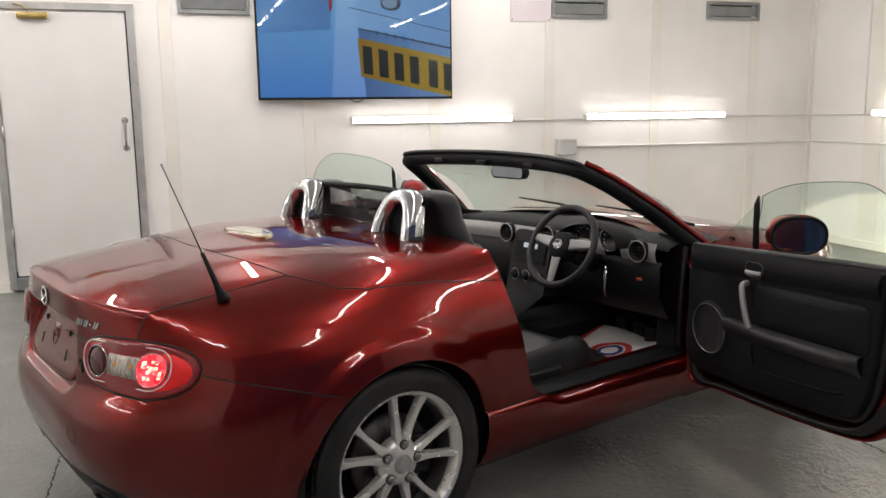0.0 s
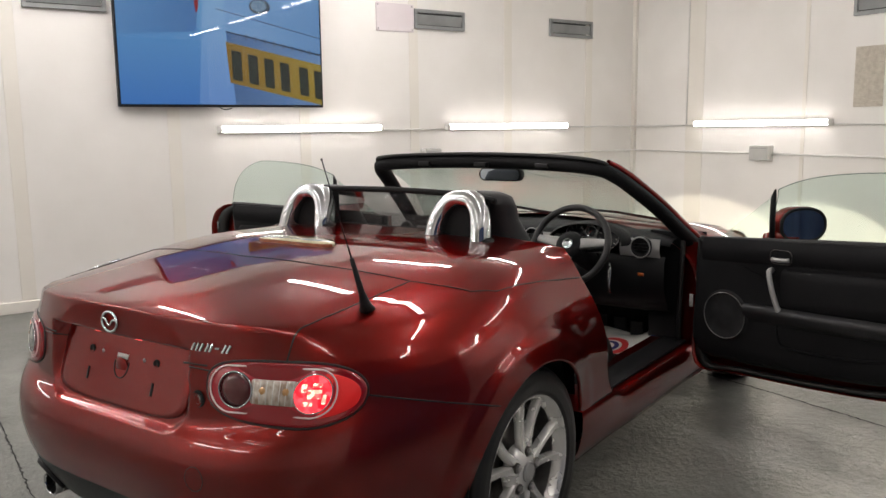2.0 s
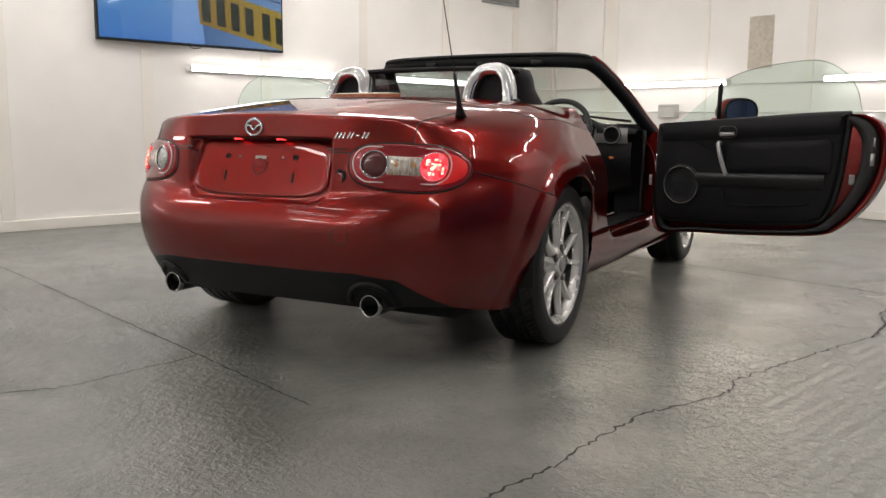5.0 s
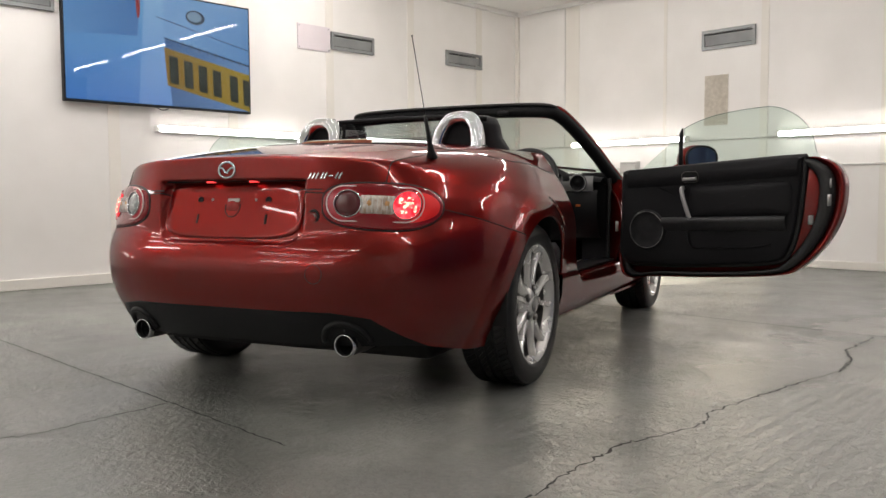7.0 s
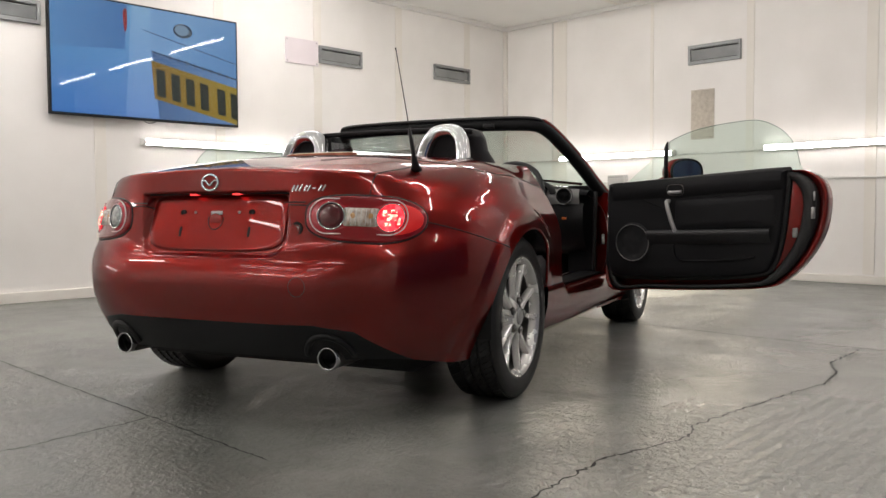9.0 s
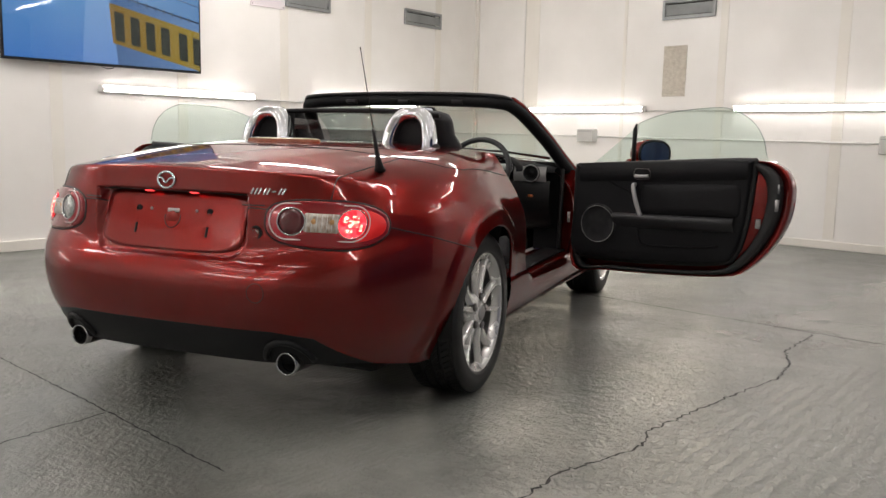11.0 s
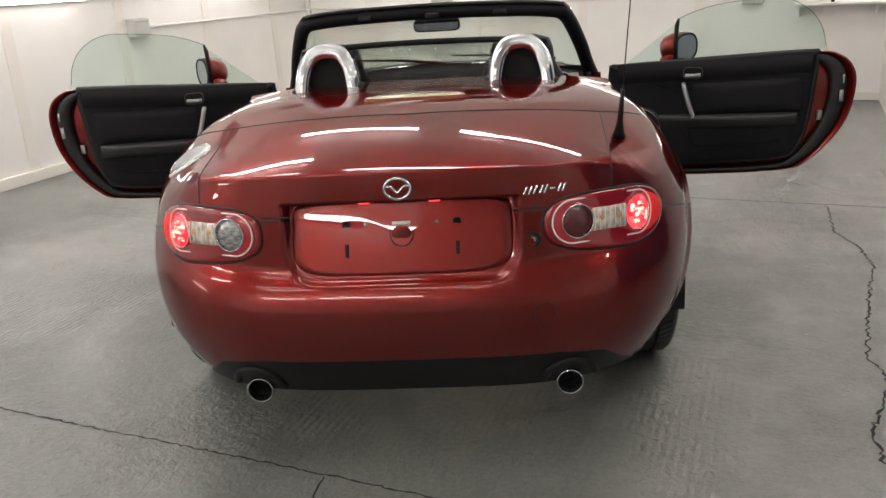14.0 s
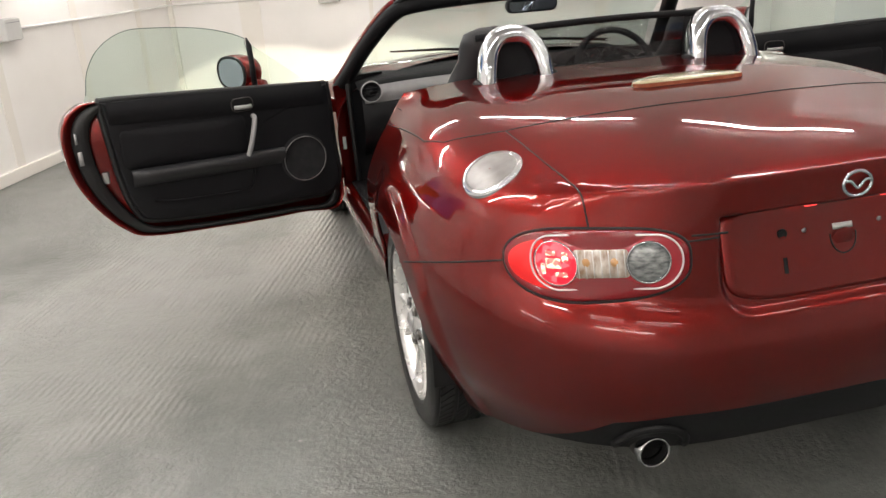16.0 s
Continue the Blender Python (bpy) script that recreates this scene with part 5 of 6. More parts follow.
for x in (-0.3, 0.0, 0.3):
    part("roof_catch", box(x - 0.03, 1.0, 1.128, x + 0.03, 1.035, 1.15, 0.005), PLASTIC, screen)
rv = part("rear_view_mirror", slab(rounded(0.215, 0.058, 0.022), lambda u, v, d: (0.01 + u, 1.15 + d, 1.09 + v), 0.0, 0.035, bevel=0.008), PLASTIC, CAR, "black interior mirror")
part("mirror_face", slab(rounded(0.20, 0.046, 0.018), lambda u, v, d: (0.01 + u, 1.1485 + d, 1.09 + v), 0.0, 0.001), MIRROR, rv, smooth=False)
part("mirror_arm", tube([(0.01, 1.18, 1.10), (0.01, 1.16, 1.14)], 0.009, 8), PLASTIC, rv)
for x0, x1 in ((0.60, 0.05), (0.05, -0.5)):
    part("wiper", tube([(x0, 1.72, 0.855), ((x0 + x1) / 2, 1.725, 0.885), (x1, 1.70, 0.90)], [0.008, 0.007, 0.004], 6), PLASTIC, CAR)
part("scuttle", grid([[(x, y, 0.80 + 0.055 * (1 - (x / 0.75) ** 2) + dz) for x in [-0.73 + 1.46 * i / 16 for i in range(17)]] for y, dz in ((1.58, -0.02), (1.66, 0.0), (1.74, 0.008))]), PLASTIC, CAR)

# ---------------------------------------------------------------- cockpit
part("cabin_floor", box(-0.70, 0.40, 0.195, 0.70, 1.75, 0.215), CARPET, CAR, smooth=False)
part("rear_bulkhead", grid([[(x, y, min(z, deck_z(x, 0.36) - 0.035)) for x in [-0.72 + 1.44 * i / 10 for i in range(11)]] for y, z in ((0.50, 0.21), (0.47, 0.5), (0.44, 0.75), (0.43, 0.86), (0.40, 0.915), (0.36, 0.925))]), CARPET, CAR)
part("front_bulkhead", grid([[(x, y, z) for x in [-0.72 + 1.44 * i / 8 for i in range(9)]] for y, z in ((1.62, 0.21), (1.85, 0.32), (1.85, 0.80))]), CARPET, CAR)
part("tunnel", slab([(-0.13, 0.2), (-0.12, 0.36), (-0.10, 0.40), (0.10, 0.40), (0.12, 0.36), (0.13, 0.2)], lambda x, z, y: (x, y, z), 0.45, 1.75), CARPET, CAR, smooth=False)
for side in (1, -1):
    # front door post with its kick panel
    part("door_post", grid([[(side * x, 1.47 + 0.05 * (0.8 - x) * 4 + 0.03 * (z - 0.3), z) for x in (0.60, 0.68, 0.74, 0.78, 0.80, 0.805)] for z in [0.30 + 0.50 * i / 8 for i in range(9)]]), PAINT, CAR, "red front door post")
    part("kick_panel", grid([[(side * x, 1.455 + 0.06 * (0.78 - x) * 4, z) for x in (0.58, 0.64, 0.70, 0.735)] for z in [0.30 + 0.54 * i / 8 for i in range(9)]]), TRIM, CAR)
    part("post_seal", tube(curve([(side * 0.74, 1.448, 0.36), (side * 0.742, 1.44, 0.5), (side * 0.745, 1.45, 0.7), (side * 0.742, 1.47, 0.82)], 5), 0.011, 8), SEAL, CAR)
    part("post_label", box(side * 0.775, 1.468, 0.52, side * 0.79, 1.474, 0.575), WHITE, CAR)
    for z in (0.42, 0.72):
        part("door_hinge", box(side * 0.80, 1.46, z - 0.03, side * 0.85, 1.50, z + 0.03, 0.006), PAINT, CAR)


def seat(cx, side):
    """A bucket seat in black leather."""
    def pad(u):
        # flat middle, raised bolsters, rolled outer edge
        v = abs(u)
        return 0.05 * smooth01((v - 0.55) / 0.25) - 0.15 * max(v - 0.84, 0.0) ** 2 / 0.0256 - 0.006 * math.exp(-((v - 0.56) / 0.05) ** 2)

    s = part("seat", grid([[(cx + w * (u if abs(u) < 0.97 else math.copysign(0.97, u)), y - 0.02 * (u * u) * (y > 1.0), z + pad(u) * f) for u in [-1 + 2 * i / 40 for i in range(41)]]
                           for y, z, w, f in ((0.56, 0.38, 0.25, 1.0), (0.60, 0.41, 0.255, 1.0), (0.72, 0.415, 0.262, 1.0), (0.80, 0.420, 0.264, 1.0), (0.90, 0.43, 0.262, 1.0), (0.98, 0.438, 0.258, 0.9), (1.04, 0.432, 0.25, 0.75), (1.08, 0.41, 0.242, 0.6), (1.11, 0.37, 0.237, 0.5), (1.12, 0.30, 0.23, 0.3), (1.09, 0.24, 0.23, 0.2))]), LEATHER, CAR, "black leather bucket seat")
    part("seat_base", box(cx - 0.225, 0.55, 0.215, cx + 0.225, 1.05, 0.33, 0.03), PLASTIC, s)
    for o in (-1, 1):
        part("seat_piping", tube([(cx + o * 0.146, y, z + 0.004) for y, z in ((0.62, 0.412), (0.75, 0.416), (0.9, 0.430), (1.0, 0.447), (1.05, 0.444))], 0.003, 5), LEATHER, s)
        part("back_bolster", tube(curve([(cx + o * 0.215, 0.62, 0.42), (cx + o * 0.225, 0.60, 0.6), (cx + o * 0.20, 0.555, 0.78), (cx + o * 0.12, 0.52, 0.88)], 5), [0.04] * 15 + [0.025], 10), LEATHER, s)
    rows = []
    for t, w in ((0.0, 0.19), (0.25, 0.20), (0.5, 0.205), (0.7, 0.19), (0.82, 0.15), (0.88, 0.125), (0.95, 0.12), (1.0, 0.105)):
        z, y = 0.36 + 0.70 * t, 0.62 - 0.15 * t
        ring = []
        for i in range(20):
            a = i * math.tau / 20
            ring.append((cx + w * math.copysign(abs(math.cos(a)) ** 0.6, math.cos(a)), y + 0.06 * math.sin(a) - (0.01 if math.sin(a) > 0 else 0), z))
        rows.append(ring)
    rows.append([(cx + (p[0] - cx) * 0.55, 0.47 + (p[1] - 0.47) * 0.5, 1.075) for p in rows[-1]])
    rows.append([(cx, 0.47, 1.078)] * 20)
    part("backrest", grid(rows, close=True), LEATHER, s)
    part("recliner", box(cx + side * 0.25, 0.60, 0.30, cx + side * 0.275, 0.86, 0.40, 0.012), PLASTIC, s)
    return s


seat(0.37, 1)
seat(-0.37, -1)

# ---- dashboard
dash = part("dashboard", grid([[(x, y + 0.03 * (abs(x) / 0.7) ** 2, z - 0.03 * (abs(x) / 0.7) ** 3) for x in [-0.71 + 1.42 * i / 20 for i in range(21)]] for y, z in ((1.72, 0.835), (1.60, 0.848), (1.48, 0.848), (1.40, 0.838), (1.37, 0.825), (1.365, 0.815))]), TRIM, CAR, "black moulded dashboard")
part("dash_lower", grid([[(x, y, z) for x in [-0.70 + 1.40 * i / 16 for i in range(17)]] for y, z in ((1.372, 0.742), (1.355, 0.72), (1.36, 0.60), (1.42, 0.50), (1.55, 0.46))]), PLASTIC, dash)
part("silver_band", grid([[(x, 1.362 - 0.012 * math.sin(math.pi * h), 0.742 + 0.075 * h - 0.02 * (abs(x) / 0.7) ** 3) for x in [-0.69 + 1.10 * i / 16 for i in range(17)]] for h in [j / 5 for j in range(6)]]), SILVER, dash, "silver grey dash band")
part("silver_end", grid([[(x, 1.362 - 0.014 * math.sin(math.pi * h), 0.738 + 0.08 * h) for x in (0.50, 0.56, 0.62, 0.68)] for h in [j / 5 for j in range(6)]]), SILVER, dash)
for x, z in ((0.60, 0.782), (-0.66, 0.780), (-0.20, 0.778), (0.075, 0.79)):
    v = part("air_vent", lathe([(0.0, -0.012), (0.012, -0.012), (0.013, -0.006), (0.034, -0.004), (0.036, -0.018), (0.042, -0.02), (0.046, -0.014), (0.047, 0.006)], "y", (x, 1.352, z), 32), PLASTIC, dash, "round swivelling air vent")
    part("vent_ring", tube([(x + 0.0435 * math.cos(t), 1.333, z + 0.0435 * math.sin(t)) for t in (i * math.tau / 36 for i in range(36))], 0.0028, 6, closed=True), SILVER, v)
    for k in (-1, 0, 1):
        part("vent_slat", box(x - 0.03, 1.338, z + k * 0.014 - 0.0015, x + 0.03, 1.348, z + k * 0.014 + 0.0015), PLASTIC, v, smooth=False)
# binnacle and gauges
rows = []
for y, w, h in ((1.27, 0.175, 0.085), (1.30, 0.19, 0.095), (1.38, 0.19, 0.09), (1.46, 0.16, 0.05)):
    rows.append([(0.365 + w * math.cos(t), y + 0.02 * math.sin(t), 0.79 + h * math.sin(t)) for t in (math.pi * i / 16 for i in range(17))])
part("binnacle", grid(rows), TRIM, dash, "hooded instrument binnacle")
DIAL = mat("dial_face", (0.03, 0.03, 0.035), 0.25)
for x, z, r in ((0.29, 0.815, 0.047), (0.445, 0.815, 0.051), (0.367, 0.838, 0.026), (0.232, 0.80, 0.024)):
    g = part("gauge", lathe([(0.0, 0.0), (r * 0.93, 0.0), (r, -0.012), (r * 1.05, -0.010), (r * 1.06, 0.004)], "y", (x, 1.355, z), 32), DIAL, dash, "round black dial with pale marks")
    part("gauge_ring", tube([(x + r * 1.02 * math.cos(t), 1.343, z + r * 1.02 * math.sin(t)) for t in (i * math.tau / 36 for i in range(36))], 0.0032, 6, closed=True), CHROME, g)
    for k in range(9):
        t = math.radians(225 - 270 * k / 8)
        p, q = (Vector((x + r * f * math.cos(t), 1.3535, z + r * f * math.sin(t))) for f in (0.70, 0.85))
        part("dial_mark", tube([p, q], 0.0012, 4), WHITE, g)
    t = math.radians(215)
    part("needle", tube([(x, 1.352, z), (x + r * 0.75 * math.cos(t), 1.352, z + r * 0.75 * math.sin(t))], 0.0013, 4), mat("red_needle", (0.6, 0.04, 0.02), 0.4), g)
# centre stack
stack = part("console_panel", slab(rounded(0.25, 0.30, 0.03, 5, 0.0, 0.655), lambda x, z, d: (x, 1.33 - (0.80 - z) * 0.24 + d, z), 0.0, 0.10), PLASTIC, dash, "black centre console stack", smooth=False)
slope = lambda z: 1.33 - (0.80 - z) * 0.24
part("radio", slab(rounded(0.20, 0.10, 0.008, 3, 0.0, 0.705), lambda x, z, d: (x, slope(z) + d, z), -0.006, 0.0), TRIM, stack, smooth=False)
part("radio_display", slab(rounded(0.09, 0.022, 0.003, 2, 0.0, 0.738), lambda x, z, d: (x, slope(z) + d, z), -0.009, -0.004), glow("radio_screen_glow", (0.75, 0.85, 0.9), 0.12), stack, smooth=False)
for i in range(6):
    part("radio_button", slab(rounded(0.024, 0.012, 0.002, 2, -0.075 + 0.03 * i, 0.672), lambda x, z, d: (x, slope(z) + d, z), -0.009, -0.004), TRIM, stack, smooth=False)
part("radio_knob", lathe([(0.0, -0.022), (0.012, -0.022), (0.014, -0.004)], "y", (0.0, slope(0.705), 0.705), 20), PLASTIC, stack)
for x in (-0.072, 0.0, 0.072):
    k = part("heater_dial", lathe([(0.0, -0.02), (0.018, -0.02), (0.021, -0.006), (0.027, -0.006), (0.028, 0.004)], "y", (x, slope(0.60), 0.60), 28), PLASTIC, stack, "round heater dial")
    part("dial_rim", tube([(x + 0.026 * math.cos(t), slope(0.60) - 0.008, 0.60 + 0.026 * math.sin(t)) for t in (i * math.tau / 28 for i in range(28))], 0.002, 6, closed=True), SILVER, k)
console = part("console", grid([[(x, y, z - 0.02 * (abs(x) / 0.11) ** 4) for x in (-0.115, -0.11, -0.07, 0.0, 0.07, 0.11, 0.115)] for y, z in ((0.50, 0.45), (0.62, 0.46), (0.80, 0.43), (1.05, 0.46), (1.18, 0.50), (1.26, 0.54))]), TRIM, CAR, "black centre console")
part("gear_knob", lathe([(0.0, 0.115), (0.016, 0.112), (0.022, 0.095), (0.018, 0.075), (0.008, 0.06), (0.02, 0.02), (0.045, -0.005)], "z", (0.0, 1.08, 0.475), 20), LEATHER, console, "black leather gear knob")
part("handbrake", tube([(-0.05, 0.78, 0.46), (-0.05, 0.9, 0.49), (-0.05, 1.0, 0.515)], [0.014, 0.015, 0.017], 10), LEATHER, console)
# steering wheel
sw = Vector((0.369, 1.131, 0.80))
ax = Vector((0, -0.90, 0.436)).normalized()
ux, uz = Vector((1, 0, 0)), Vector((0, 0.436, 0.90)).normalized()
at_wheel = lambda r, t, o=0.0: sw + ux * (r * math.cos(t)) + uz * (r * math.sin(t)) + ax * o
wheel_rim = part("steering_wheel", tube([at_wheel(0.171, i * math.tau / 56) for i in range(56)], 0.0145, 12, closed=True), LEATHER, CAR, "black leather three-spoke steering wheel")
part("wheel_boss", grid([[at_wheel(0.062 * k, i * math.tau / 32, o) for i in range(32)] for k, o in ((1.0, -0.035), (1.0, 0.0), (0.9, 0.016), (0.5, 0.024), (0.0, 0.026))], close=True), TRIM, wheel_rim)
part("boss_emblem", grid([[at_wheel(0.024 * k, i * math.tau / 28, o) for i in range(28)] for k, o in ((1.0, 0.020), (0.96, 0.027), (0.75, 0.028), (0.7, 0.0255), (0.0, 0.026))], close=True), CHROME, wheel_rim, "plain round chrome emblem")
for t in (math.radians(172), math.radians(8), math.radians(-90)):
    s = [at_wheel(r, t, o) for r, o in ((0.05, 0.008), (0.10, 0.004), (0.168, -0.004))]
    side_v = (-ux * math.sin(t) + uz * math.cos(t))
    part("spoke", grid([[p - side_v * w, p + ax * 0.008 - side_v * w * 0.7, p + ax * 0.008 + side_v * w * 0.7, p + side_v * w, p - ax * 0.01] for p, w in zip(s, (0.026, 0.022, 0.017))], close=True), SILVER, wheel_rim, "silver spoke")
part("steering_column", tube([sw - ax * 0.02, sw - ax * 0.22], 0.045, 14), PLASTIC, CAR)
for x in (-1, 1):
    part("column_stalk", tube([sw - ax * 0.06 + ux * 0.04 * x, sw - ax * 0.06 + ux * 0.13 * x + uz * 0.01], [0.008, 0.010], 8), PLASTIC, CAR)
part("ignition_key", tube([(0.49, 1.27, 0.715), (0.495, 1.265, 0.68), (0.492, 1.262, 0.62), (0.497, 1.262, 0.585)], [0.004, 0.010, 0.006, 0.009], 8), CHROME, CAR, "keys hanging from the ignition")
part("hazard_switch", box(0.585, 1.352, 0.655, 0.61, 1.358, 0.668), mat("amber_switch", (0.7, 0.16, 0.03), 0.4), dash)
for x, y in ((0.30, 1.60), (0.40, 1.60), (0.50, 1.56)):
    part("pedal", box(x - 0.03, y, 0.33, x + 0.03, y + 0.015, 0.40, 0.004), PLASTIC, CAR)
# paper foot mat
PAPER = noisy(mat("paper_mat", (0.72, 0.70, 0.66), 0.7), 6, (0.68, 0.66, 0.62), (0.76, 0.74, 0.70))


def mat_z(x, y):
    fold = abs((3.1 * y + 1.3 * x) % 1.0 - 0.5) * 2
    return 0.262 + 0.16 * max(0, y - 1.20) + 0.026 * fold + 0.01 * abs(math.sin(11 * x - 7 * y)) + 0.035 * smooth01((x - 0.44) / 0.16) * smooth01((y - 1.30) / 0.2)


mat_thing = thing("paper_floor_mat", "creased white paper floor mat printed with red and blue shapes", "floor mat", m=pose(0, 0, 0, 0, 0, 20) @ pose(0.035, 0.02, 0.004))
sheet = lambda x0, x1, y0, y1, up: grid([[(x0 + (x1 - x0) * i / 24, y0 + (y1 - y0) * j / 24, mat_z(x0 + (x1 - x0) * i / 24, y0 + (y1 - y0) * j / 24) + up) for i in range(25)] for j in range(25)])
part("paper", sheet(0.17, 0.60, 1.10, 1.58, 0.0), PAPER, mat_thing)
BLUE_INK, RED_INK, DARK_INK = mat("blue_ink", (0.02, 0.03, 0.16), 0.6), mat("red_ink", (0.5, 0.03, 0.03), 0.6), mat("dark_ink", (0.02, 0.02, 0.05), 0.6)
part("printed_band", sheet(0.17, 0.60, 1.105, 1.135, 0.003), BLUE_INK, mat_thing)
part("printed_band", sheet(0.56, 0.60, 1.14, 1.55, 0.003), BLUE_INK, mat_thing)
part("printed_band", sheet(0.17, 0.195, 1.14, 1.55, 0.003), RED_INK, mat_thing)
for k in range(4):
    part("printed_bar", sheet(0.26 + 0.05 * k, 0.295 + 0.05 * k, 1.19, 1.225, 0.003), DARK_INK, mat_thing)
rows = [[(0.39 + r * 0.11 * math.cos(t), 1.36 + r * 0.075 * math.sin(t), mat_z(0.39 + r * 0.11 * math.cos(t), 1.36 + r * 0.075 * math.sin(t)) + 0.003) for t in (i * math.tau / 30 for i in range(31))] for r in (1.0, 0.72)]
part("printed_ring", grid(rows), RED_INK, mat_thing)
rows = [[(0.39 + r * 0.11 * math.cos(t), 1.36 + r * 0.075 * math.sin(t), mat_z(0.39 + r * 0.11 * math.cos(t), 1.36 + r * 0.075 * math.sin(t)) + 0.003) for t in (i * math.tau / 30 for i in range(31))] for r in (0.6, 0.4)]
part("printed_ring", grid(rows), BLUE_INK, mat_thing)


# ---------------------------------------------------------------- room details
def strip(x0, y0, z0, x1, y1, z1, name="trim", material=BATTEN, bevel=0.004):
    return tagged(part(name, box(x0, y0, z0, x1, y1, z1, bevel), material, smooth=False), "cream strip over a wall joint", "trim", kind="structure")


for y in (-5.975, -4.85, -3.725, -2.6, -0.35, 0.775, 1.9, 3.025, 4.15, 5.275):
    strip(WX, y - 0.05, 0.09, WX + 0.006, y + 0.05, CEIL)
for x, w in ((-3.25, 0.11), (-2.0, 0.02), (-0.89, 0.04), (0.25, 0.05), (1.37, 0.04)):
    strip(x - w, WY - 0.006, 0.09, x + w, WY, CEIL)
strip(WX, WY - 0.045, 0.0, WX + 0.045, WY, CEIL)
tagged(part("baseboard", box(WX, -0.58, 0.0, WX + 0.03, WY - 0.045, 0.085, 0.006), BATTEN, smooth=False), "cream skirting along the wall", "baseboard", kind="structure")
tagged(part("baseboard", box(WX, SY, 0.0, WX + 0.03, -1.62, 0.085, 0.006), BATTEN, smooth=False), "cream skirting along the wall", "baseboard", kind="structure")
tagged(part("baseboard", box(WX + 0.045, WY - 0.03, 0.0, 1.86, WY, 0.075, 0.006), BATTEN, smooth=False), "cream skirting along the wall", "baseboard", kind="structure")
tagged(part("wall_return", box(1.86, 4.25, 0.0, EX, WY, CEIL), WALL, smooth=False), "white boxed-out wall corner", "wall", kind="structure")
tagged(part("baseboard", box(1.83, 4.22, 0.0, EX, 4.25, 0.07, 0.006), BATTEN, smooth=False), "cream skirting along the wall", "baseboard", kind="structure")
# ceiling edge angles and seams
strip(WX, SY, CEIL - 0.05, WX + 0.05, WY, CEIL, material=WHITE)
strip(WX + 0.05, WY - 0.05, CEIL - 0.05, 1.86, WY, CEIL, material=WHITE)
for x in (-2.4, -0.2, 2.0, 4.2):
    strip(x - 0.03, SY, CEIL - 0.006, x + 0.03, WY - 0.05, CEIL, material=BATTEN)


def wall_vent(kind, a0, a1, z0, z1):
    """A grey slotted vent; kind 'w' on the west wall, 'n' on the north wall."""
    at = (lambda a, z, d: (WX + d, a, z)) if kind == "w" else (lambda a, z, d: (a, WY - d, z))
    t = thing("wall_vent", "grey metal wall vent with a dark slot", "vent", "wall vents")
    ca, cz, w, h = (a0 + a1) / 2, (z0 + z1) / 2, a1 - a0, z1 - z0
    rows = [[at(ca + u * k * 1.0, cz + v * k2, d) for u, v in ((-w / 2, -h / 2), (w / 2, -h / 2), (w / 2, h / 2), (-w / 2, h / 2))] for k, k2, d in ((1.0, 1.0, 0.0), (1.0, 1.0, 0.03), (0.90, 0.66, 0.03), (0.90, 0.66, 0.004))]
    part("frame", grid(rows, close=True), GREY_METAL, t, smooth=False)
    part("blade", slab([(0.002, cz - h * 0.26), (0.006, cz - h * 0.28), (0.026, cz + h * 0.22), (0.022, cz + h * 0.25)], lambda d, z, a: at(ca + a, z, d), -w * 0.445, w * 0.445), GREY_METAL, t, smooth=False)
    part("slot", slab([(0.001, cz - h * 0.32), (0.003, cz - h * 0.32), (0.003, cz + h * 0.32), (0.001, cz + h * 0.32)], lambda d, z, a: at(ca + a, z, d), -w * 0.448, w * 0.448), HOLE, t, smooth=False)
    return t


wall_vent("w", -0.243, 0.321, 2.175, 2.355)
wall_vent("w", 3.035, 3.60, 2.21, 2.385)
wall_vent("w", 4.70, 5.305, 2.225, 2.40)
wall_vent("n", -1.56, -0.985, 2.22, 2.42)
access = thing("access_panel", "pale pinkish square access panel screwed to the wall", "panel")
part("plate", box(WX, 2.63, 2.17, WX + 0.012, 3.03, 2.42, 0.003), noisy(mat("pink_panel", (0.7, 0.64, 0.66), 0.5), 3, (0.68, 0.62, 0.64), (0.72, 0.66, 0.68)), access, smooth=False)
for y in (2.65, 3.01):
    for z in (2.19, 2.40):
        part("screw", lathe([(0.0, 0.015), (0.006, 0.0145), (0.008, 0.011)], "x", (WX, y, z), 10), STEEL, access)
GRILLE_BEIGE = noisy(mat("beige_grille", (0.6, 0.55, 0.47), 0.5), 30, (0.52, 0.47, 0.40), (0.66, 0.61, 0.53))
grille = thing("louvre_grille", "pale perforated metal louvre grille on the wall", "vent")
part("frame", box(-1.53, WY - 0.008, 1.435, -1.27, WY, 1.955, 0.002), GRILLE_BEIGE, grille, smooth=False)
for i in range(26):
    z = 1.455 + 0.0192 * i
    for x0, x1 in ((-1.52, -1.405), (-1.395, -1.28)):
        part("slat", slab([(0.008, z), (0.015, z + 0.004), (0.015, z + 0.008), (0.008, z + 0.008)], lambda d, zz, x: (x, WY - d, zz), x0, x1), GRILLE_BEIGE, grille, smooth=False)

# conduits, boxes
def conduit(points, r=0.010):
    t = thing("cable_conduit", "thin white cable conduit clipped along the wall", "conduit", "conduits")
    part("pipe", tube(points, r, 8), WHITE, t)
    return t


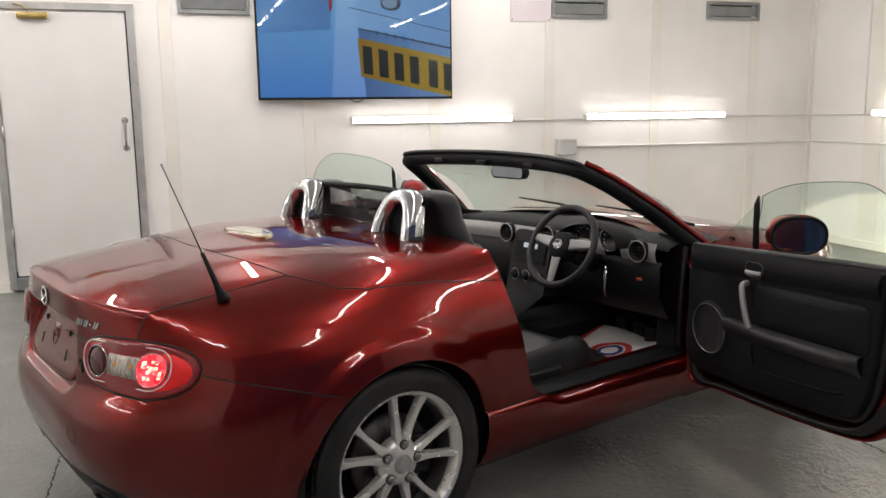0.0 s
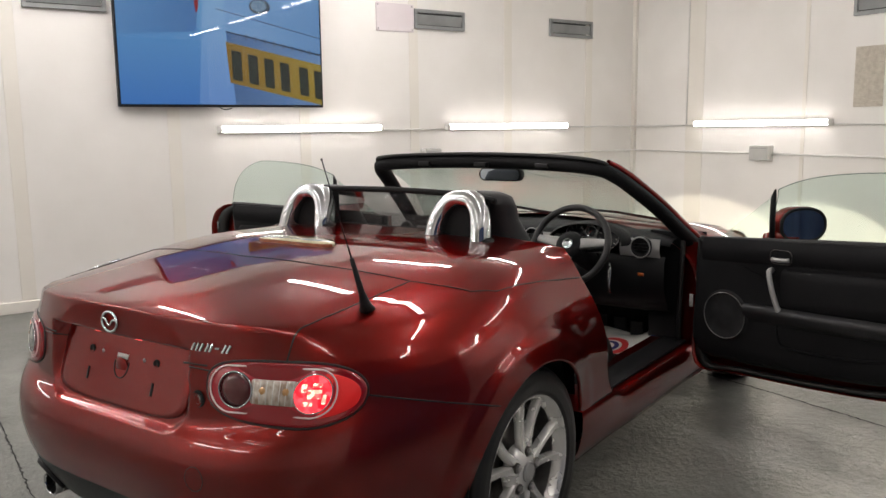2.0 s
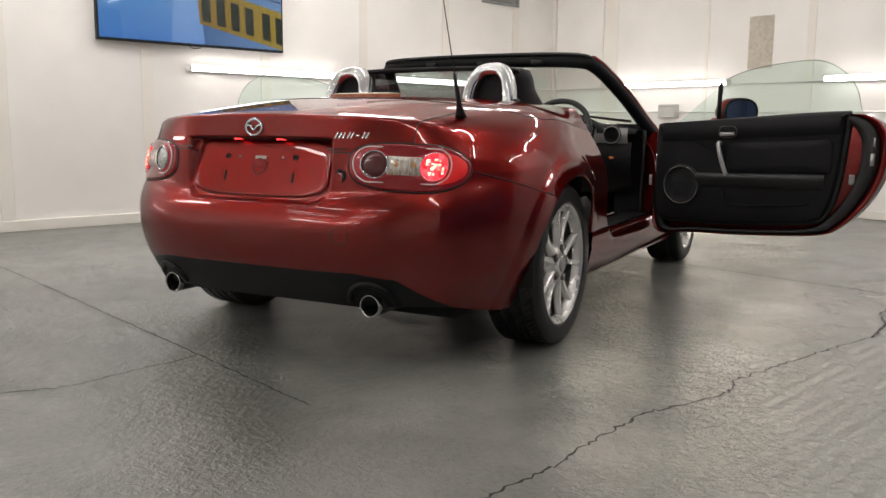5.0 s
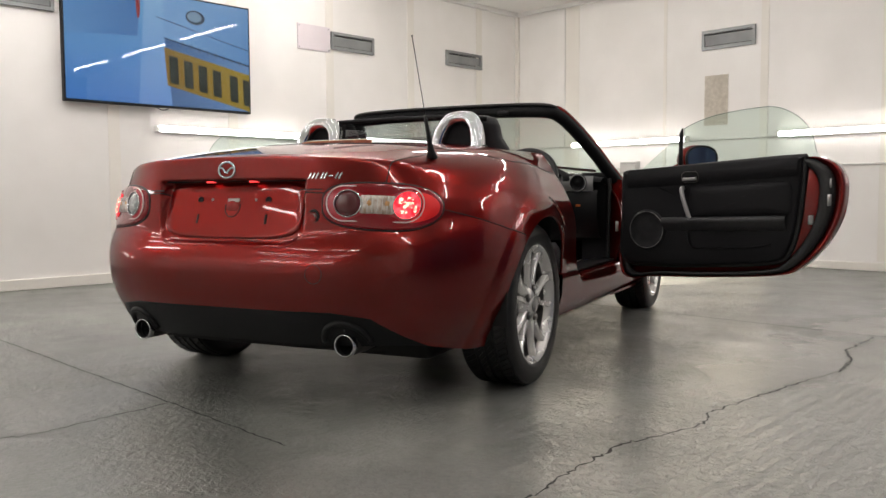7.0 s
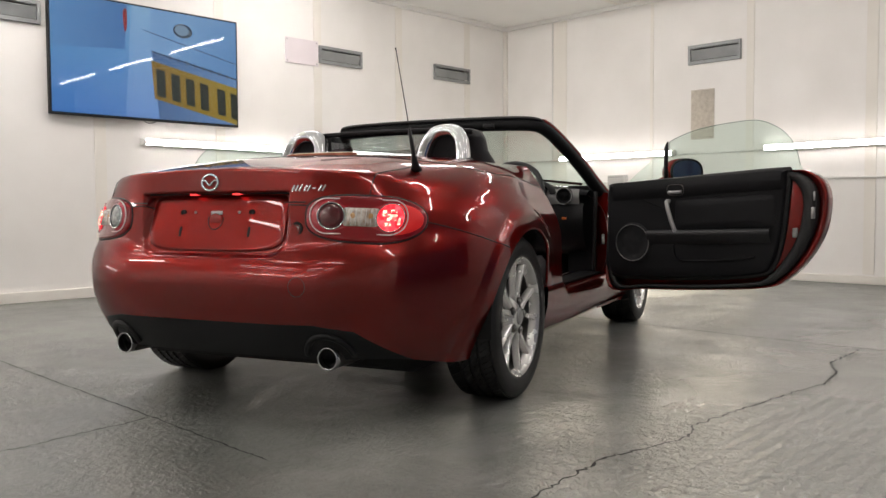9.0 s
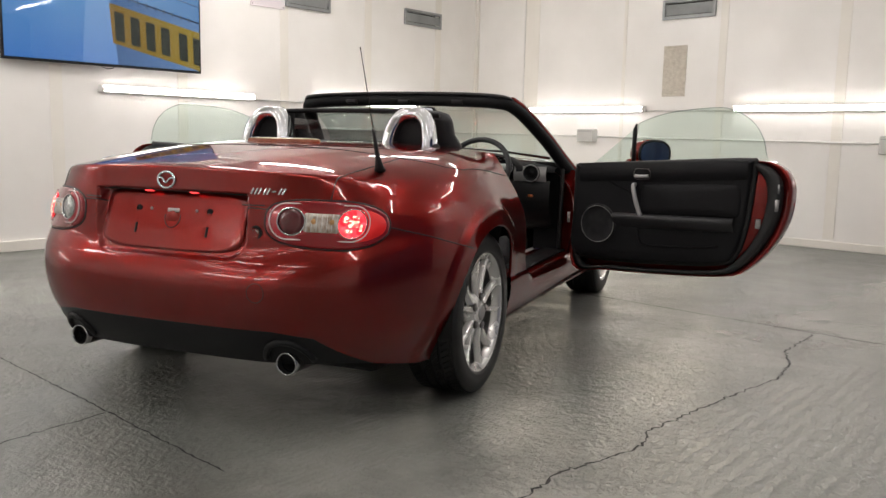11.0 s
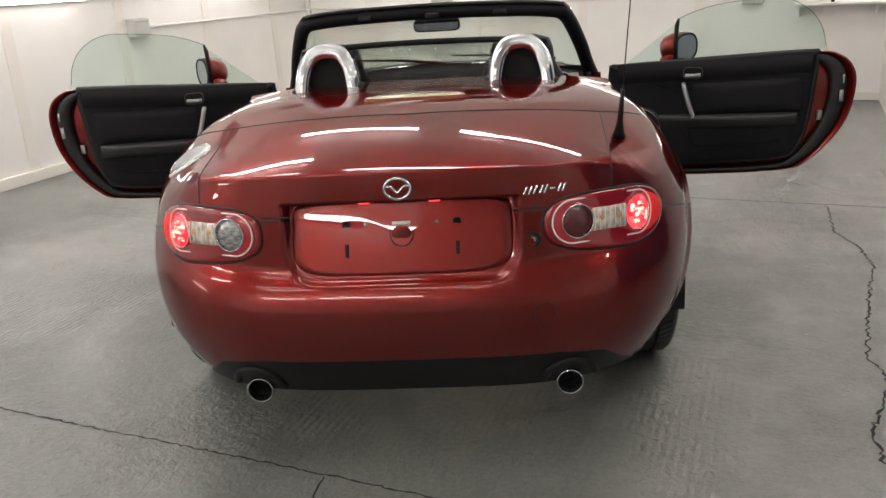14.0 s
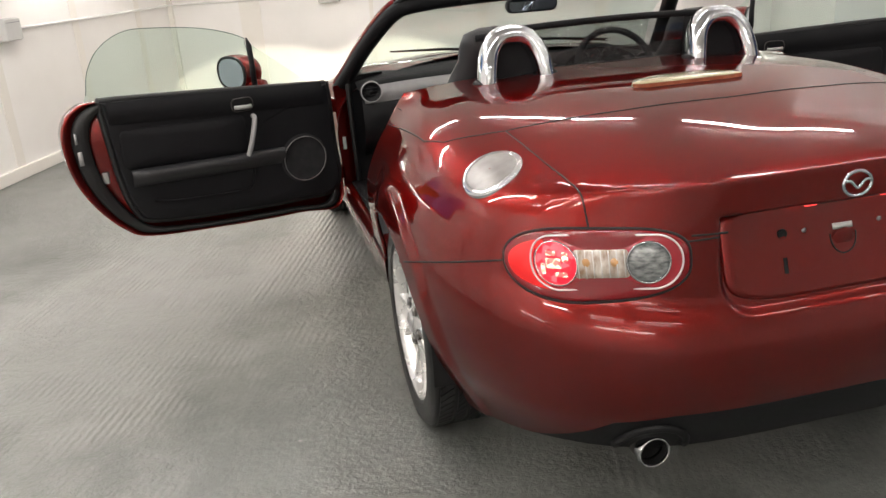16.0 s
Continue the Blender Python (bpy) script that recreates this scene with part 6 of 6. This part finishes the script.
conduit([(WX + 0.013, 2.66, 1.285), (WX + 0.013, 3.35, 1.285)], 0.008)
conduit([(WX + 0.013, 4.95, 1.29), (WX + 0.06, WY - 0.06, 1.29), (-3.24, WY - 0.013, 1.29)], 0.008)
conduit([(-1.68, WY - 0.013, 1.285), (-0.75, WY - 0.013, 1.285)], 0.008)
conduit([(WX + 0.013, 3.27, 1.025), (WX + 0.013, 5.93, 1.02), (WX + 0.06, WY - 0.013, 1.02), (-2.52, WY - 0.013, 1.01)])
conduit([(-2.30, WY - 0.013, 1.005), (0.63, WY - 0.013, 0.985)])
conduit([(-3.345, WY - 0.013, 1.30), (-3.345, WY - 0.013, CEIL - 0.05)], 0.008)


def socket(kind, a0, a1, z0, z1):
    at = (lambda a, z, d: (WX + d, a, z)) if kind == "w" else (lambda a, z, d: (a, WY - d, z))
    t = thing("socket_box", "grey plastic weatherproof socket box on the wall", "socket", "socket boxes")
    m = noisy(mat("grey_box_plastic", (0.5, 0.5, 0.48), 0.4), 5, (0.47, 0.47, 0.45), (0.54, 0.54, 0.52))
    ca, cz, w, h = (a0 + a1) / 2, (z0 + z1) / 2, a1 - a0, z1 - z0
    ol = rounded(w, h, 0.012, 3)
    rows = [[at(ca + u * k, cz + v * k, d) for u, v in ol] for k, d in ((1.0, 0.0), (1.0, 0.04), (0.97, 0.042), (0.97, 0.075), (0.9, 0.088), (0.0, 0.09))]
    part("box", grid(rows, close=True), m, t, smooth=False)
    part("hinge_line", slab([(0.043, cz + h * 0.30), (0.0905, cz + h * 0.30), (0.0905, cz + h * 0.33), (0.043, cz + h * 0.33)], lambda d, z, a: at(ca + a, z, d), -w * 0.42, w * 0.42), GREY_METAL, t, smooth=False)
    return t


socket("w", 3.09, 3.28, 0.95, 1.105)
socket("n", -2.52, -2.30, 0.94, 1.09)
socket("n", 0.63, 0.82, 0.89, 1.055)

# shelf
shelf = thing("wall_shelf", "white wall shelf on brackets with a small lamp above", "shelf")
part("board", box(1.09, WY - 0.24, 0.865, 1.85, WY, 0.885, 0.003), WHITE, shelf, smooth=False)
for x in (1.13, 1.75):
    part("bracket", slab([(0.0, 0.862), (0.2, 0.862), (0.2, 0.852), (0.02, 0.76), (0.0, 0.76)], lambda d, z, x_: (x + x_, WY - d, z), 0.0, 0.02), WHITE, shelf, smooth=False)
jar = thing("small_pot", "small black pot standing on the shelf", "pot")
part("pot_body", lathe([(0.0, 0.0), (0.014, 0.0), (0.016, 0.03), (0.012, 0.034), (0.0, 0.034)], "z", (1.40, WY - 0.12, 0.885), 14), PLASTIC, jar)
led_tube((1.33, WY - 0.05, 1.18), (1.85, WY - 0.05, 1.18), (0, 1, 0))

# door
DOOR_MAT = noisy(mat("white_door_paint", (0.76, 0.75, 0.72), 0.4), 2.2, (0.74, 0.73, 0.70), (0.79, 0.78, 0.755), bump=0.1, bump_scale=40)
door_1 = tagged(new("door_1"), "closed white flush door in a grey metal frame", "door", kind="structure")
DX = WX
part("leaf", box(DX, -1.575, 0.125, DX + 0.02, -0.645, 2.165, 0.004), DOOR_MAT, door_1, smooth=False)
for y0, y1, z0, z1 in ((-1.64, -1.585, 0.02, 2.235), (-0.635, -0.575, 0.02, 2.235), (-1.585, -0.635, 2.18, 2.235)):
    part("door_frame", box(DX, y0, z0, DX + 0.032, y1, z1, 0.004), GALV, door_1, smooth=False)
part("frame_gap", box(DX, -0.645, 0.125, DX + 0.004, -0.635, 2.18), HOLE, door_1, smooth=False)
part("threshold", box(DX, -1.585, 0.02, DX + 0.05, -0.635, 0.115, 0.004), GREY_METAL, door_1, smooth=False)
part("kick_gap", box(DX + 0.0, -1.60, 0.115, DX + 0.008, -1.45, 0.16), HOLE, door_1, smooth=False)
for z in (0.45, 1.25, 1.95):
    part("door_hinge", tube([(DX + 0.036, -1.582, z - 0.05), (DX + 0.036, -1.582, z + 0.05)], 0.009, 8), GALV, door_1)
part("door_handle", tube(curve([(DX + 0.02, -0.70, 1.325), (DX + 0.055, -0.70, 1.31), (DX + 0.06, -0.70, 1.225), (DX + 0.055, -0.70, 1.14), (DX + 0.02, -0.70, 1.125)], 6), 0.010, 8), STEEL, door_1, "steel pull handle")
for z in (1.335, 1.115):
    part("handle_rose", lathe([(0.0, 0.03), (0.02, 0.028), (0.026, 0.02)], "x", (DX, -0.70, z), 18), STEEL, door_1)
BRASS = noisy(mat("brass", (0.5, 0.36, 0.12), 0.35, 0.85), 12, (0.42, 0.3, 0.1), (0.56, 0.42, 0.16))
part("door_closer", box(DX + 0.02, -1.41, 2.11, DX + 0.075, -1.19, 2.155, 0.012), BRASS, door_1, "brass door closer")
part("closer_arm", tube([(DX + 0.06, -1.33, 2.16), (DX + 0.05, -1.36, 2.20), (DX + 0.035, -1.43, 2.215)], 0.006, 6), BRASS, door_1)

# screen
TV_Y0, TV_Y1, TV_Z0, TV_Z1, TV_X = 0.355, 2.045, 1.483, 2.452, WX + 0.075
tv = thing("television", "large wall television showing a pale blue car", "television")
part("tv_case", box(TV_X - 0.045, TV_Y0, TV_Z0, TV_X, TV_Y1, TV_Z1, 0.004), PLASTIC, tv, smooth=False)
part("wall_mount", box(WX, 0.9, 1.75, TV_X - 0.045, 1.5, 2.2, 0.003), PLASTIC, tv, smooth=False)
part("cable", tube(curve([(TV_X - 0.02, 1.13, TV_Z0), (TV_X - 0.01, 1.17, TV_Z0 - 0.02), (TV_X - 0.01, 1.22, TV_Z0 - 0.012), (TV_X - 0.02, 1.24, TV_Z0)], 5), 0.004, 6), PLASTIC, tv)


def picture(name, outline, color, depth, strength=0.75, gradient=None):
    """A flat lit patch of the picture; (u, v) run 0 to 1 across the screen."""
    w, h = TV_Y1 - TV_Y0 - 0.03, TV_Z1 - TV_Z0 - 0.035
    outline = [(min(max(u, 0.0), 1.0), min(max(v, 0.0), 1.0)) for u, v in outline]
    bm = slab(outline, lambda u, v, d: (TV_X + d, TV_Y0 + 0.015 + u * w, TV_Z0 + 0.02 + v * h), depth, depth + 0.0004)
    deep = lambda c: tuple(v ** 1.7 for v in c)
    m = glow("picture_" + name, deep(color), strength)
    m.node_tree.nodes["Principled BSDF"].inputs["Base Color"].default_value = (0.01, 0.01, 0.012, 1)
    if gradient:
        t, n, l, b = nodes_of(m)
        co, sep, ramp = n.new("ShaderNodeTexCoord"), n.new("ShaderNodeSeparateXYZ"), n.new("ShaderNodeValToRGB")
        l.new(co.outputs["Generated"], sep.inputs[0])
        ramp.color_ramp.elements[0].color, ramp.color_ramp.elements[1].color = (*deep(gradient[0]), 1), (*deep(gradient[1]), 1)
        l.new(sep.outputs[gradient[2]], ramp.inputs[0])
        l.new(ramp.outputs[0], b.inputs["Emission Color"])
    return part("picture_area", bm, m, tv, smooth=False)


sq = lambda u0, v0, u1, v1: [(u0, v0), (u1, v0), (u1, v1), (u0, v1)]
picture("backdrop", sq(0, 0, 1, 1), (0.2, 0.36, 0.8), 0.001, 0.8, ((0.20, 0.40, 0.78), (0.34, 0.56, 0.82), 2))
picture("far_wall", [(0.0, 0.55), (0.36, 0.60), (0.38, 1.0), (0.0, 1.0)], (0.3, 0.5, 0.8), 0.0012, 0.7, ((0.30, 0.50, 0.82), (0.20, 0.38, 0.70), 1))
picture("flank", [(0.40, 1.0), (0.385, 0.6), (0.37, 0.25), (0.36, 0.0), (0.56, 0.0), (0.52, 0.4), (0.50, 0.62), (0.50, 1.0)], (0.5, 0.62, 0.88), 0.0016, 0.75, ((0.36, 0.52, 0.88), (0.50, 0.66, 0.90), 2))
picture("tailgate", [(0.50, 1.0), (0.50, 0.62), (1.0, 0.46), (1.0, 1.0)], (0.4, 0.55, 0.8), 0.0018, 0.75, ((0.42, 0.58, 0.86), (0.30, 0.48, 0.78), 1))
picture("plate_well", [(0.505, 0.61), (0.54, 0.0), (1.0, 0.0), (1.0, 0.455)], (0.3, 0.42, 0.66), 0.0018, 0.7, ((0.20, 0.32, 0.58), (0.36, 0.50, 0.78), 1))
picture("panel_line", [(0.50, 0.62), (1.0, 0.455), (1.0, 0.44), (0.505, 0.608)], (0.05, 0.08, 0.2), 0.0022, 0.5)
picture("panel_line", [(0.46, 0.80), (1.0, 0.60), (1.0, 0.592), (0.46, 0.793)], (0.10, 0.16, 0.32), 0.0022, 0.6)
picture("tail_light", loop_curve([(0.355, 0.93), (0.375, 0.95), (0.375, 0.80), (0.362, 0.76)], 4), (0.6, 0.03, 0.06), 0.0022, 0.6)
disc = lambda cu, cv, r: [(cu + r * math.cos(t), cv + r * 1.2 * math.sin(t)) for t in (i * math.tau / 32 for i in range(32))]
picture("badge", disc(0.68, 0.84, 0.055), (0.16, 0.2, 0.3), 0.0022, 0.6)
picture("badge_inside", disc(0.675, 0.845, 0.04), (0.42, 0.5, 0.66), 0.0026, 0.7)
picture("plate", [(0.50, 0.53), (0.515, 0.185), (1.0, 0.0), (1.0, 0.36)], (0.55, 0.38, 0.03), 0.0024, 0.7, ((0.50, 0.32, 0.02), (0.62, 0.46, 0.06), 1))
for k in range(6):
    u0 = 0.545 + 0.083 * k - (0.02 if k < 4 else 0.0)
    u1, drop = u0 + 0.05, 0.345
    top_v, low_v = 0.465 - drop * (u0 - 0.52), 0.215 - drop * (u0 - 0.52)
    picture("plate_bar", [(u0, top_v), (u0 + 0.004, low_v), (u1 + 0.004, low_v - 0.018), (u1, top_v - 0.018)], (0.05, 0.05, 0.03), 0.0028, 0.4)
for k in range(8):
    u0 = 0.60 + 0.048 * k
    picture("name_bar", [(u0, 0.635 - 0.33 * (u0 - 0.5)), (u0 + 0.008, 0.632 - 0.33 * (u0 - 0.5)), (u0 + 0.008, 0.585 - 0.33 * (u0 - 0.5)), (u0, 0.588 - 0.33 * (u0 - 0.5))], (0.14, 0.2, 0.36), 0.0024, 0.6)
part("screen_glass", box(TV_X + 0.004, TV_Y0 + 0.012, TV_Z0 + 0.016, TV_X + 0.006, TV_Y1 - 0.012, TV_Z1 - 0.012), GLASS, tv, "glossy front glass", smooth=False)

# cable reel
reel = thing("cable_reel", "red and black cable reel on a tubular stand on the floor", "cable reel", m=pose(1.22, 5.52, 0, 0, 0, 12))
part("stand", tube(curve([(-0.19, -0.10, 0.012), (-0.165, -0.05, 0.12), (-0.135, -0.01, 0.30), (-0.13, 0.0, 0.375), (-0.11, 0.0, 0.395), (0.0, 0.0, 0.397), (0.14, 0.0, 0.395), (0.16, 0.0, 0.375), (0.158, -0.01, 0.30), (0.15, -0.05, 0.12), (0.14, -0.10, 0.012)], 6), 0.010, 8), PLASTIC, reel, "black tubular stand")
part("rear_leg", tube([(0.155, -0.02, 0.22), (0.18, 0.10, 0.012)], 0.010, 8), PLASTIC, reel)
part("rear_leg", tube([(-0.145, -0.02, 0.22), (-0.15, 0.10, 0.012)], 0.010, 8), PLASTIC, reel)
part("foot_bar", tube(curve([(-0.19, -0.10, 0.012), (-0.1, -0.11, 0.035), (0.06, -0.11, 0.035), (0.14, -0.10, 0.012)], 5), 0.009, 8), PLASTIC, reel)
part("carry_grip", tube([(-0.05, 0.0, 0.397), (0.06, 0.0, 0.397)], 0.015, 10), PLASTIC, reel)
drum = part("drum", lathe([(0.0, -0.10), (0.03, -0.10), (0.035, -0.085), (0.128, -0.08), (0.142, -0.075), (0.142, -0.065), (0.11, -0.058), (0.118, 0.0), (0.118, 0.03), (0.135, 0.045), (0.135, 0.055), (0.0, 0.06)], "y", (-0.005, 0, 0.178), 40), PLASTIC, reel, "black cable drum")
for k in range(5):
    part("wound_cable", tube([(-0.005 + (0.124 - 0.002 * (k % 2)) * math.cos(t), -0.05 + 0.02 * k, 0.178 + 0.124 * math.sin(t)) for t in (i * math.tau / 36 for i in range(36))], 0.010, 6, closed=True), TRIM, drum)
RED_PLASTIC = noisy(mat("red_plastic", (0.6, 0.03, 0.025), 0.4), 8, (0.5, 0.022, 0.02), (0.66, 0.036, 0.03))
part("red_housing", slab([(-0.115, 0.275), (-0.085, 0.365), (-0.06, 0.372), (0.075, 0.372), (0.095, 0.36), (0.112, 0.30), (0.06, 0.325), (-0.06, 0.325)], lambda x, z, d: (x, d, z), -0.05, 0.05, bevel=0.008), RED_PLASTIC, reel, "red plastic housing", smooth=False)
part("red_flange", lathe([(0.09, 0.058), (0.152, 0.058), (0.158, 0.066), (0.152, 0.075), (0.09, 0.078)], "y", (0.015, 0, 0.185), 36), RED_PLASTIC, reel)
part("crank", tube([(-0.03, -0.105, 0.178), (-0.15, -0.11, 0.22), (-0.155, -0.15, 0.22)], 0.009, 8), PLASTIC, reel)

# ---------------------------------------------------------------- floor cracks and joints
CRACK = mat("dark_crack", (0.02, 0.02, 0.02), 0.9)


def crack(points, width, name="floor_crack", label="thin dark crack in the concrete", jag=0.012, lift=0.0012):
    """A jagged sliver a hair above the floor."""
    rnd = random.Random(len(points) * 7 + int(points[0][0] * 100))
    pts = []
    for (x0, y0), (x1, y1) in zip(points, points[1:]):
        n = max(2, int(math.hypot(x1 - x0, y1 - y0) / 0.017))
        for k in range(n):
            t = k / n
            pts.append((x0 + (x1 - x0) * t + rnd.uniform(-jag, jag), y0 + (y1 - y0) * t + rnd.uniform(-jag, jag)))
    pts.append(points[-1])
    bm = bmesh.new()
    prev = None
    for i, (x, y) in enumerate(pts):
        a, b = pts[max(i - 1, 0)], pts[min(i + 1, len(pts) - 1)]
        d = Vector((b[0] - a[0], b[1] - a[1])).normalized()
        w = width * rnd.uniform(0.35, 1.2) * (0.3 if i in (0, len(pts) - 1) else 1)
        pair = [bm.verts.new((x - d.y * w, y + d.x * w, lift)), bm.verts.new((x + d.y * w, y - d.x * w, lift))]
        if prev:
            bm.faces.new((prev[0], prev[1], pair[1], pair[0]))
        prev = pair
    return tagged(part(name, bm, CRACK, smooth=False), label, "crack", kind="structure")


crack([(1.56, -1.9), (1.53, -1.3), (1.51, -0.67), (1.47, -0.46), (1.437, -0.16), (1.487, 0.05), (1.505, 0.2), (1.455, 0.33), (1.465, 0.56), (1.485, 0.88), (1.53, 1.30), (1.482, 1.56), (1.38, 1.785), (1.368, 2.17), (1.352, 2.25)], 0.0048, jag=0.009)
crack([(-3.9, -0.86), (-3.06, -0.862), (-1.86, -0.842), (-0.9, -0.846), (0.03, -0.845), (0.446, -0.851), (0.75, -0.85)], 0.0036, jag=0.005)
crack([(0.06, -1.9), (0.045, -1.47), (0.10, -1.35), (0.06, -1.01), (0.028, -0.85)], 0.0038, jag=0.010)
crack([(-1.0, 2.29), (0.07, 2.30), (0.79, 2.277), (1.36, 2.272), (1.9, 2.27), (2.9, 2.26)], 0.0060, jag=0.006)
